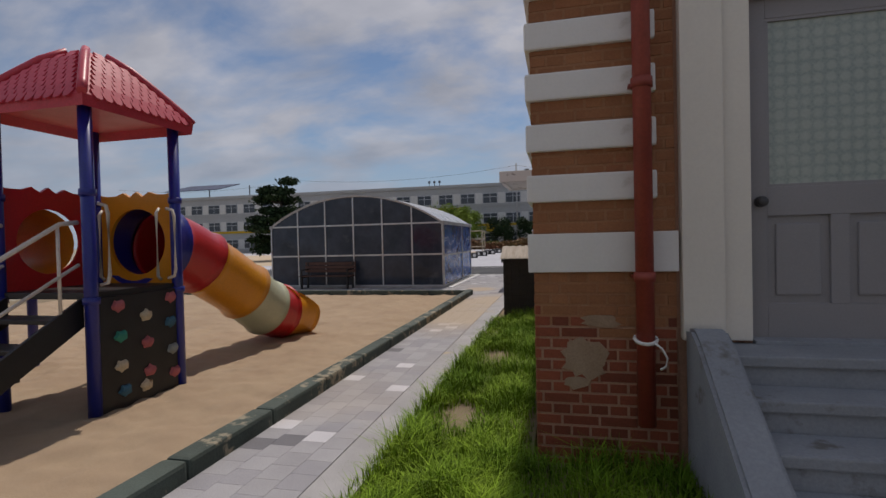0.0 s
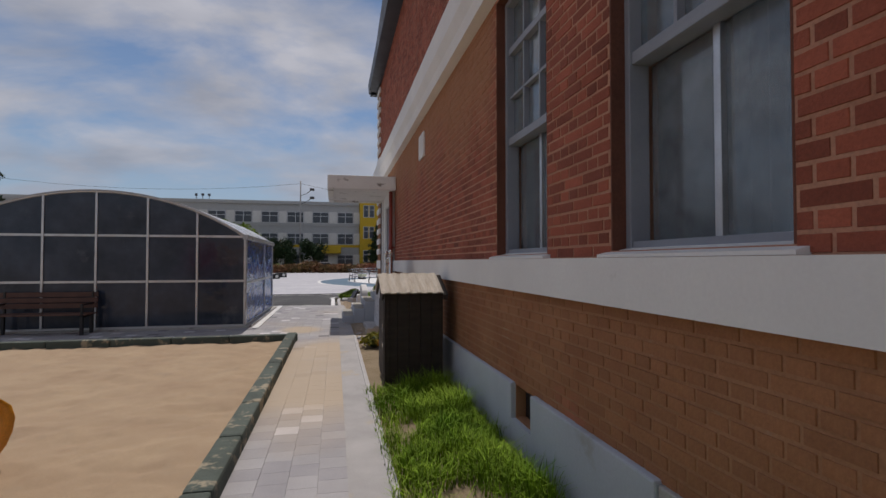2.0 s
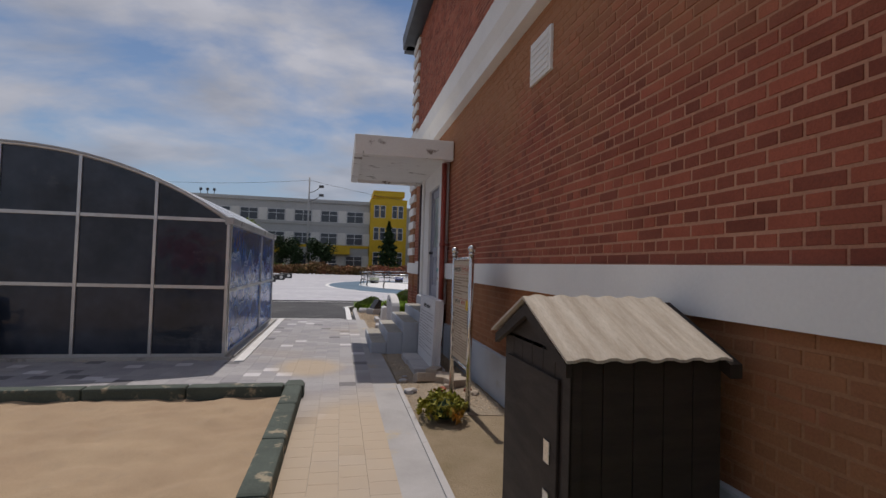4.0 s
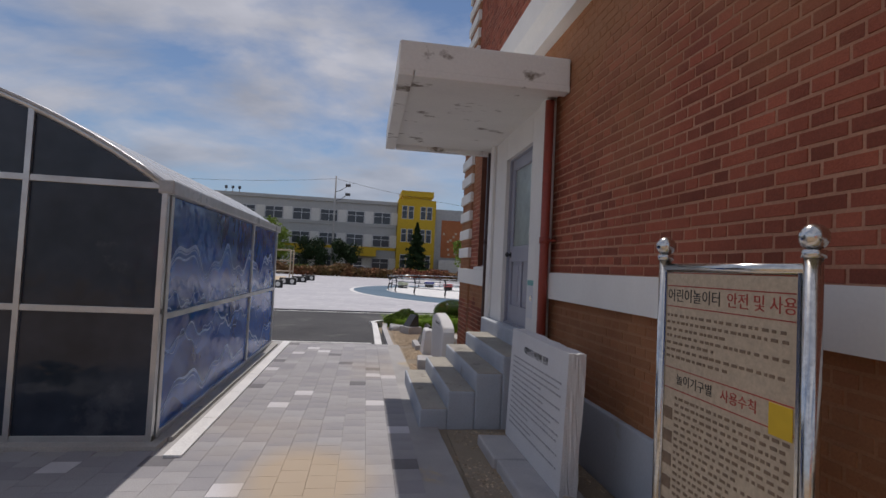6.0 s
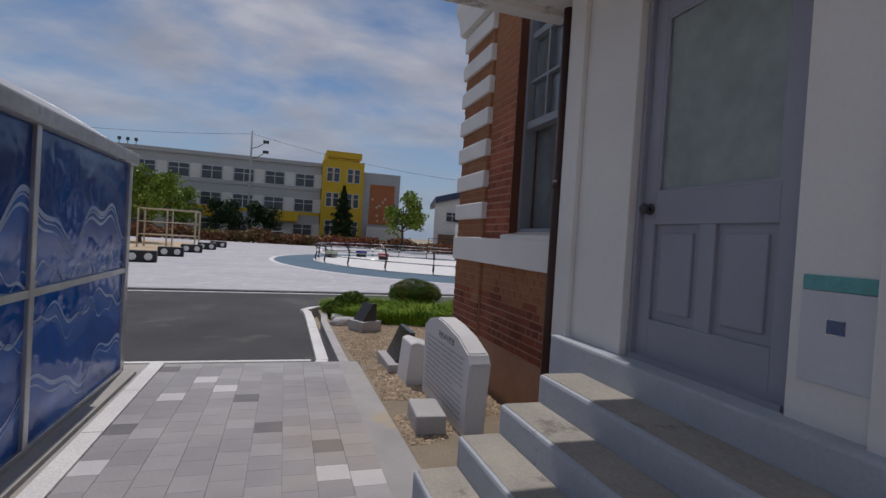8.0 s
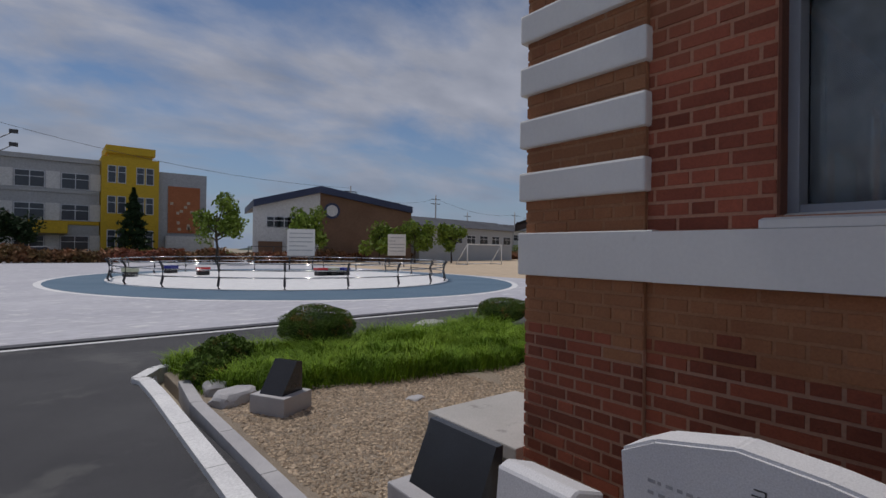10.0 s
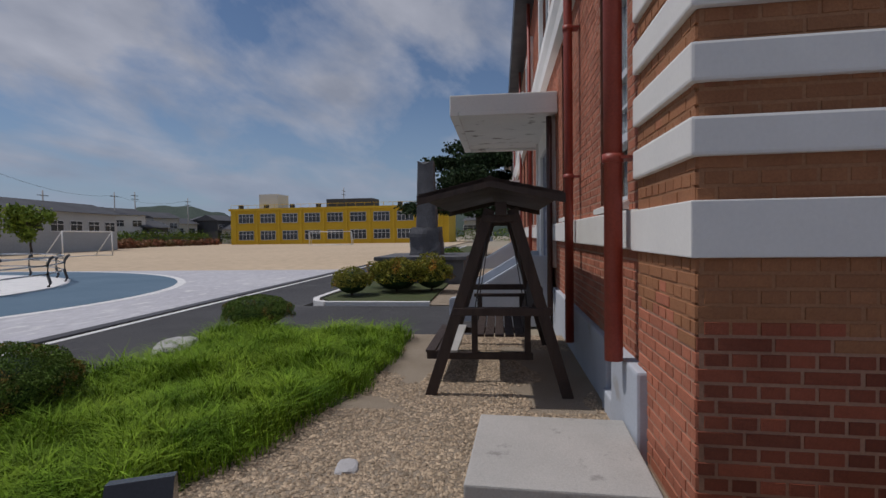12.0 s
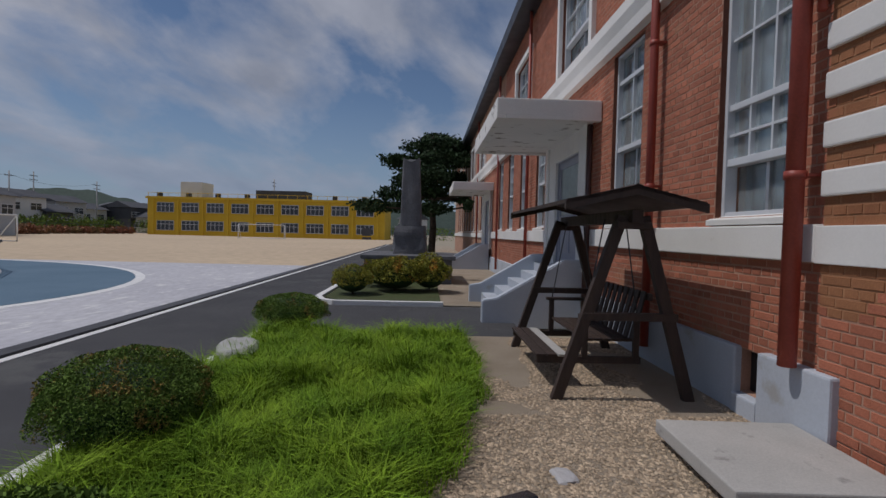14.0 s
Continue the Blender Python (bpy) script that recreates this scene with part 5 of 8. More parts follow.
# ---- playground ----
def play_tower():
    t = thing("play_tower", ID, "playground tower with red tiled plastic roof and blue posts", "playground tower")
    x1, x0, y0, y1 = -3.80, -4.84, 0.16, 1.18
    for x in (x0, x1):
        for y in (y0, y1):
            p = part("post", tube((x, y, -0.08), (x, y, 2.82), 0.055, n=16), M_BLUE, t)
            for z in (1.0, 1.95):
                part("collar", tube((x, y, z), (x, y, z + 0.06), 0.068, n=16), M_BLUE, p)
    # roof: four curved slopes with ridges, scalloped tiles on each
    zc, za, ov = 2.80, 3.40, 0.13
    cx, cy, hx, hy = (x0 + x1) / 2, (y0 + y1) / 2, (x1 - x0) / 2 + ov, (y1 - y0) / 2 + ov
    bm = bmesh.new()
    rings = []
    prof = [(1.0, zc - 0.10), (1.02, zc), (0.90, zc + 0.11), (0.66, zc + 0.30), (0.40, zc + 0.49), (0.17, zc + 0.60), (0.0, za)]
    for s, z in prof[:-1]:
        rings.append([bm.verts.new((cx + hx * s * a, cy + hy * s * b, z)) for a, b in ((-1, -1), (1, -1), (1, 1), (-1, 1))])
    apex = bm.verts.new((cx, cy, za - 0.12))
    for r, q in zip(rings, rings[1:]):
        for k in range(4):
            bm.faces.new((r[k], r[(k + 1) % 4], q[(k + 1) % 4], q[k]))
    for k in range(4):
        bm.faces.new((rings[-1][k], rings[-1][(k + 1) % 4], apex))
    und = [bm.verts.new((cx + hx * 0.86 * a, cy + hy * 0.86 * b, zc - 0.02)) for a, b in ((-1, -1), (1, -1), (1, 1), (-1, 1))]
    for k in range(4):
        bm.faces.new((rings[0][(k + 1) % 4], rings[0][k], und[k], und[(k + 1) % 4]))
    bm.faces.new(und[::-1])
    roof = part("roof", bm, M_PINK, t, "faded red moulded roof")
    # tiles in rows on the slopes
    tile = prism([(-0.046, 0.0), (0.046, 0.0), (0.046, -0.05), (0.03, -0.088), (0.0, -0.10), (-0.03, -0.088), (-0.046, -0.05)], 0.0, 0.016, "z")
    tile_me = to_mesh("roof_tile", tile, M_PINK)
    for side in range(4):
        a = math.pi / 2 * side
        h, hw = (hy, hx) if side % 2 == 0 else (hx, hy)
        for (s0, z0), (s1, z1) in zip(prof[1:5], prof[2:6]):
            p0, p1 = Vector((0, -h * s0, z0)), Vector((0, -h * s1, z1))
            slope = (p1 - p0)
            nrow = max(1, round(slope.length / 0.085))
            for r in range(nrow):
                f = (r + 0.9) / nrow
                c = p0 + slope * f
                ww = hw * (s0 + (s1 - s0) * f) - 0.06
                ncol = int(2 * ww / 0.10)
                for k in range(ncol):
                    o = new("roof_tile", tile_me)
                    o.parent = roof
                    xx = -ww + (k + 0.5) * 2 * ww / ncol
                    q = Matrix.Rotation(a, 4, "Z") @ Matrix.Translation((xx, c.y, c.z + 0.002)) @ Matrix.Rotation(math.atan2(slope.z, slope.y) + 0.08, 4, "X")
                    o.matrix_local = Matrix.Translation((cx, cy, 0)) @ q
    for a, b in ((-1, -1), (1, -1), (1, 1), (-1, 1)):
        part("hip_ridge", bm_path(bmesh.new(), [(cx + hx * s * a, cy + hy * s * b, z + 0.012) for s, z in prof[1:-1]], 0.04, 8), M_PINK, roof)
    # deck and lower black skirt with climbing holds
    part("deck", box(x0, x1, y0, y1, 1.04, 1.10, 0.01), M_BLACK, t)
    wall = part("climbing_panel", box(x1 - 0.03, x1 + 0.02, y0 + 0.05, y1 - 0.05, -0.02, 1.05, 0.012), M_BLACK, t, "black climbing panel")
    rng = random.Random(3)
    cols = [mat("hold_pink", (0.50, 0.14, 0.15)), mat("hold_green", (0.03, 0.25, 0.18)), mat("hold_cream", (0.62, 0.52, 0.36)), mat("hold_teal", (0.05, 0.15, 0.22)), mat("hold_grey", (0.30, 0.33, 0.32))]
    spots = [(0.20, 0.92, 0), (0.85, 0.93, 0), (0.52, 0.78, 2), (0.84, 0.66, 3), (0.22, 0.62, 1), (0.53, 0.50, 0), (0.86, 0.36, 4), (0.22, 0.33, 2), (0.55, 0.20, 0), (0.88, 0.10, 0), (0.25, 0.08, 3), (0.5, 0.06, 2)]
    for sy, sz, ci in spots:
        bm = bmesh.new()
        bmesh.ops.create_icosphere(bm, subdivisions=2, radius=1.0)
        for v in bm.verts:
            n = v.co.normalized()
            ang = math.atan2(n.z, n.y)
            r = 0.07 * (1 + 0.22 * math.cos(5 * ang + sy * 9))
            v.co = Vector((x1 + 0.02 + max(n.x, -0.1) * 0.045, y0 + 0.05 + sy * 0.98 + n.y * r, 0.08 + sz * 0.95 + n.z * r * 0.8))
        part("climbing_hold", bm, cols[ci], wall)
    # entry panel with round hole on the far side, handles, stairs on the near side
    def holed(width, height, hole_r, depth, hc):
        n = 40
        bm = bmesh.new()
        f, bk = [], []
        for k in range(n):
            a = 6.28318 * k / n
            c, s = math.cos(a), math.sin(a)
            k2 = min(width / 2 / max(abs(c), 1e-6), (height - hc if s > 0 else hc) / max(abs(s), 1e-6))
            wob = 0.03 * math.cos(6 * c * 3) if s > 0.55 else 0
            o, i = (c * k2, hc + s * k2 + wob), (c * hole_r, hc + s * hole_r)
            f.append((bm.verts.new((o[0], 0, o[1])), bm.verts.new((i[0], 0, i[1]))))
            bk.append((bm.verts.new((o[0], depth, o[1])), bm.verts.new((i[0], depth, i[1]))))
        for k in range(n):
            j = (k + 1) % n
            bm.faces.new((f[k][0], f[j][0], f[j][1], f[k][1]))
            bm.faces.new((bk[j][0], bk[k][0], bk[k][1], bk[j][1]))
            bm.faces.new((f[k][1], f[j][1], bk[j][1], bk[k][1]))
            bm.faces.new((f[j][0], f[k][0], bk[k][0], bk[j][0]))
        return bm
    bm = holed(1.0, 0.98, 0.36, 0.04, 0.46)
    bm.transform(pose(cx, y1 + 0.02, 1.09))
    part("slide_entry_panel", bm, M_YEL, t, "yellow panel with round opening")
    bm = holed(0.98, 1.0, 0.33, 0.04, 0.48)
    bm.transform(pose(x0 - 0.02, cy, 1.09, 0, 0, 90))
    part("tunnel_panel", bm, M_RED, t, "red panel with round opening")
    for yy in (y0 + 0.10, y1 - 0.13):
        part("handle", bm_path(bmesh.new(), [(x1, yy, 1.16), (x1 + 0.07, yy + 0.01, 1.18), (x1 + 0.08, yy + 0.02, 1.25), (x1 + 0.08, yy + 0.02, 1.80), (x1 + 0.07, yy + 0.01, 1.87), (x1, yy, 1.89)], 0.016), M_RAILP, t)
    for xx in (x0 + 0.15, x1 - 0.15):
        part("handle", bm_path(bmesh.new(), [(xx, y1 - 0.06, 1.14), (xx, y1 - 0.10, 1.18), (xx, y1 - 0.10, 1.85), (xx, y1 - 0.06, 1.90)], 0.016), M_RAILP, t)
    # stairs come up from -y
    for k in range(5):
        part("stair_tread", box(x0 + 0.1, x1 - 0.1, y0 - 0.28 - 0.26 * k, y0 - 0.02 - 0.26 * k, 0.86 - 0.2 * k, 0.90 - 0.2 * k, 0.008), M_BLACK, t)
    for xx in (x0 + 0.08, x1 - 0.1):
        part("stringer", prism([(y0, 1.06), (y0, 0.80), (y0 - 1.45, -0.02), (y0 - 1.62, -0.02), (y0 - 1.62, 0.12)], xx - 0.015, xx + 0.015, "x"), M_BLACK, t)
        pts = [(xx, y0 - 0.02, 1.72), (xx, y0 - 0.18, 1.70), (xx, y0 - 1.5, 0.92), (xx, y0 - 1.56, 0.84), (xx, y0 - 1.55, 0.25)]
        part("stair_rail", bm_path(bmesh.new(), pts, 0.02), M_RAILP, t)
        part("stair_rail", bm_path(bmesh.new(), [(xx, y0 - 0.02, 1.35), (xx, y0 - 1.5, 0.55)], 0.016), M_RAILP, t)
        for k in range(3):
            yk = y0 - 0.2 - 0.5 * k
            part("stair_baluster", tube((xx, yk, 0.85 - 0.36 * k * 1.0), (xx, yk, 1.68 - 0.295 * k), 0.014), M_RAILP, t)
    return t


play_tower()


def spiral_tube():
    """Tube slide made of coloured rings, leaving the tower and reaching the sand."""
    s = thing("tube_slide", ID, "tube slide of blue, red, yellow and pale green sections", "slide")
    ctrl = [Vector((-4.38, 1.22, 1.52)), Vector((-4.38, 1.75, 1.48)), Vector((-4.33, 2.35, 1.20)), Vector((-4.25, 2.95, 0.84)), Vector((-4.20, 3.42, 0.53)), Vector((-4.16, 3.85, 0.40)), Vector((-4.12, 4.28, 0.35))]

    def at(t):
        t = max(0, min(t, len(ctrl) - 1.001))
        i = int(t)
        f = t - i
        p0, p1, p2, p3 = ctrl[max(i - 1, 0)], ctrl[i], ctrl[min(i + 1, len(ctrl) - 1)], ctrl[min(i + 2, len(ctrl) - 1)]
        return 0.5 * ((2 * p1) + (-p0 + p2) * f + (2 * p0 - 5 * p1 + 4 * p2 - p3) * f * f + (-p0 + 3 * p1 - 3 * p2 + p3) * f ** 3)

    def section(t0, t1, r, material, mouth=False):
        bm = bmesh.new()
        n, m = 28, 10
        outer, inn = [], []
        for i in range(m + 1):
            t = t0 + (t1 - t0) * i / m
            c = at(t)
            d = (at(t + 0.05) - at(t - 0.05)).normalized()
            q = d.to_track_quat("Z", "Y").to_matrix()
            flange = 0.035 if i in (0, m) else 0.0
            ro, ri = r + flange, r - 0.02
            outer.append([bm.verts.new(c + q @ Vector((ro * math.cos(6.28318 * k / n), ro * math.sin(6.28318 * k / n), 0))) for k in range(n)])
            inn.append([bm.verts.new(c + q @ Vector((ri * math.cos(6.28318 * k / n), ri * math.sin(6.28318 * k / n), 0))) for k in range(n)])
        for rings, flip in ((outer, False), (inn, True)):
            for a, b in zip(rings, rings[1:]):
                for k in range(n):
                    vs = (a[k], a[(k + 1) % n], b[(k + 1) % n], b[k])
                    f = bm.faces.new(vs[::-1] if flip else vs)
                    f.smooth = True
        for e in (0, m):
            for k in range(n):
                bm.faces.new((outer[e][k], inn[e][k], inn[e][(k + 1) % n], outer[e][(k + 1) % n]))
        bmesh.ops.recalc_face_normals(bm, faces=bm.faces[:])
        if mouth:
            for v in bm.verts:
                w = (v.co.y - at(t0).y) / max(at(t1).y - at(t0).y, 0.01)
                if v.co.z > 0.42 and w > 0:
                    v.co.y -= 0.55 * w * (v.co.z - 0.42) / 0.4
        return part("tube_section", bm, material, s)
    R = 0.40
    section(0.0, 0.75, R + 0.02, M_BLUE)
    section(0.75, 1.75, R, M_RED)
    section(1.75, 3.05, R, M_YEL)
    section(3.05, 4.0, R, M_CREAM)
    section(4.0, 4.75, R, M_RED)
    section(4.75, 5.9, R, M_YEL, True)


spiral_tube()


def second_tower():
    """Neighbouring lower tower joined by a tunnel, with a red panel."""
    t = thing("play_platform", ID, "second playground platform with red panels and orange tunnel", "playground tower")
    x1, x0, y0, y1 = -6.35, -7.5, 0.5, 1.6
    for x in (x0, x1):
        for y in (y0, y1):
            part("post", tube((x, y, -0.08), (x, y, 2.10), 0.055, n=14), M_BLUE, t)
    part("deck", box(x0, x1, y0, y1, 1.04, 1.10, 0.01), M_BLACK, t)
    part("side_panel", box(x0 + 0.05, x1 - 0.05, y0 - 0.03, y0 + 0.01, 1.10, 2.2, 0.02), M_RED, t)
    part("side_panel", box(x0 + 0.05, x1 - 0.05, y1, y1 + 0.04, 1.10, 2.2, 0.02), M_RED, t)
    n = 24
    tun = part("tunnel", tube((x1 - 0.02, 0.74, 1.55), (x1 + 1.36, 0.66, 1.55), 0.36, 0.36, n, False), M_YEL, t, "orange-yellow crawl tunnel")
    for k in range(5):
        xb = x1 + 0.2 + 0.25 * k
        part("rib", tube((xb - 0.02, 0.72, 1.55), (xb + 0.02, 0.72, 1.55), 0.39, 0.39, n, False), M_YEL, tun)
    part("curved_slide", prism([(y0, 1.05), (y0 - 0.5, 0.78), (y0 - 1.2, 0.35), (y0 - 1.7, 0.14), (y0 - 1.7, 0.06), (y0 - 1.2, 0.27), (y0 - 0.5, 0.70), (y0, 0.97)], x0 + 0.3, x1 - 0.3, "x"), M_YEL, t)


second_tower()

# ---- things beside the brick wall ----
M_ENGRAVE = mat("shallow_engraving", (0.38, 0.38, 0.40), None, 0.8, 4, 60, 0.0)
M_PRINT = mat("faded_brown_print", (0.22, 0.15, 0.10), None, 0.7, 4, 40, 0.0)


def lettering(text, size, m, material, parent, name="lettering"):
    """Words in the built-in font, as a thin mesh; text stands in local x (right) and z (up), facing -y."""
    cu = bpy.data.curves.new(name, "FONT")
    cu.body, cu.size, cu.extrude, cu.align_x, cu.align_y = text, size, 0.0012, "CENTER", "CENTER"
    tmp = bpy.data.objects.new(name, cu)
    scene.collection.objects.link(tmp)
    me = bpy.data.meshes.new_from_object(tmp.evaluated_get(bpy.context.evaluated_depsgraph_get()))
    bpy.data.objects.remove(tmp)
    me.materials.clear()
    me.materials.append(material)
    me.transform(pose(0, 0, 0, 90, 0, 0))
    ob = new(name, me)
    ob.parent = parent
    ob.matrix_local = m
    return ob


def text_bars(bm, x0, x1, z_top, lines, pitch, h, y, rng, word=(0.03, 0.10)):
    """Unreadable print as short bars."""
    for k in range(lines):
        x = x0
        z = z_top - k * pitch
        end = x1 if rng.random() > 0.2 else x0 + (x1 - x0) * rng.uniform(0.4, 0.9)
        while x < end - 0.02:
            w = min(rng.uniform(*word), end - x)
            bm_box(bm, x, x + w, y - 0.0015, y, z - h / 2, z + h / 2)
            x += w + rng.uniform(0.008, 0.02)
    return bm


def shed():
    """Low dark timber box with a sheet roof, against the wall."""
    s = thing("wooden_shed", ID, "small dark brown timber shed with weathered sheet roof", "shed")
    x0, x1, y0, y1 = -0.82, -0.12, 5.95, 6.80
    zt = 1.10
    part("body", boxes([(x0 + 0.02, x1 - 0.02, y0 + 0.02, y1 - 0.02, 0.04, zt)]), M_BOX, s)
    for k in range(5):
        xa = x0 + (x1 - x0) * k / 5
        part("board", box(xa + 0.002, xa + (x1 - x0) / 5 - 0.002, y0, y0 + 0.022, 0.03, zt, 0.003), M_BOX, s)
    for k in range(6):
        ya = y0 + 0.03 + (y1 - y0 - 0.05) * k / 6
        part("board", box(x0, x0 + 0.02, ya + 0.002, ya + (y1 - y0 - 0.05) / 6 - 0.002, 0.03, zt + 0.02, 0.003), M_BOX, s)
    part("corner_post", boxes([(x0 - 0.012, x0 + 0.04, y0 - 0.014, y0 + 0.0, 0.0, zt), (x0 - 0.014, x0 - 0.001, y0 - 0.014, y0 + 0.05, 0.0, zt)], 0.003), M_BOX, s)
    # roof: gable running along x, ridge in the middle
    yr, zr = (y0 + y1) / 2, 1.335
    n = 24
    for sg in (-1, 1):
        bm = bmesh.new()
        ye = yr + sg * 0.50
        ze = 1.115
        top = []
        for k in range(n + 1):
            x = x0 - 0.06 + (x1 - x0 + 0.05) * k / n
            dz = 0.009 * (1 if (k // 2) % 2 else 0)
            top.append((bm.verts.new((x, yr, zr + dz)), bm.verts.new((x, ye, ze + dz))))
        low = [(bm.verts.new((a.co.x, a.co.y, a.co.z - 0.012)), bm.verts.new((b.co.x, b.co.y, b.co.z - 0.012))) for a, b in top]
        for k in range(n):
            bm.faces.new((top[k][0], top[k + 1][0], top[k + 1][1], top[k][1]))
            bm.faces.new((low[k][1], low[k + 1][1], low[k + 1][0], low[k][0]))
            bm.faces.new((top[k][1], top[k + 1][1], low[k + 1][1], low[k][1]))
        bm.faces.new((top[0][0], top[0][1], low[0][1], low[0][0]))
        bm.faces.new((top[n][1], top[n][0], low[n][0], low[n][1]))
        bmesh.ops.recalc_face_normals(bm, faces=bm.faces[:])
        part("roof_sheet", bm, M_SHEET, s, "weathered pale corrugated sheet")
    part("barge_board", prism([(y0 - 0.06, 1.09), (yr, 1.315), (y1 + 0.06, 1.09), (y1 + 0.06, 1.03), (yr, 1.24), (y0 - 0.06, 1.03)], x1 - 0.01, x1 + 0.05, "x"), M_BOX, s)
    part("barge_board", prism([(y0 - 0.04, 1.09), (yr, 1.30), (y1 + 0.04, 1.09), (y1 + 0.04, 1.04), (yr, 1.24), (y0 - 0.04, 1.04)], x0 - 0.045, x0 - 0.02, "x"), M_BOX, s)
    part("gable", prism([(y0 + 0.02, zt), (yr, 1.30), (y1 - 0.02, zt)], x0 + 0.0, x0 + 0.02, "x"), M_BOX, s)
    d = part("door", box(x0 - 0.016, x0 - 0.001, y0 + 0.10, y1 - 0.10, 0.10, 1.0, 0.004), M_BOX, s)
    part("latch", boxes([(x0 - 0.024, x0 - 0.016, y0 + 0.16, y0 + 0.22, 0.62, 0.72), (x0 - 0.024, x0 - 0.016, y0 + 0.16, y0 + 0.22, 0.44, 0.50)], 0.003), M_STEEL, d)


shed()


def info_sign():
    s = thing("info_sign", pose(-0.425, 9.48, 0, 0, 0, -90), "playground rules board in a stainless steel frame", "sign board")
    w = 0.39
    for x in (-w, w):
        part("post", tube((x, 0, -0.02), (x, 0, 1.60), 0.027, n=14), M_STEEL, s)
        bm = bmesh.new()
        bmesh.ops.create_uvsphere(bm, u_segments=16, v_segments=10, radius=0.043)
        for f in bm.faces:
            f.smooth = True
        bm.transform(pose(x, 0, 1.655))
        bm_tube(bm, (x, 0, 1.59), (x, 0, 1.615), 0.034, 0.034, 14)
        part("ball_finial", bm, M_STEEL, s)
    for z in (0.40, 1.555):
        part("crossbar", tube((-w, 0, z), (w, 0, z), 0.02, n=12), M_STEEL, s)
    face = part("sign_face", box(-w + 0.04, w - 0.04, -0.012, 0.012, 0.43, 1.53, 0.003), M_SIGN, s, "cream printed board")
    for xa in (-w + 0.028, w - 0.04):
        part("sign_edge", box(xa, xa + 0.012, -0.016, 0.016, 0.42, 1.54), M_STEEL, s)
    y = -0.0125
    lettering("어린이놀이터", 0.062, pose(-0.17, y, 1.43), M_SIGNTXT, face)
    lettering("안전 및 사용", 0.062, pose(0.19, y, 1.43), M_SIGNRED, face)
    lettering("놀이기구별", 0.050, pose(-0.15, y, 1.07), M_SIGNTXT, face)
    lettering("사용수칙", 0.050, pose(0.10, y, 1.07), M_SIGNRED, face)
    rng = random.Random(4)
    bm = bmesh.new()
    text_bars(bm, -0.34, 0.34, 1.345, 7, 0.030, 0.0115, y, rng, (0.012, 0.03))
    text_bars(bm, -0.27, 0.34, 0.99, 18, 0.029, 0.0115, y, rng, (0.012, 0.03))
    part("small_print", bm, M_PRINT, face, "fine brown print in lines", "stuff")
    bm = bmesh.new()
    for k in range(5):
        bm_box(bm, -0.345, -0.285, y - 0.0015, y, 0.89 - 0.10 * k, 0.94 - 0.10 * k)
    part("pictogram", bm, M_PRINT, face)
    bm = bmesh.new()
    for z in (1.385, 1.475, 1.025, 1.115):
        bm_box(bm, -0.345, 0.345, y - 0.001, y, z - 0.002, z + 0.002)
    part("ruled_line", bm, M_SIGNRED, face)
    part("sticker", box(0.245, 0.34, y - 0.003, y - 0.0005, 1.005, 1.11), M_YELWALL, face, "plain yellow sticker")


info_sign()


def stone_tablet():
    s = thing("stone_tablet", pose(-0.49, 11.48, 0.06, -2, 0, -90), "white engraved stone tablet leaning by the steps", "memorial stone")
    bm = box(-0.63, 0.63, 0.0, 0.12, 0.0, 0.92)
    rng = random.Random(8)
    bmesh.ops.subdivide_edges(bm, edges=bm.edges[:], cuts=7, use_grid_fill=True)
    for v in bm.verts:
        if v.co.y > 0.02:
            v.co += Vector((rng.uniform(-0.006, 0.006), rng.uniform(-0.006, 0.006), rng.uniform(-0.006, 0.006)))
        if v.co.z > 0.9:
            v.co.z += 0.012 - 0.004 * (v.co.x / 0.63)
    part("slab", bm, M_WSTONE, s)
    lettering("대한민국 어린이 헌장", 0.062, pose(0.0, -0.002, 0.80), M_INK, s)
    bm = bmesh.new()
    text_bars(bm, -0.54, 0.54, 0.71, 14, 0.043, 0.012, -0.001, rng, (0.014, 0.05))
    part("engraving", bm, M_ENGRAVE, s, "small engraved lines", "stuff")
    part("footing_block", box(-0.60, -0.04, -0.26, 0.2, -0.11, -0.002, 0.02), M_GRANITE, s)
    part("footing_block", box(-0.03, 0.64, -0.24, 0.2, -0.11, -0.003, 0.02), M_GRANITE, s)


stone_tablet()


M_RUBBLE = mat("tan_broken_stone", (0.44, 0.37, 0.30), (0.33, 0.27, 0.215), 0.9, 3, 70, 0.5)


def loose_bricks():
    for k, (x, y, a, z) in enumerate(((-0.62, 10.42, 12, 0.0), (-0.35, 10.38, -20, 0.0), (-0.5, 10.60, 65, 0.04), (-0.30, 10.15, 30, 0.0))):
        bm = box(-0.16, 0.16, -0.075, 0.075, -0.03, 0.085, 0.012)
        solid("loose_block", bm, M_RUBBLE, pose(x, y, z, (-24, 20, 3, 6)[k], 4, a), "rough loose block lying on sandy soil", "rubble", "loose blocks by the tablet")


loose_bricks()


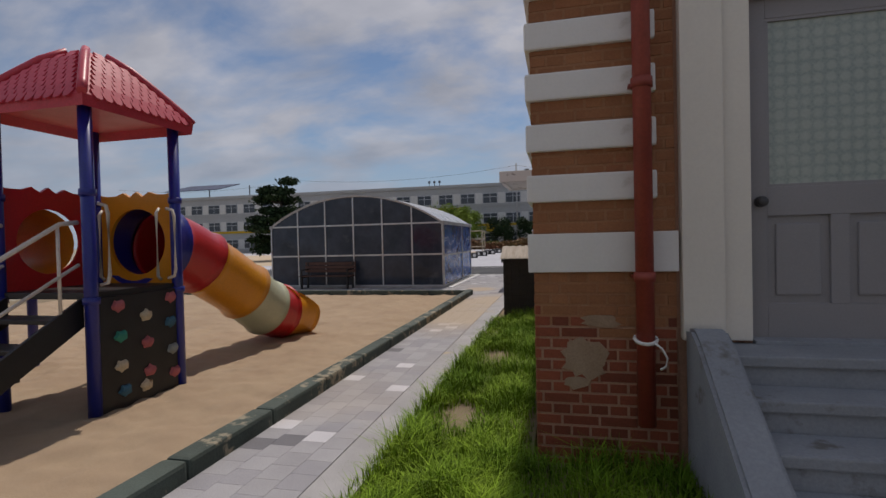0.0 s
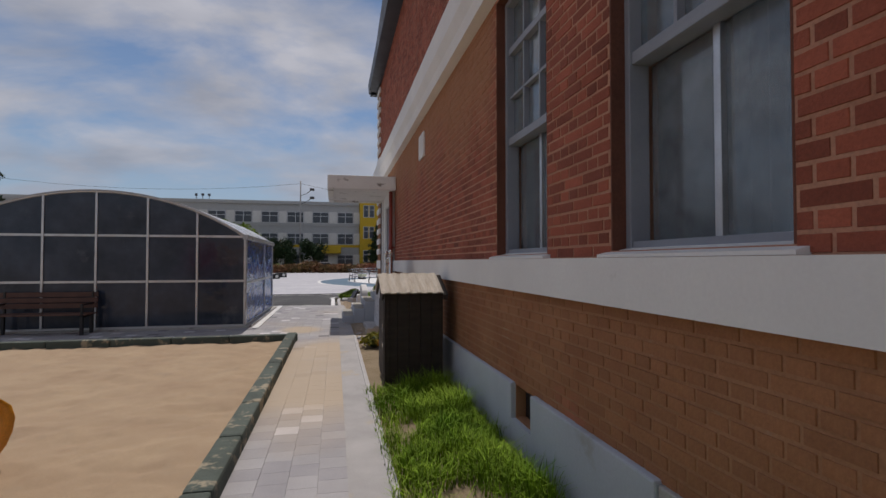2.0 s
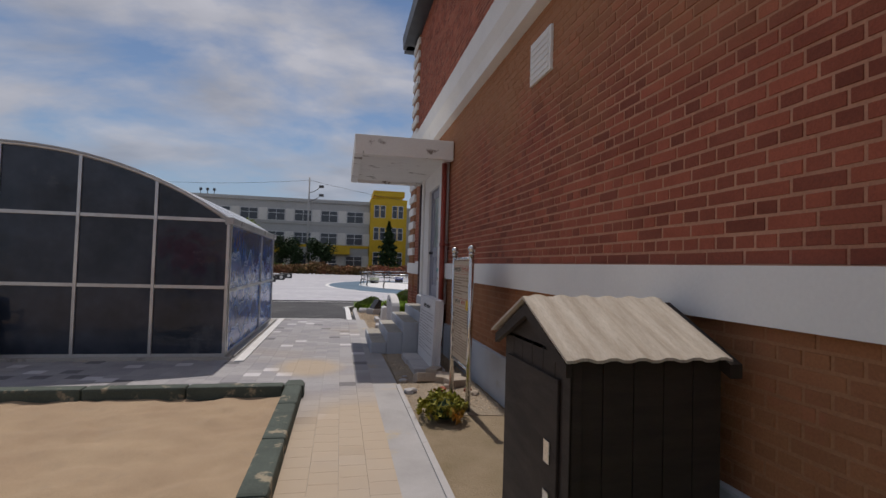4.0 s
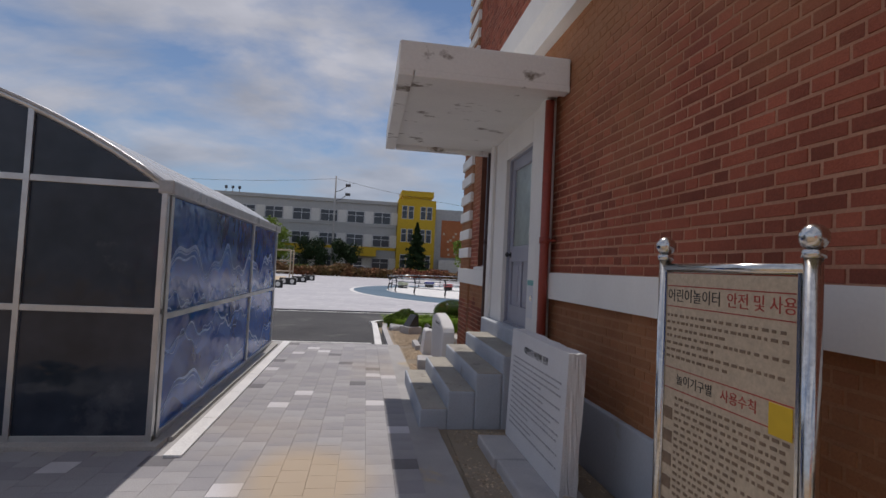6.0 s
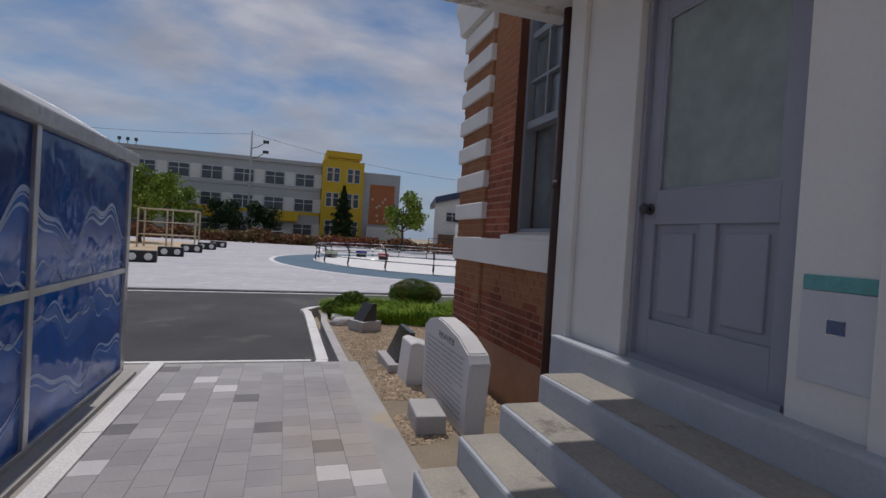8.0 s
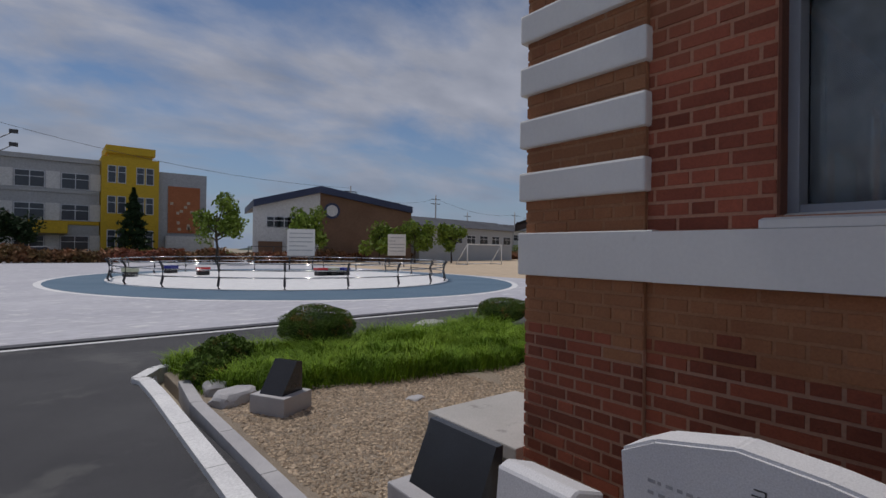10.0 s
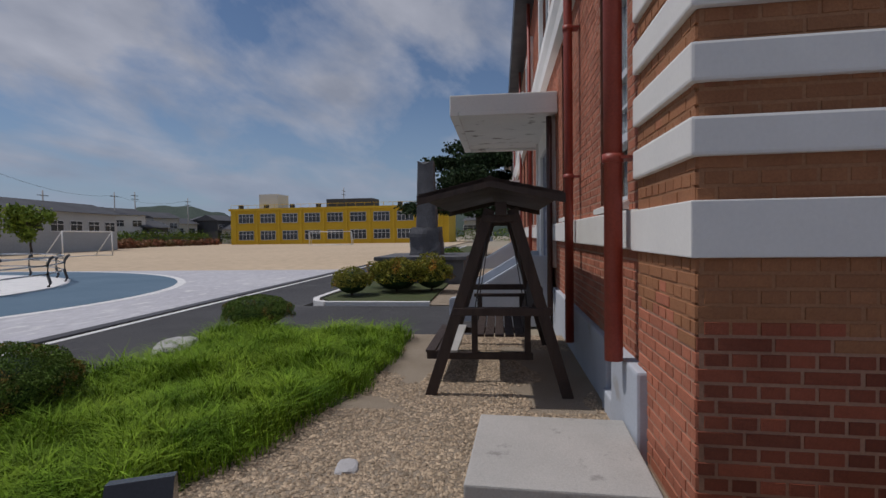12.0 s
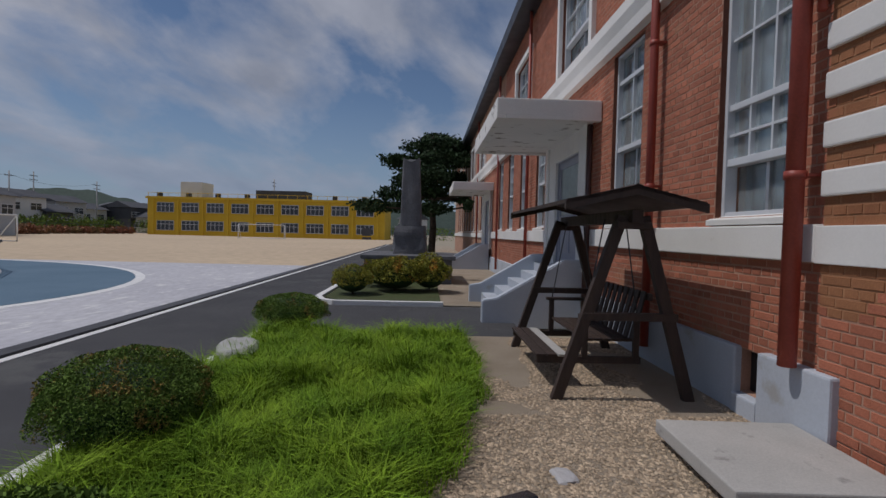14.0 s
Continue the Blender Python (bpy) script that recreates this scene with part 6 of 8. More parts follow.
def rough_stone(name, m, sx, sy, sz, material, label, category, seed, sub=3, amount=0.16, flat=True):
    rng = random.Random(seed)
    bm = bmesh.new()
    bmesh.ops.create_icosphere(bm, subdivisions=sub, radius=1.0)
    for v in bm.verts:
        n = v.co.normalized()
        k = 1 + amount * noise.noise(n * 1.7 + Vector((seed, 0, 0))) + amount * 0.5 * noise.noise(n * 4 + Vector((0, seed, 0)))
        c = Vector((max(-0.8, min(0.8, n.x)), max(-0.8, min(0.8, n.y)), max(-0.75, min(0.75, n.z)))) * 1.2 * k
        v.co = Vector((c.x * sx, c.y * sy, c.z * sz + sz * 0.8))
    return solid(name, bm, material, m, label, category)


def memorials():
    # white memorial stone with a curved top
    s = thing("memorial_stone", pose(-0.62, 15.72, -0.03, 0, 0, -90), "white engraved memorial stone with curved top", "memorial stone")
    out = [(-0.60, 0.0), (0.60, 0.0), (0.62, 0.30), (0.66, 0.62), (0.60, 0.70), (0.35, 0.79), (0.05, 0.84), (-0.2, 0.86), (-0.34, 0.83), (-0.48, 0.80), (-0.62, 0.72), (-0.60, 0.45)]
    bm = prism([(a, b * 0.93) for a, b in out], 0.0, 0.17, "y")
    bmesh.ops.bevel(bm, geom=bm.edges[:], offset=0.012, segments=2, affect="EDGES")
    part("slab", bm, M_WSTONE, s)
    lettering("국 민 교 육 헌 장", 0.062, pose(0.06, -0.002, 0.66), M_INK, s)
    bm = bmesh.new()
    text_bars(bm, -0.50, 0.52, 0.59, 12, 0.043, 0.013, -0.001, random.Random(2), (0.012, 0.03))
    part("engraving", bm, M_ENGRAVE, s, "small engraved lines", "stuff")
    solid("stone_block", box(-0.22, 0.22, -0.12, 0.12, -0.02, 0.14, 0.02), M_GRANITE, pose(-0.82, 15.45, -0.02, 0, 0, 85), "low pale granite block on gravel", "stone block")
    # black plaque on grey base
    p = thing("black_plaque", pose(-0.60, 17.35, -0.06, 0, 0, -90), "slanted black stone plaque on a granite base", "plaque")
    part("base", box(-0.36, 0.36, -0.22, 0.16, 0.0, 0.12, 0.012), M_GRANITE, p)
    bm = prism([(-0.12, 0.12), (0.06, 0.12), (0.08, 0.46), (0.03, 0.46)], -0.28, 0.28, "x")
    part("plate", bm, M_BLACKSTONE, p)
    # small inscribed stone
    q = thing("inscribed_stone", pose(-0.60, 16.72, -0.05, 0, 0, -90), "small pale inscribed stone block", "memorial stone")
    bm = prism([(-0.14, 0.0), (0.14, 0.0), (0.14, 0.40), (-0.04, 0.46), (-0.10, 0.44)], -0.21, 0.21, "x")
    bmesh.ops.bevel(bm, geom=bm.edges[:], offset=0.01, segments=1, affect="EDGES")
    part("block", bm, M_WSTONE, q)
    bm = bmesh.new()
    text_bars(bm, -0.17, 0.17, 0.36, 5, 0.055, 0.016, -0.001, random.Random(6), (0.015, 0.04))
    bm.transform(Matrix.Translation((0, -0.135, 0)) @ Matrix.Rotation(-0.09, 4, "X"))
    part("engraving", bm, M_ENGRAVE, q, "small engraved lines", "stuff")
    # wedge on its base
    w = thing("wedge_plaque", pose(-0.66, 19.80, BED_Z, 0, 0, -62), "black wedge-shaped plaque on a granite cube", "plaque")
    part("base", box(-0.20, 0.20, -0.19, 0.19, -0.02, 0.17, 0.012), M_GRANITE, w)
    part("plate", prism([(-0.14, 0.17), (0.14, 0.17), (0.13, 0.44), (0.06, 0.45)], -0.13, 0.13, "x"), M_BLACKSTONE, w)
    rough_stone("rock", pose(-0.93, 20.3, BED_Z - 0.05, 0, 0, 30), 0.22, 0.14, 0.10, M_GRANITE, "pale broken rock at the bed's edge", "rock", 4)
    rough_stone("rock", pose(-1.0, 20.75, BED_Z - 0.05, 0, 0, 80), 0.16, 0.12, 0.09, M_GRANITE, "pale broken rock at the bed's edge", "rock", 6)
    rough_stone("rock", pose(3.05, 22.45, BED_Z - 0.04, 0, 0, 20), 0.42, 0.22, 0.15, M_GRANITE, "flat pale rock beside the kerb", "rock", 8)
    rough_stone("rock", pose(0.55, 19.35, BED_Z - 0.02, 0, 0, 15), 0.10, 0.07, 0.025, M_GRANITE, "flat grey stone lying on gravel", "rock", 9)
    # concrete slab on gravel
    sl = thing("concrete_slab", ID, "weathered flat concrete slab on gravel", "slab")
    part("slab", box(0.10, 1.14, 17.56, 18.55, -0.02, 0.078, 0.012), M_SLAB, sl)
    part("support", boxes([(0.2, 0.5, 17.7, 18.4, -0.12, -0.02), (0.8, 1.05, 17.7, 18.4, -0.12, -0.02)]), M_SLAB, sl)
    # label plate by the side door
    n = thing("notice_plate", MW, "white notice plate with teal header beside the door", "notice")
    part("plate", box(12.78, 13.06, 0.02, 0.030, 1.01, 1.36, 0.003), M_FRAME, n)
    part("header", box(12.78, 13.06, 0.02, 0.030, 1.362, 1.42, 0.003), M_TEAL, n)
    part("pictogram", boxes([(12.89, 12.96, 0.028, 0.034, 1.20, 1.26)], 0.004), M_STEEL, n)
    # ribbon tied to the back downpipe
    pts = [(0.72 + 0.065 * math.cos(a), -0.09 + 0.065 * math.sin(a), 0.84 + 0.02 * math.sin(a)) for a in [k * 0.5236 for k in range(13)]]
    bm = bm_path(bmesh.new(), pts, 0.012, 6)
    bm_path(bm, [(0.76, -0.155, 0.83), (0.80, -0.17, 0.80), (0.83, -0.165, 0.74), (0.82, -0.17, 0.69), (0.79, -0.17, 0.67)], 0.007, 6)
    solid("white_ribbon", bm, M_WHITE, ID, "white cloth strip tied round the downpipe", "ribbon")


memorials()
rng_r = random.Random(44)
for k in range(14):
    w = rng_r.uniform(0.03, 0.085)
    rough_stone("rubble", pose(rng_r.uniform(-0.95, -0.15), rng_r.uniform(9.7, 10.75), -0.025, 0, 0, rng_r.uniform(0, 180)), w, w * 0.7, w * 0.5, (M_RUBBLE, M_GRANITE, M_RUBBLE, M_BRICK)[k % 4],
                "broken stone piece on sandy soil by the wall", "rubble", 60 + k, 2, 0.3)


def swing_bench():
    s = thing("swing_bench", MN @ pose(0, 0, -0.10), "dark-stained wooden swing bench with a gabled roof", "garden swing")
    vc, rc = 0.86, 0.95

    def beam(a, b, w, h, name="leg"):
        a, b = Vector(a), Vector(b)
        d = b - a
        q = d.to_track_quat("Z", "X").to_matrix().to_4x4()
        bm = box(-w / 2, w / 2, -h / 2, h / 2, 0, d.length, 0.006)
        bm.transform(Matrix.Translation(a) @ q)
        return part(name, bm, M_WOOD, s)
    for u in (2.12, 4.25):
        beam((u, vc + 0.66, 0.0), (u, vc + 0.10, 1.70), 0.10, 0.075)
        beam((u, vc - 0.58, 0.0), (u, vc - 0.10, 1.70), 0.10, 0.075)
        beam((u, vc - 0.44, 0.78), (u, vc + 0.44, 0.78), 0.07, 0.09, "crossbar")
        beam((u, vc - 0.16, 1.62), (u, vc + 0.16, 1.62), 0.07, 0.12, "crossbar")
    beam((2.0, vc, 1.70), (4.4, vc, 1.70), 0.12, 0.10, "top_beam")
    # roof boards on both slopes
    ru0, ru1, hw, ze, zr = 1.80, 4.55, 0.60, 1.79, 1.925
    for sg in (-1, 1):
        for k in range(7):
            f0, f1 = k / 7, (k + 1) / 7
            va, vb = rc + sg * hw * (1 - f0), rc + sg * hw * (1 - f1)
            za, zb = ze + (zr - ze) * f0, ze + (zr - ze) * f1
            lo, hi = min(va, vb), max(va, vb)
            bm = prism([(va, za), (vb, zb), (vb, zb + 0.03), (va, za + 0.035)], ru0, ru1, "x")
            part("roof_board", bm, M_WOOD_R, s)
    for u in (ru0, ru1 - 0.03):
        part("barge_board", prism([(rc - hw - 0.02, ze - 0.06), (rc, zr - 0.05), (rc + hw + 0.02, ze - 0.06), (rc + hw + 0.02, ze + 0.02), (rc, zr + 0.03), (rc - hw - 0.02, ze + 0.02)], u, u + 0.03, "x"), M_WOOD, s)
    part("ridge_cap", prism([(rc - 0.06, zr + 0.015), (rc, zr + 0.045), (rc + 0.06, zr + 0.015), (rc, zr + 0.03)], ru0, ru1, "x"), M_WOOD, s)
    # hanging seat
    for k in range(5):
        part("seat_slat", box(2.55, 3.85, vc - 0.22 + 0.10 * k, vc - 0.13 + 0.10 * k, 0.46, 0.485, 0.005), M_WOOD, s)
    for k in range(9):
        bm = box(0, 0.09, 0, 0.02, 0, 0.52, 0.004)
        bm.transform(pose(2.57 + 0.147 * k, vc - 0.24, 0.46, 14, 0, 0))
        part("back_slat", bm, M_WOOD, s)
    part("back_rail", box(2.52, 3.88, vc - 0.40, vc - 0.36, 0.88, 0.95, 0.006), M_WOOD, s)
    for u in (2.52, 3.86):
        part("armrest", box(u - 0.03, u + 0.05, vc - 0.34, vc + 0.34, 0.70, 0.735, 0.006), M_WOOD, s)
        part("arm_post", box(u, u + 0.04, vc + 0.24, vc + 0.30, 0.28, 0.70, 0.005), M_WOOD, s)
        part("arm_post", box(u, u + 0.04, vc - 0.28, vc - 0.22, 0.28, 0.70, 0.005), M_WOOD, s)
        part("runner", box(u, u + 0.04, vc - 0.30, vc + 0.75, 0.24, 0.31, 0.006), M_WOOD, s)
        for dv in (-0.26, 0.27):
            part("chain", bm_path(bmesh.new(), [(u + 0.02, vc + dv, 0.70), (u + 0.02, vc + dv * 0.4, 1.68)], 0.007, 6), M_WIRE, s)
    for k in range(3):
        part("foot_board", box(2.5, 3.92, vc + 0.44 + 0.11 * k, vc + 0.54 + 0.11 * k, 0.31, 0.335, 0.005), M_WOOD if k else M_SLAB, s)
    return s


swing_bench()

# ---- grass, pebbles, shrubs, trees ----
def blades(name, spots, hmin, hmax, width, material, label, seed, lean=0.5, z=0.0, gap=0.0):
    """Bent grass blades as one sheet of geometry. spots: list of (x, y, height factor)."""
    rng = np.random.default_rng(seed)
    n = len(spots)
    P = np.array(spots)
    a = rng.uniform(0, 2 * np.pi, n)
    h = rng.uniform(hmin, hmax, n) * P[:, 2]
    d = np.stack([np.cos(a), np.sin(a)], 1)
    side = np.stack([-d[:, 1], d[:, 0]], 1)
    l1, l2 = h * lean * rng.uniform(0.1, 0.5, n), h * lean * rng.uniform(0.5, 1.6, n)
    w = width * rng.uniform(0.6, 1.3, n)
    V = np.zeros((n, 5, 3))
    for k, (off, zz, ww) in enumerate(((0, 0, -1), (0, 0, 1), (l1, 0.6, -0.8), (l1, 0.6, 0.8), (l2, 1.0, 0))):
        off = np.broadcast_to(off, (n,))
        V[:, k, 0] = P[:, 0] + d[:, 0] * off + side[:, 0] * w * ww
        V[:, k, 1] = P[:, 1] + d[:, 1] * off + side[:, 1] * w * ww
        V[:, k, 2] = z + h * zz - (0.01 if zz == 0 else 0)
    V[:, 4, 2] -= h * 0.15 * (l2 / np.maximum(h, 1e-6) > 0.5)
    base = np.arange(n)[:, None] * 5
    quads = (base + np.array([0, 1, 3, 2])).tolist()
    tris = (base + np.array([2, 3, 4])).tolist()
    me = soup(name, V.reshape(-1, 3).tolist(), quads + tris, material)
    return solid(name, me, None, ID, label, "grass", kind="stuff")


def scatter(n, inside, x0, x1, y0, y1, seed, density=None):
    rng = np.random.default_rng(seed)
    out = []
    while len(out) < n:
        x, y = rng.uniform(x0, x1), rng.uniform(y0, y1)
        f = inside(x, y)
        if f > 0 and rng.random() < min(1, f + 0.15):
            clump = noise.noise((x * 3.1, y * 3.1, 4.0)) + 0.5 * noise.noise((x * 8, y * 8, 1.0))
            out.append((x, y, (0.45 + 0.55 * min(1, f)) * (0.85 + 0.75 * clump)))
    return out


def strip_density(x, y):
    edge = min((x + 1.05 + 0.07 * noise.noise((0, y * 3.0, 0))) / 0.12, (-0.02 - x) / 0.1, 1.0)
    bare = noise.noise((x * 1.6, y * 0.9, 2.0))
    mid = 1.0 - 1.5 * max(0, 0.33 - abs(x + 0.62 - 0.1 * noise.noise((0, y, 0)))) * (1 if 0.3 < y < 4.6 else 0.3)
    far = 1.0 if y < 5.85 else 0.0
    return max(0.0, min(edge, 1.0)) * max(0.0, mid - 0.62 * (bare < -0.14)) * far


blades("grass_strip", scatter(25000, strip_density, -1.1, 0.0, -1.2, 5.95, 1), 0.11, 0.28, 0.0036, M_GRASS, "rough green grass strip by the wall", 11, 0.7, -0.02)
blades("grass_back", scatter(12000, lambda x, y: 1.0, -0.9, 1.0, -2.2, -0.02, 2), 0.08, 0.24, 0.004, M_GRASS, "shaded rough grass before the back wall", 12, 0.7, -0.02)


def lawn_density(x, y):
    p = MN.inverted() @ Vector((x, y, 0))
    u, v = p.x, p.y
    inner = 2.45 + 0.15 * noise.noise((u * 1.3, 0, 0)) - (0.35 if u > 1.2 else 0) * min(1, (u - 1.2) / 1.0) + (0.5 * max(0, 0.6 - u) if u < 0.6 else 0)
    outer = 5.0
    e = min((v - inner) / 0.25, (outer - v) / 0.12, (u + 1.0) / 0.2, (4.75 - u) / 0.15)
    return max(0.0, min(1.0, e)) * (0.8 + 0.4 * noise.noise((x * 0.9, y * 0.9, 1)))


blades("lawn", scatter(62000, lawn_density, -1.3, 5.0, 19.2, 23.2, 3), 0.16, 0.36, 0.0042, M_GRASS, "tall bright green uncut grass", 13, 0.9, BED_Z)
# darkened sheet that gives the shade at the foot of the blades
sheet("lawn_soil", [nx(-0.9, 3.0), nx(1.2, 2.5), nx(2.2, 2.15), nx(4.7, 2.15), nx(4.7, 4.95), nx(-0.6, 4.95)], -0.3, BED_Z + 0.006, M_GRASSBED, "soil under the tall grass, darkened for the shade between blades", "ground")


def pebbles(name, n, inside, x0, x1, y0, y1, z, seed):
    rng = np.random.default_rng(seed)
    vs, fs = [], []
    ico = [(1, 0, 0), (-1, 0, 0), (0, 1, 0), (0, -1, 0), (0, 0, 1), (0, 0, -1)]
    tri = [(0, 2, 4), (2, 1, 4), (1, 3, 4), (3, 0, 4), (2, 0, 5), (1, 2, 5), (3, 1, 5), (0, 3, 5)]
    made = 0
    while made < n:
        x, y = rng.uniform(x0, x1), rng.uniform(y0, y1)
        if not inside(x, y):
            continue
        s = rng.uniform(0.006, 0.019)
        a = rng.uniform(0, 6.28)
        sx, sy, sz = s * rng.uniform(0.8, 1.6), s * rng.uniform(0.7, 1.1), s * rng.uniform(0.35, 0.7)
        o = len(vs)
        for p in ico:
            q = (p[0] * sx * rng.uniform(0.8, 1.2), p[1] * sy * rng.uniform(0.8, 1.2), p[2] * sz)
            vs.append((x + q[0] * math.cos(a) - q[1] * math.sin(a), y + q[0] * math.sin(a) + q[1] * math.cos(a), z + sz * 0.4 + q[2]))
        fs += [tuple(i + o for i in t) for t in tri]
        made += 1
    return solid(name, soup(name, vs, fs, M_PEBBLE), None, ID, "loose tan and grey pebbles", "gravel", kind="stuff")


def bed_inside(x, y):
    p = MN.inverted() @ Vector((x, y, 0))
    return -1.05 < p.x < 4.85 and 0.03 < p.y < 3.1 and noise.noise((x * 1.2, y * 1.2, 5)) > (-0.75 if p.x < 1.7 else -0.1)


pebbles("gravel", 36000, bed_inside, -1.1, 4.9, 17.5, 20.9, BED_Z, 21)
pebbles("gravel", 3500, lambda x, y: noise.noise((x * 2.5, y * 2.5, 3)) > -0.25, -1.0, -0.03, 9.1, 12.4, -0.02, 23)
pebbles("gravel", 6000, lambda x, y: noise.noise((x * 1.5, y * 1.5, 9)) > -0.1, -1.04, 0.0, 14.85, 17.4, -0.03, 22)


def leaf_mesh(name, centres, size, material, seed, flat=0.0):
    """Small folded leaves at the given points, turned at random."""
    rng = np.random.default_rng(seed)
    C = np.array(centres)
    n = len(C)
    a = rng.normal(size=(n, 3))
    a /= np.linalg.norm(a, axis=1)[:, None]
    b = rng.normal(size=(n, 3))
    b[:, 2] *= 1 - flat
    b -= a * (a * b).sum(1)[:, None]
    b /= np.linalg.norm(b, axis=1)[:, None]
    s = size * rng.uniform(0.6, 1.4, n)[:, None]
    V = np.stack([C - a * s, C + b * s * 0.45, C + a * s, C - b * s * 0.45], 1)
    F = (np.arange(n)[:, None] * 4 + np.arange(4)).tolist()
    return soup(name, V.reshape(-1, 3).tolist(), F, material)


def shell(rng, n, rx, ry, rz, rough, inner=0.75):
    pts = []
    for _ in range(n):
        v = Vector((rng.gauss(0, 1), rng.gauss(0, 1), rng.gauss(0, 1))).normalized()
        if v.z < -0.35:
            v.z = -v.z * 0.6
        k = (1 + rough * noise.noise(v * 2.3 + Vector((rx * 9, ry * 7, 0)))) * (inner + (1 - inner) * rng.random() ** 0.4)
        pts.append((v.x * rx * k, v.y * ry * k, max(0.02, rz * 0.55 + v.z * rz * 0.55 * k)))
    return pts


def shrub(x, y, z, rx, ry, h, material, label, seed, n=7000, leaf=0.022, rough=0.15):
    s = thing("shrub", pose(x, y, z), label, "shrub", "clipped shrubs")
    rng = random.Random(seed)
    part("foliage", leaf_mesh("foliage", shell(rng, n, rx, ry, h, rough, 0.72), leaf, material, seed), None, s)
    # dark core that stands for the shade inside the foliage
    bm = bmesh.new()
    bmesh.ops.create_icosphere(bm, subdivisions=3, radius=1.0)
    for v in bm.verts:
        v.co = Vector((v.co.x * rx * 0.74, v.co.y * ry * 0.74, max(0.0, h * 0.5 + v.co.z * h * 0.42)))
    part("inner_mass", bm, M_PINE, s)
    part("stem", tube((0, 0, -0.03), (0, 0, h * 0.5), 0.03, 0.02, 8), M_BARK, s)
    return s


DKG = "dark green clipped round shrub in the grass"
shrub(0.80, 22.25, BED_Z, 0.58, 0.52, 0.60, M_SHRUB, DKG, 31, 34000, 0.010)
shrub(4.95, 22.45, BED_Z, 0.60, 0.55, 0.50, M_SHRUB, "clipped shrub with bronze tips at the kerb", 32, 22000, 0.011)
shrub(-0.62, 21.75, BED_Z, 0.32, 0.30, 0.36, M_SHRUB, "loose low shrub at the bed's tip", 33, 6000, 0.018, 0.4)
shrub(-0.98, 21.2, BED_Z, 0.22, 0.26, 0.26, M_SHRUB, "loose low shrub at the bed's tip", 37, 2500, 0.026, 0.4)
shrub(9.1, 22.35, -0.05, 0.50, 0.50, 0.62, M_AZALEA, "round yellow-green shrub on the island", 34, 5000)
shrub(9.9, 21.45, -0.05, 0.60, 0.75, 0.78, M_AZALEA, "yellow-green shrub with orange tips", 35, 7000, 0.03, 0.4)
shrub(10.2, 20.6, -0.05, 0.55, 0.55, 0.82, M_AZALEA, "yellow-green shrub with orange tips", 36, 6000, 0.03, 0.4)
shrub(10.9, 21.9, -0.05, 0.55, 0.6, 0.6, M_SHRUB, "dark green shrub on the island", 38, 4000, 0.03, 0.4)
for k in range(5):
    shrub(*nx(16.5 + 2.4 * k, 3.4 + 0.4 * math.sin(k * 2.1)), -0.05, 0.7, 0.6, 0.6 + 0.1 * (k % 2), M_SHRUB, "dark shrub beside the front path", 50 + k, 2500, 0.05, 0.4)
shrub(-0.72, 8.9, -0.03, 0.22, 0.30, 0.22, M_AZALEA, "weed tuft on sandy soil by the wall", 61, 900, 0.03, 0.5)


def limb(bm, a, b, r0, r1, bend, rng, n=6):
    pts = []
    for k in range(n + 1):
        f = k / n
        p = Vector(a).lerp(Vector(b), f) + Vector((rng.uniform(-1, 1), rng.uniform(-1, 1), rng.uniform(-0.5, 0.5))) * bend * math.sin(f * 3.14)
        pts.append(p)
    for k in range(n):
        bm_tube(bm, pts[k], pts[k + 1], r0 + (r1 - r0) * k / n, r0 + (r1 - r0) * (k + 1) / n, 8, k in (0, n - 1))
    return pts


def pad_tree(x, y, z, h, spread, label, material, seed, pads=14, leaf=0.10, n=900, low=0.35):
    """A tree with a bent trunk, limbs and separate flat pads of leaves."""
    rng = random.Random(seed)
    t = thing("tree", pose(x, y, z), label, "tree")
    bm = bmesh.new()
    trunk = limb(bm, (0, 0, -0.1), (rng.uniform(-0.3, 0.3), rng.uniform(-0.3, 0.3), h * 0.92), h * 0.032, h * 0.008, h * 0.03, rng, 8)
    leaves = []
    for k in range(pads):
        f = low + (1 - low) * k / (pads - 1)
        c = trunk[min(8, int(f * 8))]
        a = rng.uniform(0, 6.28)
        r = spread * (1.05 - 0.75 * (f - low) / (1 - low)) * rng.uniform(0.55, 1.0)
        e = c + Vector((math.cos(a) * r, math.sin(a) * r, h * rng.uniform(0.0, 0.06)))
        limb(bm, c, e, h * 0.011, h * 0.004, h * 0.012, rng, 4)
        pr = spread * rng.uniform(0.24, 0.38)
        for _ in range(n):
            v = Vector((rng.gauss(0, 1), rng.gauss(0, 1), rng.gauss(0, 1))).normalized() * rng.random() ** 0.45
            q = 1 + 0.4 * noise.noise(v * 2 + Vector((k, seed, 0)))
            leaves.append((e.x + v.x * pr * q, e.y + v.y * pr * q, e.z + v.z * pr * 0.38 * q))
    part("trunk", bm, M_BARK, t)
    part("crown", leaf_mesh("crown", leaves, leaf, material, seed), None, t)
    return t


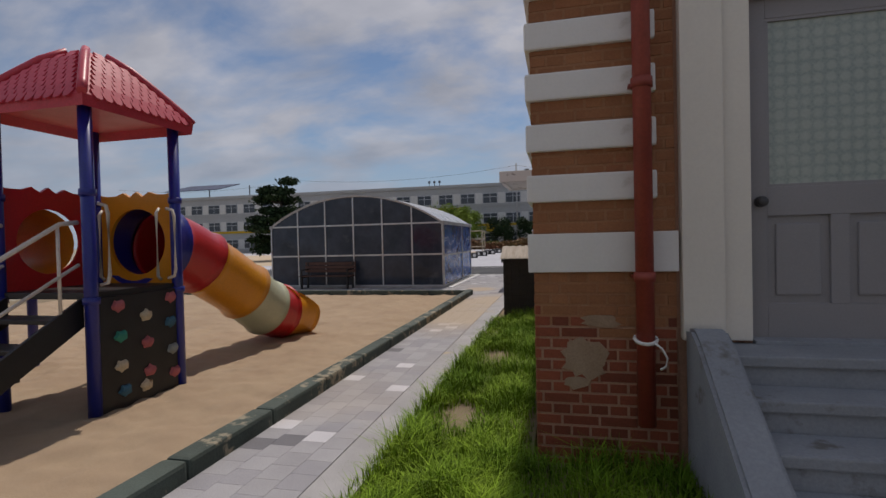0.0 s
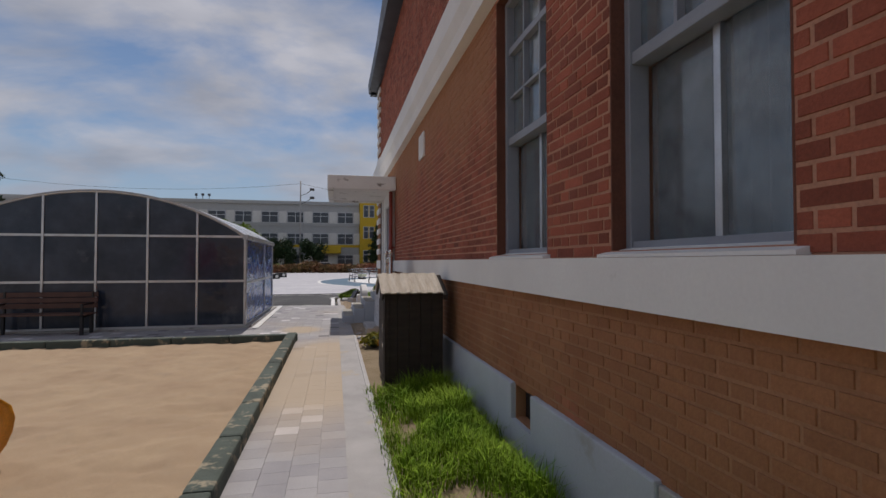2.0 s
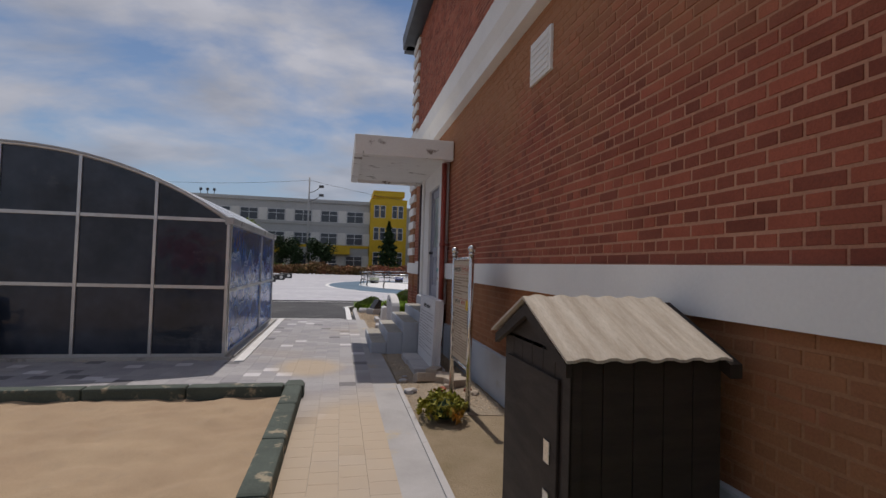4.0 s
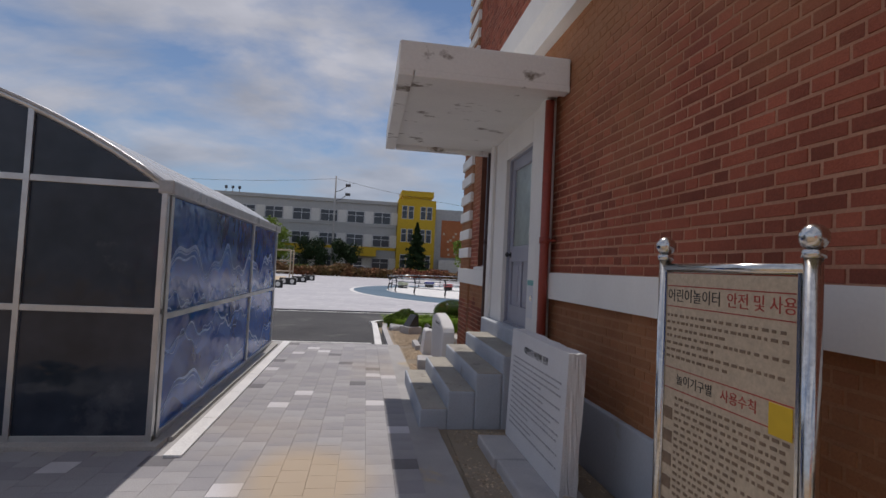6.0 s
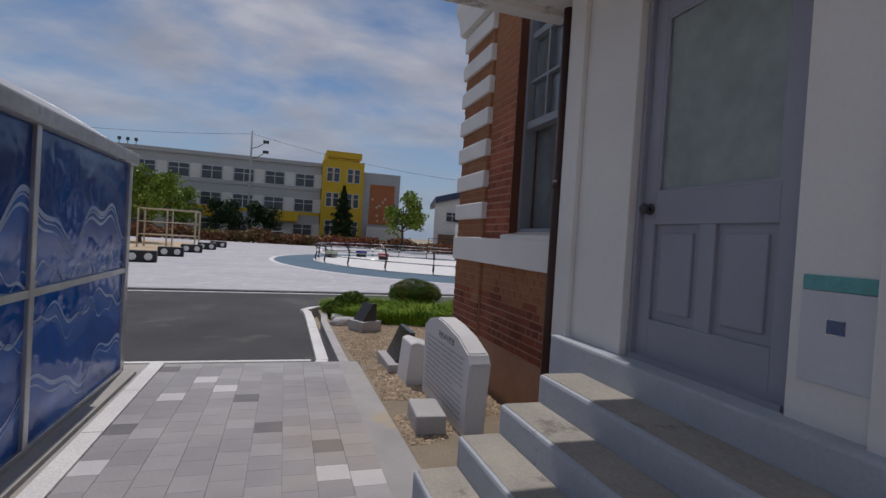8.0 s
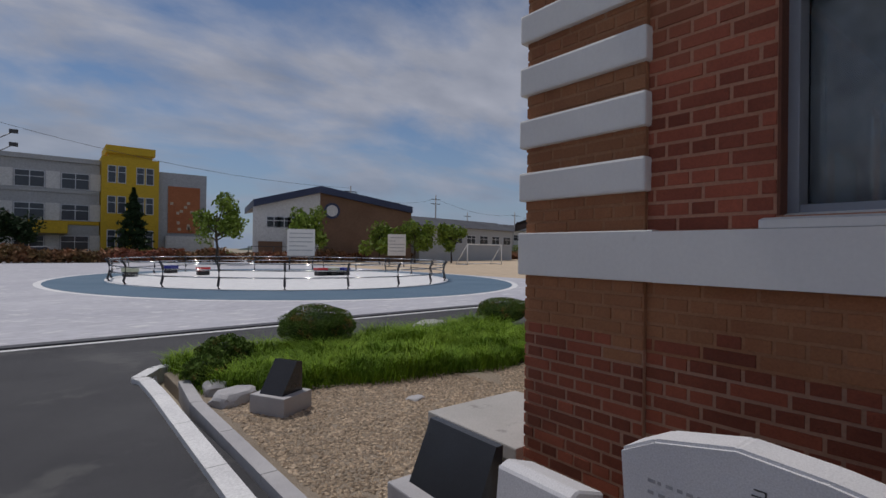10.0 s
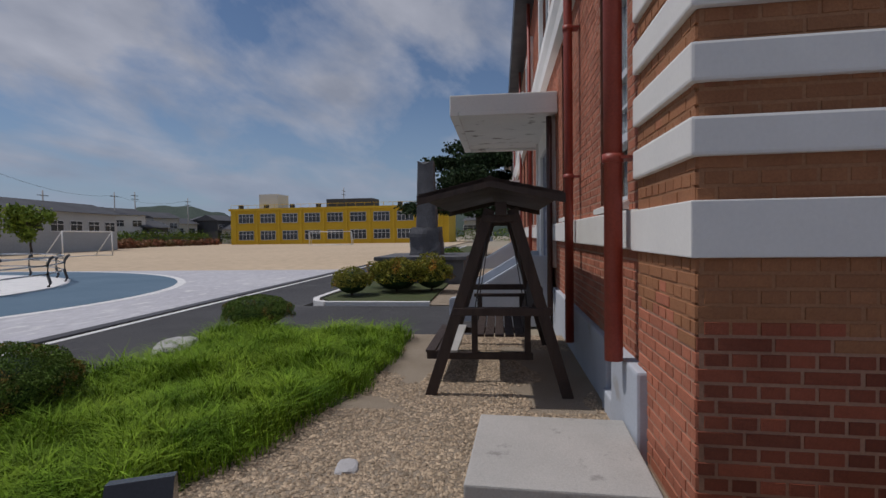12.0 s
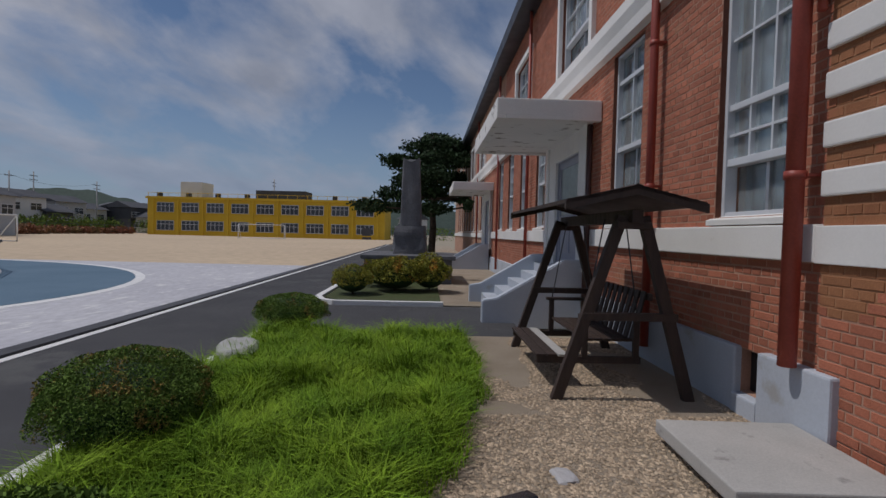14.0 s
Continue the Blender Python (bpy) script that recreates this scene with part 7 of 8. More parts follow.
def round_tree(x, y, z, h, spread, label, material, seed, n=5000, leaf=0.16, clumps=16):
    rng = random.Random(seed)
    t = thing("tree", pose(x, y, z), label, "tree", "young trees round the field")
    bm = bmesh.new()
    limb(bm, (0, 0, -0.1), (0, 0, h * 0.75), h * 0.025, h * 0.008, h * 0.02, rng, 6)
    leaves = []
    for k in range(clumps):
        a = rng.uniform(0, 6.28)
        f = rng.random()
        c = Vector((math.cos(a) * spread * 0.7 * math.sqrt(rng.random()), math.sin(a) * spread * 0.7 * math.sqrt(rng.random()), h * (0.42 + 0.5 * f)))
        limb(bm, (0, 0, h * (0.3 + 0.3 * f)), c, h * 0.01, h * 0.003, h * 0.01, rng, 3)
        r = spread * rng.uniform(0.28, 0.46)
        for _ in range(n // clumps):
            v = Vector((rng.gauss(0, 1), rng.gauss(0, 1), rng.gauss(0, 1))).normalized() * rng.random() ** 0.4
            q = 1 + 0.4 * noise.noise(v * 2 + Vector((k, seed, 0)))
            leaves.append(tuple(c + v * r * q))
    part("trunk", bm, M_BARK, t)
    part("crown", leaf_mesh("crown", leaves, leaf, material, seed), None, t)
    return t


def cone_tree(x, y, z, h, spread, label, seed, n=6000, leaf=0.2):
    rng = random.Random(seed)
    t = thing("tree", pose(x, y, z), label, "tree")
    part("trunk", tube((0, 0, -0.1), (0, 0, h * 0.95), h * 0.022, h * 0.004, 8), M_BARK, t)
    leaves = []
    for _ in range(n):
        f = rng.random() ** 0.8
        a = rng.uniform(0, 6.28)
        tier = 0.75 + 0.25 * math.cos(f * 50)
        r = spread * (1 - f) * tier * (0.35 + 0.65 * math.sqrt(rng.random())) * (1 + 0.3 * math.cos(5 * a + f * 20))
        leaves.append((r * math.cos(a), r * math.sin(a), h * (0.08 + 0.92 * f) - 0.15 * r))
    part("crown", leaf_mesh("crown", leaves, leaf, M_PINE, seed), None, t)
    return t


pad_tree(32.0, 21.4, -0.1, 8.8, 4.6, "old black pine with layered crown", M_PINE, 71, 30, 0.13, 1000, 0.42)
pad_tree(-25.5, 40.0, -0.1, 8.0, 3.4, "dark conifer with layered crown", M_PINE, 72, 36, 0.16, 500, 0.15)
round_tree(-20, 42, -0.1, 4.5, 2.2, "leafy tree behind the vinyl shelter", M_LEAF, 73, 4000)
round_tree(-12.5, 55, -0.1, 5.6, 2.8, "leafy tree behind the vinyl shelter", M_LEAF, 74, 4000)
cone_tree(5.3, 80.5, -0.1, 8.0, 2.6, "dark green fir before the yellow stair tower", 75)
for k, (x, y, h, s) in enumerate(((-14, 80, 6.0, 3.0), (-9, 81, 4.6, 3.0), (9.9, 64, 6.2, 2.7), (17.5, 61, 5.6, 2.2), (29.4, 60.2, 5.0, 2.2), (36, 62, 4.6, 2.0), (-21, 80, 5.5, 2.5), (-30, 80, 5.5, 2.5), (-4.5, 80, 4.4, 2.6), (26, 62, 4.0, 2.4))):
    round_tree(x, y, -0.1, h, s, "young tree with fresh green leaves", M_LEAF if k not in (1, 8) else M_PINE, 80 + k, 2600, 0.2, 12)


def hedge(name, x0, y0, x1, y1, h, w, n, material, label, seed):
    rng = random.Random(seed)
    pts = []
    for _ in range(n):
        f = rng.random()
        k = noise.noise((f * 30, seed, 0))
        pts.append((x0 + (x1 - x0) * f + rng.uniform(-w, w), y0 + (y1 - y0) * f + rng.uniform(-w, w), -0.1 + h * (0.65 + 0.5 * k) * rng.random() ** 0.7))
    return solid(name, leaf_mesh(name, pts, 0.22, material, seed), None, ID, label, "hedge", kind="stuff")


hedge("hedge", -45, 71, 14, 71, 1.7, 1.0, 15000, M_REDHEDGE, "far red-leaved hedge along the schoolyard", 91)
hedge("hedge", 14, 66, 75, 84, 1.7, 1.0, 15000, M_REDHEDGE, "far red and green hedge along the field", 92)
hedge("hedge", 74, 85, 98, 85, 1.6, 1.0, 4000, M_REDHEDGE, "far red and green hedge along the field", 94)
hedge("hedge", 78, 92, 112, 97, 4.0, 2.0, 6000, M_SHRUB, "far dark trees behind the houses", 95)
hedge("hedge", 108, 90, 108, 20, 4.0, 2.0, 5000, M_SHRUB, "far dark trees behind the yellow block", 96)
hedge("hedge", -45, 76, 14, 75, 1.5, 1.2, 6000, M_SHRUB, "far green bushes before the school", 93)

# ---- things on the plaza and the field ----
def ring_rail():
    r = thing("ring_rail", ID, "low metal rail with dark posts round the ring", "railing")
    cx, cy, a, b = 7.5, 40.6, 7.75, 8.75
    n = 22
    pts = [(cx + a * math.cos(6.28318 * k / n), cy + b * math.sin(6.28318 * k / n)) for k in range(n)]
    z0 = PLAZA_Z + 0.03
    for k, (x, y) in enumerate(pts):
        bm = bmesh.new()
        d = Vector((x - cx, y - cy, 0)).normalized()
        bm_path(bm, [(x, y, z0), (x + d.x * 0.06, y + d.y * 0.06, z0 + 0.12), (x, y, z0 + 0.35), (x, y, z0 + 0.72), (x + d.x * 0.10, y + d.y * 0.10, z0 + 0.90), (x + d.x * 0.16, y + d.y * 0.16, z0 + 0.92)], 0.045, 8)
        part("post", bm, M_WIRE, r)
        q = pts[(k + 1) % n]
        for zz in (0.40, 0.66, 0.90):
            part("rail", tube((x, y, z0 + zz), (q[0], q[1], z0 + zz), 0.026, n=8), M_STEEL, r)


ring_rail()
for k, (x, y, c) in enumerate(((4.2, 44, M_RED), (9.5, 41, M_RED), (10.2, 41, M_CREAM), (10.9, 41, M_BLUE), (3.2, 47, M_BLUE), (0.9, 44, M_CREAM))):
    s = thing("play_cube_seat", pose(x, y, PLAZA_Z + 0.03, 0, 0, 10 * k), "coloured block seat inside the ring", "seat", "coloured block seats")
    part("seat_top", box(-0.32, 0.32, -0.25, 0.25, 0.22, 0.42, 0.03), c, s)
    part("seat_base", box(-0.28, 0.28, -0.21, 0.21, 0.0, 0.22, 0.01), M_BLACK, s)


def tyre_block(x, y):
    s = thing("planter_block", pose(x, y, PLAZA_Z, 0, 0, 8), "dark block barrier with pale discs on the plaza", "barrier", "row of block barriers")
    part("body", box(-0.55, 0.55, -0.25, 0.25, 0.0, 0.45, 0.05), M_BLACK, s)
    for xx in (-0.27, 0.27):
        part("disc", tube((xx, -0.27, 0.22), (xx, -0.24, 0.22), 0.14, n=16), M_WHITE, s)


for k in range(6):
    tyre_block(-7.4 + 0.15 * k, 29.0 + 4.6 * k)


def climbing_frame():
    c = thing("climbing_frame", pose(-10.6, 46.5, PLAZA_Z), "pale metal bar climbing frame", "climbing frame")
    for x in (0, 1.6, 3.2):
        for y in (0, 1.6):
            part("post", tube((x, y, 0), (x, y, 2.4), 0.05, n=8), M_SIGN, c)
    for z in (0.8, 1.6, 2.4):
        for y in (0, 1.6):
            part("bar", tube((0, y, z), (3.2, y, z), 0.035, n=8), M_SIGN, c)
        for x in (0, 1.6, 3.2):
            part("bar", tube((x, 0, z), (x, 1.6, z), 0.035, n=8), M_SIGN, c)


climbing_frame()


def goal(m, w, h, d, label):
    g = thing("football_goal", m, label, "goal", "football goals")
    for x in (-w / 2, w / 2):
        part("post", tube((x, 0, 0), (x, 0, h), 0.06, n=10), M_KERB_W, g)
        part("stay", tube((x, 0, h), (x, d, 0), 0.04, n=8), M_KERB_W, g)
        part("ground_bar", tube((x, 0, 0.05), (x, d, 0.05), 0.04, n=8), M_KERB_W, g)
    part("crossbar", tube((-w / 2, 0, h), (w / 2, 0, h), 0.06, n=10), M_KERB_W, g)
    part("ground_bar", tube((-w / 2, d, 0.05), (w / 2, d, 0.05), 0.04, n=8), M_KERB_W, g)


goal(pose(35.5, 55.5, FIELD_Z, 0, 0, 10), 6.2, 2.2, 1.6, "white football goal at the field's edge")
goal(pose(79.0, 51.0, FIELD_Z, 0, 0, -80), 7.2, 2.3, 1.8, "white football goal before the yellow building")


def monument():
    m = MN @ pose(13.9, 3.25, -0.1)
    s = thing("stone_monument", m, "tall rough standing stone on a boulder and plinth", "monument")
    part("plinth", boxes([(-1.5, 1.5, -1.3, 1.3, 0.0, 0.72), (-1.6, 1.6, -1.4, 1.4, 0.72, 0.84)], 0.02), M_BOULDER, s, "dark grey stone plinth")

    def rough(sx, sy, z0, z1, seed, taper, lean):
        bm = bmesh.new()
        bmesh.ops.create_cube(bm, size=1.0)
        bmesh.ops.subdivide_edges(bm, edges=bm.edges[:], cuts=8, use_grid_fill=True)
        for v in bm.verts:
            f = v.co.z + 0.5
            k = 1 - taper * f
            r = 1 + 0.14 * noise.noise(v.co * 2.2 + Vector((seed, 0, 0)))
            x, y = v.co.x * sx * k * r, v.co.y * sy * k * r
            rr = 1 - 0.12 * (abs(v.co.x) * 2 * abs(v.co.y) * 2)
            v.co = Vector((x * rr + lean * f, y * rr, z0 + (z1 - z0) * f * (1 + 0.05 * noise.noise((v.co.x * 3, v.co.y * 3, seed)))))
        return bm
    part("boulder", rough(1.1, 1.15, 0.80, 1.72, 3, 0.12, 0), M_BOULDER, s, "dark rough boulder")
    part("standing_stone", rough(0.5, 0.72, 1.62, 3.85, 5, 0.22, 0.05), M_BOULDER, s, "tall dark standing stone")


M_BOULDER = mat("dark_rough_stone", (0.14, 0.145, 0.16), (0.09, 0.095, 0.105), 0.85, 1.5, 20, 0.6, dist=0.03)
monument()
rng_b = random.Random(12)
for k in range(9):
    rough_stone("boulder", MN @ pose(20.0 + 0.9 * k, 0.9 + 0.2 * math.sin(k), -0.12, 0, 0, 40 * k), 0.35, 0.28, 0.24, M_BOULDER, "dark boulder beside the front path", "rock", 20 + k, 2)


# ---- far buildings ----
def window_meshes(w, h, panes=2):
    glass = to_mesh("pane", box(-w / 2, w / 2, -0.06, -0.03, 0, h), M_FARGLASS)
    bm = bmesh.new()
    f, s = 0.08, ((-1, 0), (1, 0), (1, 1), (-1, 1))
    rings = []
    for y, grow in ((-0.08, f), (0.04, f), (0.04, 0), (-0.08, 0)):
        rings.append([bm.verts.new((a * (w / 2 + grow), -y, b * h + (grow if b else -grow))) for a, b in s])
    for r, q in zip(rings, rings[1:] + rings[:1]):
        for k in range(4):
            bm.faces.new((r[k], r[(k + 1) % 4], q[(k + 1) % 4], q[k]))
    bmesh.ops.recalc_face_normals(bm, faces=bm.faces[:])
    mull = [to_mesh("mullion", box(-w / 2 + w * k / panes - 0.04, -w / 2 + w * k / panes + 0.04, -0.07, 0.0, 0, h), M_FRAME) for k in range(1, panes)]
    mull.append(to_mesh("glazing_bar", box(-w / 2, w / 2, -0.068, -0.002, h * 0.62, h * 0.62 + 0.07), M_FRAME))
    return [glass, to_mesh("window_frame", bm, M_FRAME)] + mull


def put_window(parent, meshes, x, y, z, flip=0):
    w = new("window", meshes[1])
    w.parent = parent
    w.matrix_local = pose(x, y, z, 0, 0, flip)
    for me in (meshes[0], *meshes[2:]):
        g = new(me.name.split(".")[0], me)
        g.parent = w


def school():
    b = thing("school_building", pose(0, 87.0, -0.2), "long grey three-storey school with yellow stair tower", "building")
    wm = window_meshes(2.5, 1.7, 2)
    x0, x1 = -88.0, 2.6
    part("wall", box(x0, x1, 0.12, 12, 0, 11.2), M_GREYWALL, b)
    part("roof", boxes([(x0 - 0.3, x1, -0.15, 12.2, 11.2, 11.75)], 0.03), M_GREYWALL, b)
    for row, z in enumerate((1.0, 4.6, 8.2)):
        part("spandrel", box(x0, x1, 0.0, 0.12, z - 0.55, z - 0.12), M_GREYWALL if row != 1 else M_YELWALL, b)
        n = int((x1 - x0) / 4.1)
        for k in range(n):
            x = x1 - 2.3 - 4.1 * k
            put_window(b, wm, x, 0.06, z)
            part("panel", box(x + 1.4, x + 2.68, 0.04, 0.12, z - 0.1, z + 1.85), M_WHITEWALL, b)
    for k in range(5):
        part("balcony", box(-3.6 - 9.0 * k, -0.4 - 9.0 * k, -1.4, 0.0, 3.0, 4.2, 0.04), M_YELWALL, b)
    part("yellow_band", box(-40, -17, -0.25, 0.0, 7.0, 7.5), M_YELWALL, b)
    tw = part("stair_tower", boxes([(2.7, 8.6, -1.2, 6, 0, 12.2), (3.1, 8.2, -1.0, 5, 12.7, 13.6), (3.4, 7.9, -0.7, 4.5, 12.2, 12.7)]), M_YELWALL, b, "yellow stair tower")
    nm = window_meshes(0.7, 1.9, 1)
    for z in (1.6, 5.6, 9.2):
        for x in (3.7, 4.7, 6.6, 7.6):
            put_window(b, nm, x, -1.2, z)
    part("wing_wall", box(8.65, 14.2, -0.6, 10, 0, 11.0), M_GREYWALL, b)
    part("orange_panel", box(9.7, 13.4, -0.72, -0.6, 3.4, 9.3), M_ORANGEWALL, b, "orange panel with pale dots")
    rng = random.Random(3)
    for k in range(14):
        x, z = rng.uniform(9.9, 13.0), rng.uniform(3.6, 7.6)
        part("pale_square", box(x, x + 0.35, -0.75, -0.72, z, z + 0.35), M_SIGN, b)
    part("low_wall", box(9.4, 15.0, -1.6, -0.8, 0, 3.0), M_WHITEWALL, b)
    for k in range(3):
        part("roof_lamp", box(-24 + 1.0 * k, -23.65 + 1.0 * k, 2, 2.3, 12.5, 12.9), M_FARDARK, b)
        part("lamp_stem", tube((-23.83 + 1.0 * k, 2.15, 11.7), (-23.83 + 1.0 * k, 2.15, 12.5), 0.05, n=6), M_WIRE, b)
    bm = bmesh.new()
    bm_box(bm, -13, 0, -4, 4, 0, 0.15)
    bm.transform(pose(-70, 6, 14.4, 14, 0, 0))
    part("solar_panel", bm, M_NAVY, b, "dark raised solar panel array")
    for x in (-75, -65):
        part("solar_post", tube((x, 6, 11.7), (x, 6, 14.6), 0.12, n=8), M_WIRE, b)


school()


def hall():
    b = thing("sports_hall", ID, "sports hall with navy roof edge and brown panelled side", "building")
    y = 71.3
    a, c, d = Vector((16.0, 73.0)), Vector((23.3, 71.3)), Vector((34.2, 67.9))

    def slab(p, q, zp, zq, material, name, z0=-0.2, off=0.0, th=0.4, label=""):
        t = (q - p).normalized()
        nrm = Vector((t.y, -t.x))
        if nrm.y > 0:
            nrm = -nrm
        o = nrm * off
        bm = bmesh.new()
        vs = []
        for base in (p + o, q + o, q + o - nrm * th, p + o - nrm * th):
            vs.append(base)
        lo = [bm.verts.new((v.x, v.y, z0)) for v in vs]
        zt = (zp, zq, zq, zp)
        hi = [bm.verts.new((v.x, v.y, z)) for v, z in zip(vs, zt)]
        for k in range(4):
            bm.faces.new((lo[k], lo[(k + 1) % 4], hi[(k + 1) % 4], hi[k]))
        bm.faces.new(lo[::-1])
        bm.faces.new(hi)
        bmesh.ops.recalc_face_normals(bm, faces=bm.faces[:])
        return part(name, bm, material, b, label)
    slab(a, c, 6.2, 8.2, M_WHITEWALL, "wall")
    slab(c, d, 8.2, 6.2, M_HALL, "wall", label="brown panelled wall")
    # navy roof edge as sloping bands
    for p, q, zp, zq in ((a, c, 6.2, 8.2), (c, d, 8.2, 6.2)):
        t = (q - p).normalized()
        nrm = Vector((t.y, -t.x))
        if nrm.y > 0:
            nrm = -nrm
        bm = bmesh.new()
        pp = [p + nrm * 0.5, q + nrm * 0.5, q - nrm * 14, p - nrm * 14]
        zz = (zp, zq, zq, zp)
        lo = [bm.verts.new((v.x, v.y, z - 0.1)) for v, z in zip(pp, zz)]
        hi = [bm.verts.new((v.x, v.y, z + 0.7)) for v, z in zip(pp, zz)]
        for k in range(4):
            bm.faces.new((lo[k], lo[(k + 1) % 4], hi[(k + 1) % 4], hi[k]))
        bm.faces.new(lo[::-1])
        bm.faces.new(hi)
        bmesh.ops.recalc_face_normals(bm, faces=bm.faces[:])
        part("roof", bm, M_NAVY, b)
    wm = window_meshes(1.5, 1.1, 2)
    ang = math.degrees(math.atan2(c.y - a.y, c.x - a.x))
    for k in range(4):
        p = a.lerp(c, 0.30 + 0.15 * k)
        put_window(b, wm, p.x, p.y - 0.05, 3.9, ang)
    p = a.lerp(c, 0.25)
    bm = box(-1.3, 1.3, -0.15, 0.0, 0, 2.3)
    bm.transform(pose(p.x, p.y - 0.05, -0.1, 0, 0, ang))
    part("entrance", bm, M_HALL, b)
    p = c.lerp(d, 0.12)
    ang2 = math.degrees(math.atan2(d.y - c.y, d.x - c.x))
    bm = tube((0, -0.2, 6.0), (0, -0.05, 6.0), 0.95, n=28)
    bm.transform(pose(p.x, p.y - 0.05, 0, 0, 0, ang2))
    em = part("round_emblem", bm, M_NAVY, b, "round dark and pale emblem")
    bm = tube((0, -0.24, 6.0), (0, -0.2, 6.0), 0.68, n=28)
    bm.transform(pose(p.x, p.y - 0.05, 0, 0, 0, ang2))
    part("emblem_centre", bm, M_WHITEWALL, em)


hall()


def yellow_block():
    b = thing("yellow_school_block", pose(97.0, 57.0, -0.2, 0, 0, -90), "long yellow two-storey school block with flat roof", "building")
    L = 47.5
    part("wall", box(-L / 2, L / 2, 0.0, 10, 0, 7.3), M_YELWALL, b)
    part("roof", boxes([(-L / 2 - 0.3, L / 2 + 0.3, -0.3, 10.3, 7.3, 7.75)]), M_YELWALL, b)
    wm = window_meshes(3.3, 1.8, 4)
    n = 9
    for row, z in enumerate((1.1, 4.7)):
        for k in range(n):
            x = -L / 2 + 3.6 + 5.0 * k
            put_window(b, wm, x, -0.02, z)
        part("sill_band", box(-L / 2, L / 2, -0.12, 0.0, z - 0.5, z - 0.28), M_YELWALL, b)
    for k in range(10):
        x = -L / 2 + 1.1 + 5.0 * k
        part("pilaster", box(x - 0.22, x + 0.22, -0.2, 0.0, 0, 7.3), M_YELWALL, b)
    part("doorway", box(L / 2 - 4.4, L / 2 - 2.6, -0.1, 0.02, 0, 2.4), M_FARDARK, b)
    part("roof_room", box(-L / 2 + 5, -L / 2 + 9.4, 3, 8, 7.75, 11.0), M_WHITEWALL, b)
    part("roof_store", box(-3.2, 7.0, 3, 8, 7.75, 9.6), M_FARDARK, b, "dark roof structure")
    for k in range(8):
        x = -L / 2 + 1.5 + 5.9 * k
        part("roof_unit", box(x, x + 0.9, 0.6, 1.2, 7.75, 8.6), M_FARDARK, b)
    for k in range(24):
        part("roof_rail_post", tube((-L / 2 + 2 * k, 0.2, 7.7), (-L / 2 + 2 * k, 0.2, 8.5), 0.04, n=6), M_YELWALL, b)
    part("roof_rail", tube((-L / 2, 0.2, 8.5), (L / 2, 0.2, 8.5), 0.04, n=6), M_YELWALL, b)


yellow_block()


def low_range(x0, y0, x1, y1, h, label, n, material=None):
    t = Vector((x1 - x0, y1 - y0, 0))
    b = thing("low_building", pose(x0, y0, -0.2, 0, 0, math.degrees(math.atan2(t.y, t.x))), label, "building")
    L = t.length
    part("wall", box(0, L, 0, 7, 0, h), material or M_GREYWALL, b)
    part("roof", prism([(-0.6, h), (7.6, h), (3.5, h + 1.5)], -0.4, L + 0.4, "x"), M_FARDARK, b)
    wm = window_meshes(2.0, 1.2, 2)
    for k in range(n):
        put_window(b, wm, L * (k + 0.5) / n, -0.02, h - 2.3)


low_range(37.4, 70.5, 60, 75, 5.0, "long low building with dark roof", 7)
rng_h = random.Random(30)
for k in range(11):
    x = 62 + 7.0 * k
    y = 99 + 3.5 * rng_h.uniform(-1, 1) - 0.4 * k
    low_range(x, y, x + rng_h.uniform(5, 8), y - 1.2, rng_h.uniform(3.5, 6.5), "far house with grey roof", 2, M_WHITEWALL if k % 3 == 0 else M_FARDARK if k % 3 == 1 else M_GREYWALL)
for k in range(7):
    low_range(112 + rng_h.uniform(-2, 2), 104 - 12 * k, 111, 111 - 12 * k - 10, rng_h.uniform(3.5, 6.0), "far house with grey roof", 2, M_GREYWALL if k % 2 else M_WHITEWALL)


def util_pole(x, y, h, arms, lamp, label):
    p = thing("utility_pole", pose(x, y, -0.2), label, "utility pole", "poles behind the yard")
    part("pole", tube((0, 0, 0), (0, 0, h), 0.16, 0.10, 10), M_POLEC, p)
    for k in range(arms):
        part("crossarm", box(-1.0, 1.0, -0.05, 0.05, h - 0.9 - 0.8 * k, h - 0.78 - 0.8 * k), M_WIRE, p)
    if lamp:
        for z, s in ((h - 2.3, 1), (h - 3.6, 1)):
            part("lamp_arm", bm_path(bmesh.new(), [(0, 0, z), (0.8 * s, 0, z + 0.3), (1.6 * s, 0, z + 0.9)], 0.05, 6), M_WIRE, p)
            part("floodlight", box(1.4 * s, 2.1 * s, -0.25, 0.25, z + 0.85, z + 1.2, 0.03), M_WIRE, p)


util_pole(-6.7, 80.8, 14.2, 0, True, "tall grey pole with floodlights before the school")
for x, y, h, a in ((33, 82, 11, 2), (44, 86, 9.5, 1), (52, 86, 11.5, 2), (86, 99, 11, 1), (96, 103, 12, 2), (104, 96, 11, 2), (110, 60, 13, 2), (112, 80, 12, 1), (70, 98, 10, 1)):
    util_pole(x, y, h, a, False, "grey concrete utility pole behind the field")


def power_line(pts, label):
    bm = bmesh.new()
    for a, b in zip(pts, pts[1:]):
        a, b = Vector(a), Vector(b)
        mid = [a.lerp(b, k / 12) - Vector((0, 0, 1.2 * 4 * (k / 12) * (1 - k / 12))) for k in range(13)]
        bm_path(bm, mid, 0.02, 5)
    solid("power_line", bm, M_WIRE, ID, label, "cable")


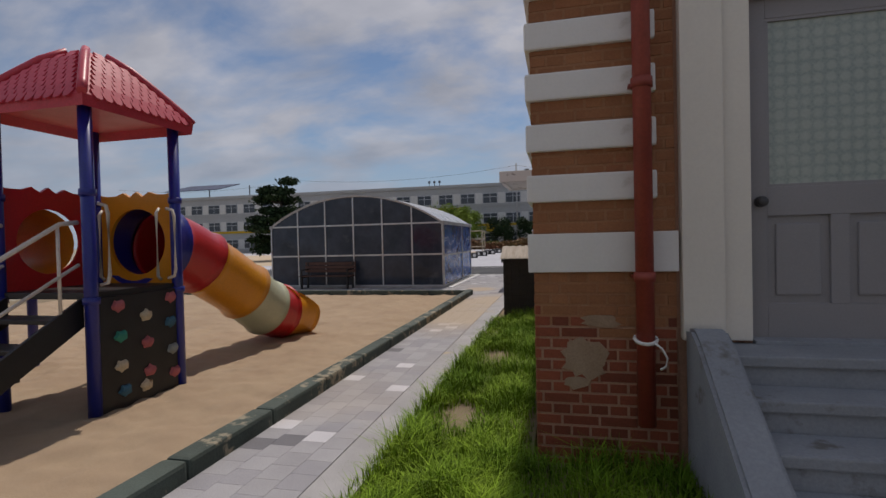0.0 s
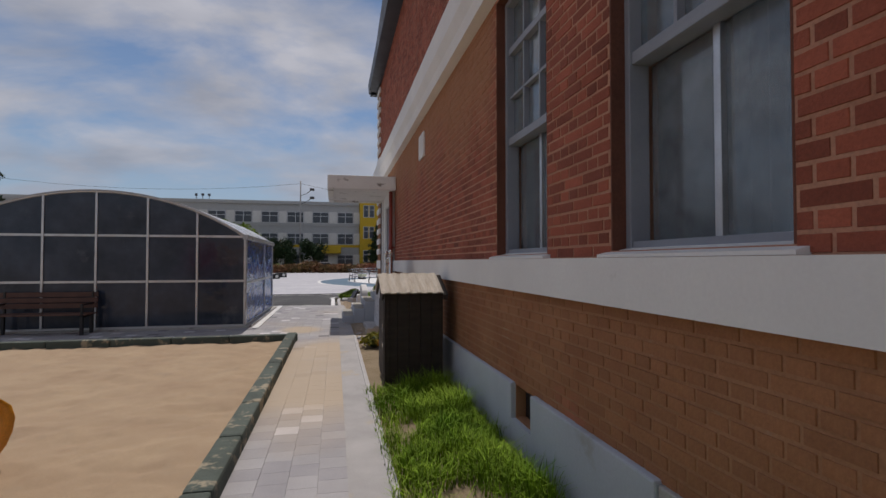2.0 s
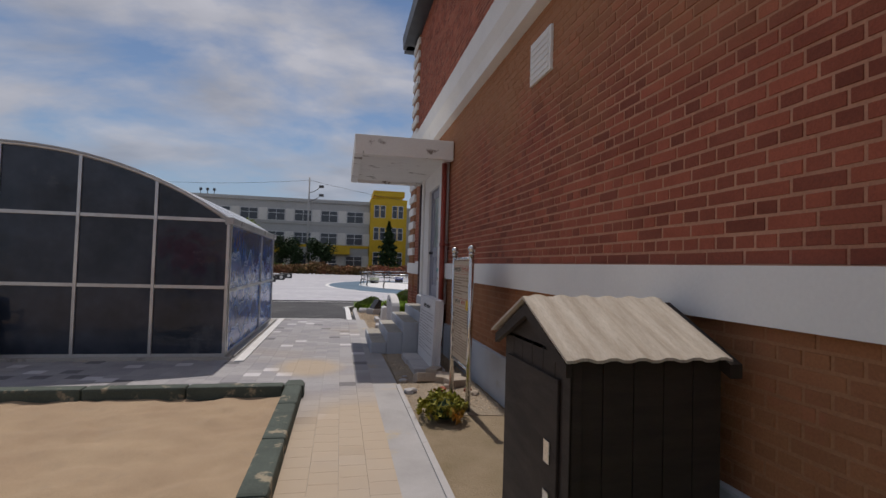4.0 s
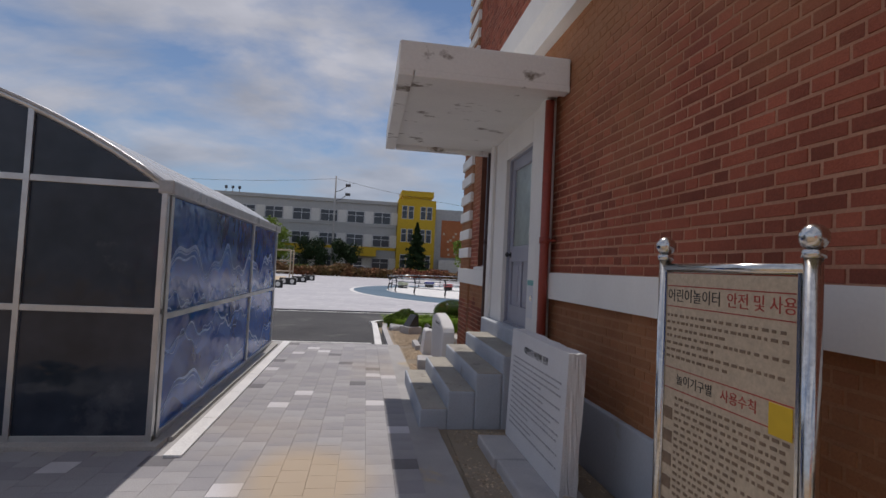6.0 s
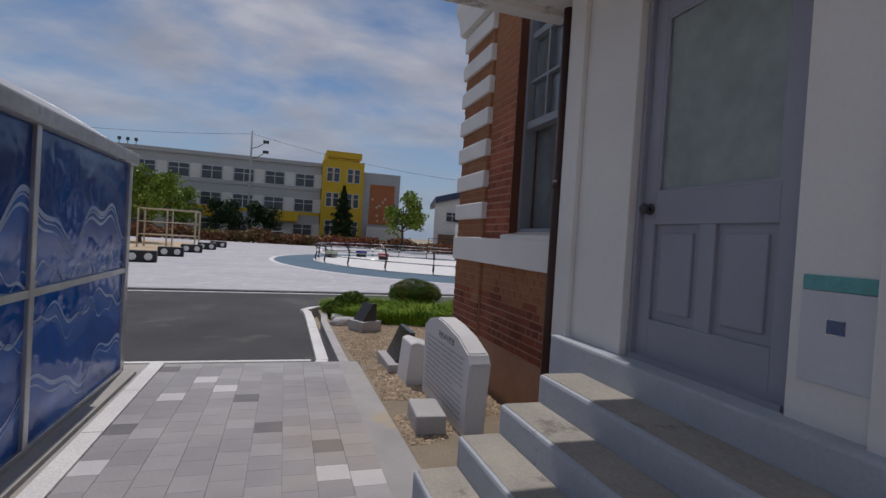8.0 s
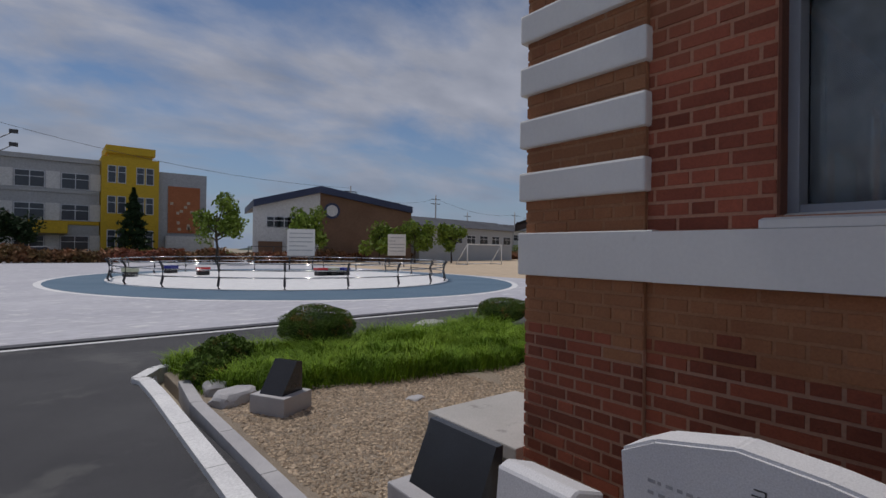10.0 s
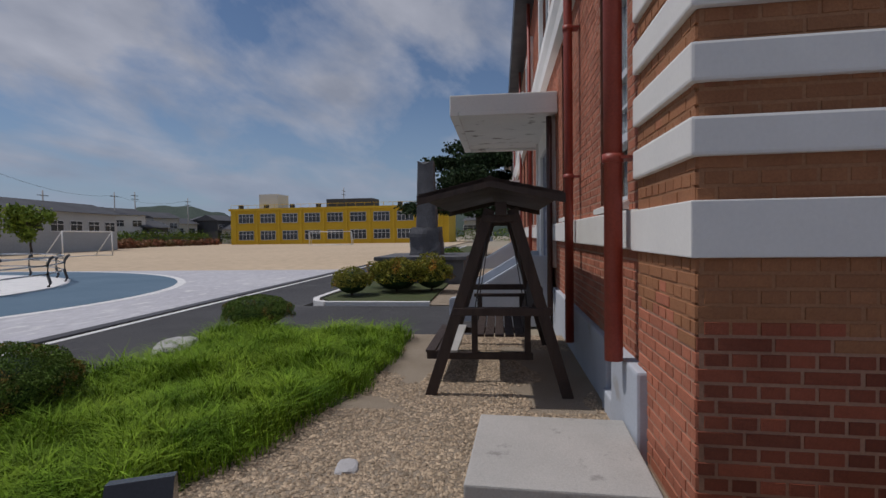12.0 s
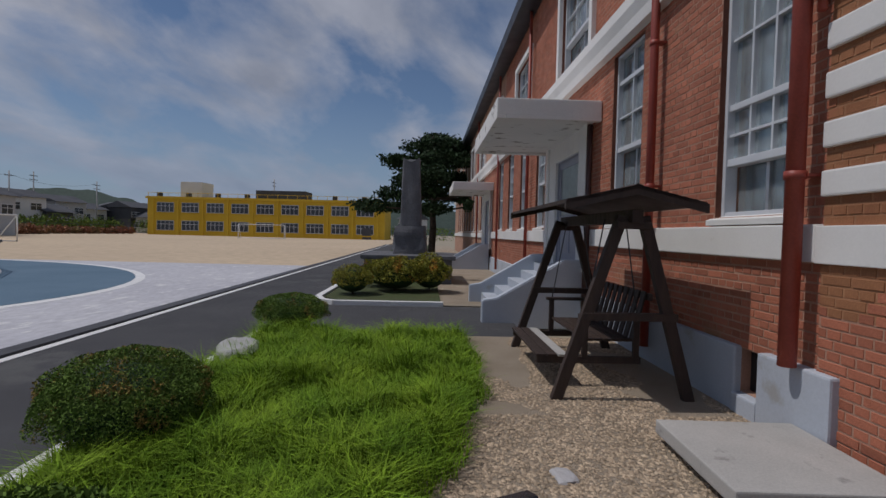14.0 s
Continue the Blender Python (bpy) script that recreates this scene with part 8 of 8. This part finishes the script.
power_line([(-90, 84, 13.6), (-48, 83, 13.4), (-6.7, 80.8, 13.6), (33, 82, 10.5)], "thin overhead cable before the school")
power_line([(33, 82, 10), (52, 86, 10.6), (86, 99, 10.2), (104, 96, 10.3)], "thin overhead cable beyond the field")


def notice_boards():
    for x, y, w in ((11.9, 49.5, 1.9), (22.3, 53, 1.6), (60, 80, 2.6)):
        b = thing("notice_board", pose(x, y, -0.1, 0, 0, -30), "white notice board on two posts", "notice board", "white notice boards")
        part("board", box(-w / 2, w / 2, -0.04, 0.04, 1.0, 2.9, 0.01), M_WHITE, b)
        for xx in (-w / 2 + 0.15, w / 2 - 0.15):
            part("post", tube((xx, 0.08, 0), (xx, 0.08, 2.9), 0.05, n=8), M_WIRE, b)
        bm = bmesh.new()
        text_bars(bm, -w / 2 + 0.15, w / 2 - 0.15, 2.6, 5, 0.3, 0.07, -0.042, random.Random(3), (0.3, 1.0))
        part("print", bm, M_GREYWALL, b)


notice_boards()


def fence_line(x0, y0, x1, y1, h, label):
    f = thing("field_fence", ID, label, "fence")
    a, b = Vector((x0, y0, 0)), Vector((x1, y1, 0))
    n = int((b - a).length / 3)
    for k in range(n + 1):
        p = a.lerp(b, k / n)
        part("post", tube((p.x, p.y, -0.2), (p.x, p.y, h), 0.05, n=6), M_WIRE, f)
    for z in (0.3, h * 0.6, h):
        part("rail", tube((x0, y0, z), (x1, y1, z), 0.035, n=6), M_WIRE, f)


fence_line(14, 68, 75, 86, 1.6, "dark metal fence along the field")
fence_line(75, 86, 96, 84, 1.6, "dark metal fence along the field")


def hills():
    """Low wooded hills on the horizon."""
    vs, fs = [], []
    n = 160
    for k in range(n + 1):
        a = -0.3 + 1.6 * k / n
        r = 420
        x, y = r * math.cos(a), r * math.sin(a)
        h = max(0, 19 + 18 * noise.noise((a * 5, 0, 0)) + 4 * noise.noise((a * 40, 0, 0))) * min(1, k / 12, (n - k) / 12)
        vs += [(x, y, -5), (x * 1.08, y * 1.08, h), (x * 1.5, y * 1.5, h * 0.8), (x * 1.6, y * 1.6, -5)]
    for k in range(n):
        o = 4 * k
        for j in range(3):
            fs.append((o + j, o + 4 + j, o + 5 + j, o + 1 + j))
    solid("backdrop_hills", soup("backdrop_hills", vs, fs, M_HILL, True), None, ID, "low wooded hills on the horizon", "hills", kind="structure")


hills()


def parked_car(m):
    c = thing("parked_car", m, "small silver car parked behind the hedge", "car")
    out = [(-2.0, 0.30), (-2.05, 0.62), (-1.75, 0.85), (-1.15, 0.92), (-0.6, 1.40), (0.7, 1.45), (1.45, 0.98), (1.95, 0.88), (2.05, 0.55), (2.0, 0.30)]
    bm = prism(out, -0.8, 0.8, "y")
    bmesh.ops.bevel(bm, geom=bm.edges[:], offset=0.06, segments=2, affect="EDGES")
    part("body", bm, M_ALU, c)
    part("side_window", prism([(-1.0, 0.95), (-0.55, 1.34), (0.65, 1.38), (1.2, 0.98)], -0.815, -0.79, "y"), M_FARGLASS, c)
    for x in (-1.25, 1.25):
        for y in (-0.8, 0.62):
            part("wheel", tube((x, y - 0.02, 0.32), (x, y + 0.2, 0.32), 0.32, n=18), M_BLACK, c)


parked_car(pose(-3.0, 73.2, PLAZA_Z, 0, 0, 5))

# ---- pieces of walls and pavements ----
brickwork()


def pavers():
    """Square pavers, 0.2 m, laid on the sandy bed; the stretch between shelter and steps one by one."""
    me_v = [(-0.0996, -0.0996, -0.01), (0.0996, -0.0996, -0.01), (0.0996, 0.0996, -0.01), (-0.0996, 0.0996, -0.01), (-0.0988, -0.0988, 0), (0.0988, -0.0988, 0), (0.0988, 0.0988, 0), (-0.0988, 0.0988, 0)]
    me_f = [(4, 5, 6, 7), (0, 1, 5, 4), (1, 2, 6, 5), (2, 3, 7, 6), (3, 0, 4, 7)]
    near = soup("paver", me_v, me_f, M_TILE)
    host = bpy.data.objects["paving_base"]
    vs, fs = [], []
    count = 0
    for i in range(70):
        for j in range(132):
            x, y = -15.9 + 0.2 * i + 0.7 - 0.02, -8.9 + 0.2 * j
            off = 0.1 if i % 2 else 0.0
            y += off
            if y > 17.35 or x > -1.12 or (y < 9.99 and x < -2.06):
                continue
            if y > 10.4 and x > -1.2:
                continue
            if x < -3.2 and y > 11.8:
                continue
            if 11.6 < y < 14.7 and x > -3.05 and count < 300:
                o = new("paver", near)
                o.parent = host
                o.location = (x, y, 0.0)
                count += 1
            else:
                o = len(vs)
                vs += [(x + a, y + b, c) for a, b, c in me_v]
                fs += [tuple(k + o for k in f) for f in me_f]
    part("pavers", soup("pavers", vs, fs, M_TILES), None, host, "grey concrete pavers with pale and dark ones", "stuff")


pavers()
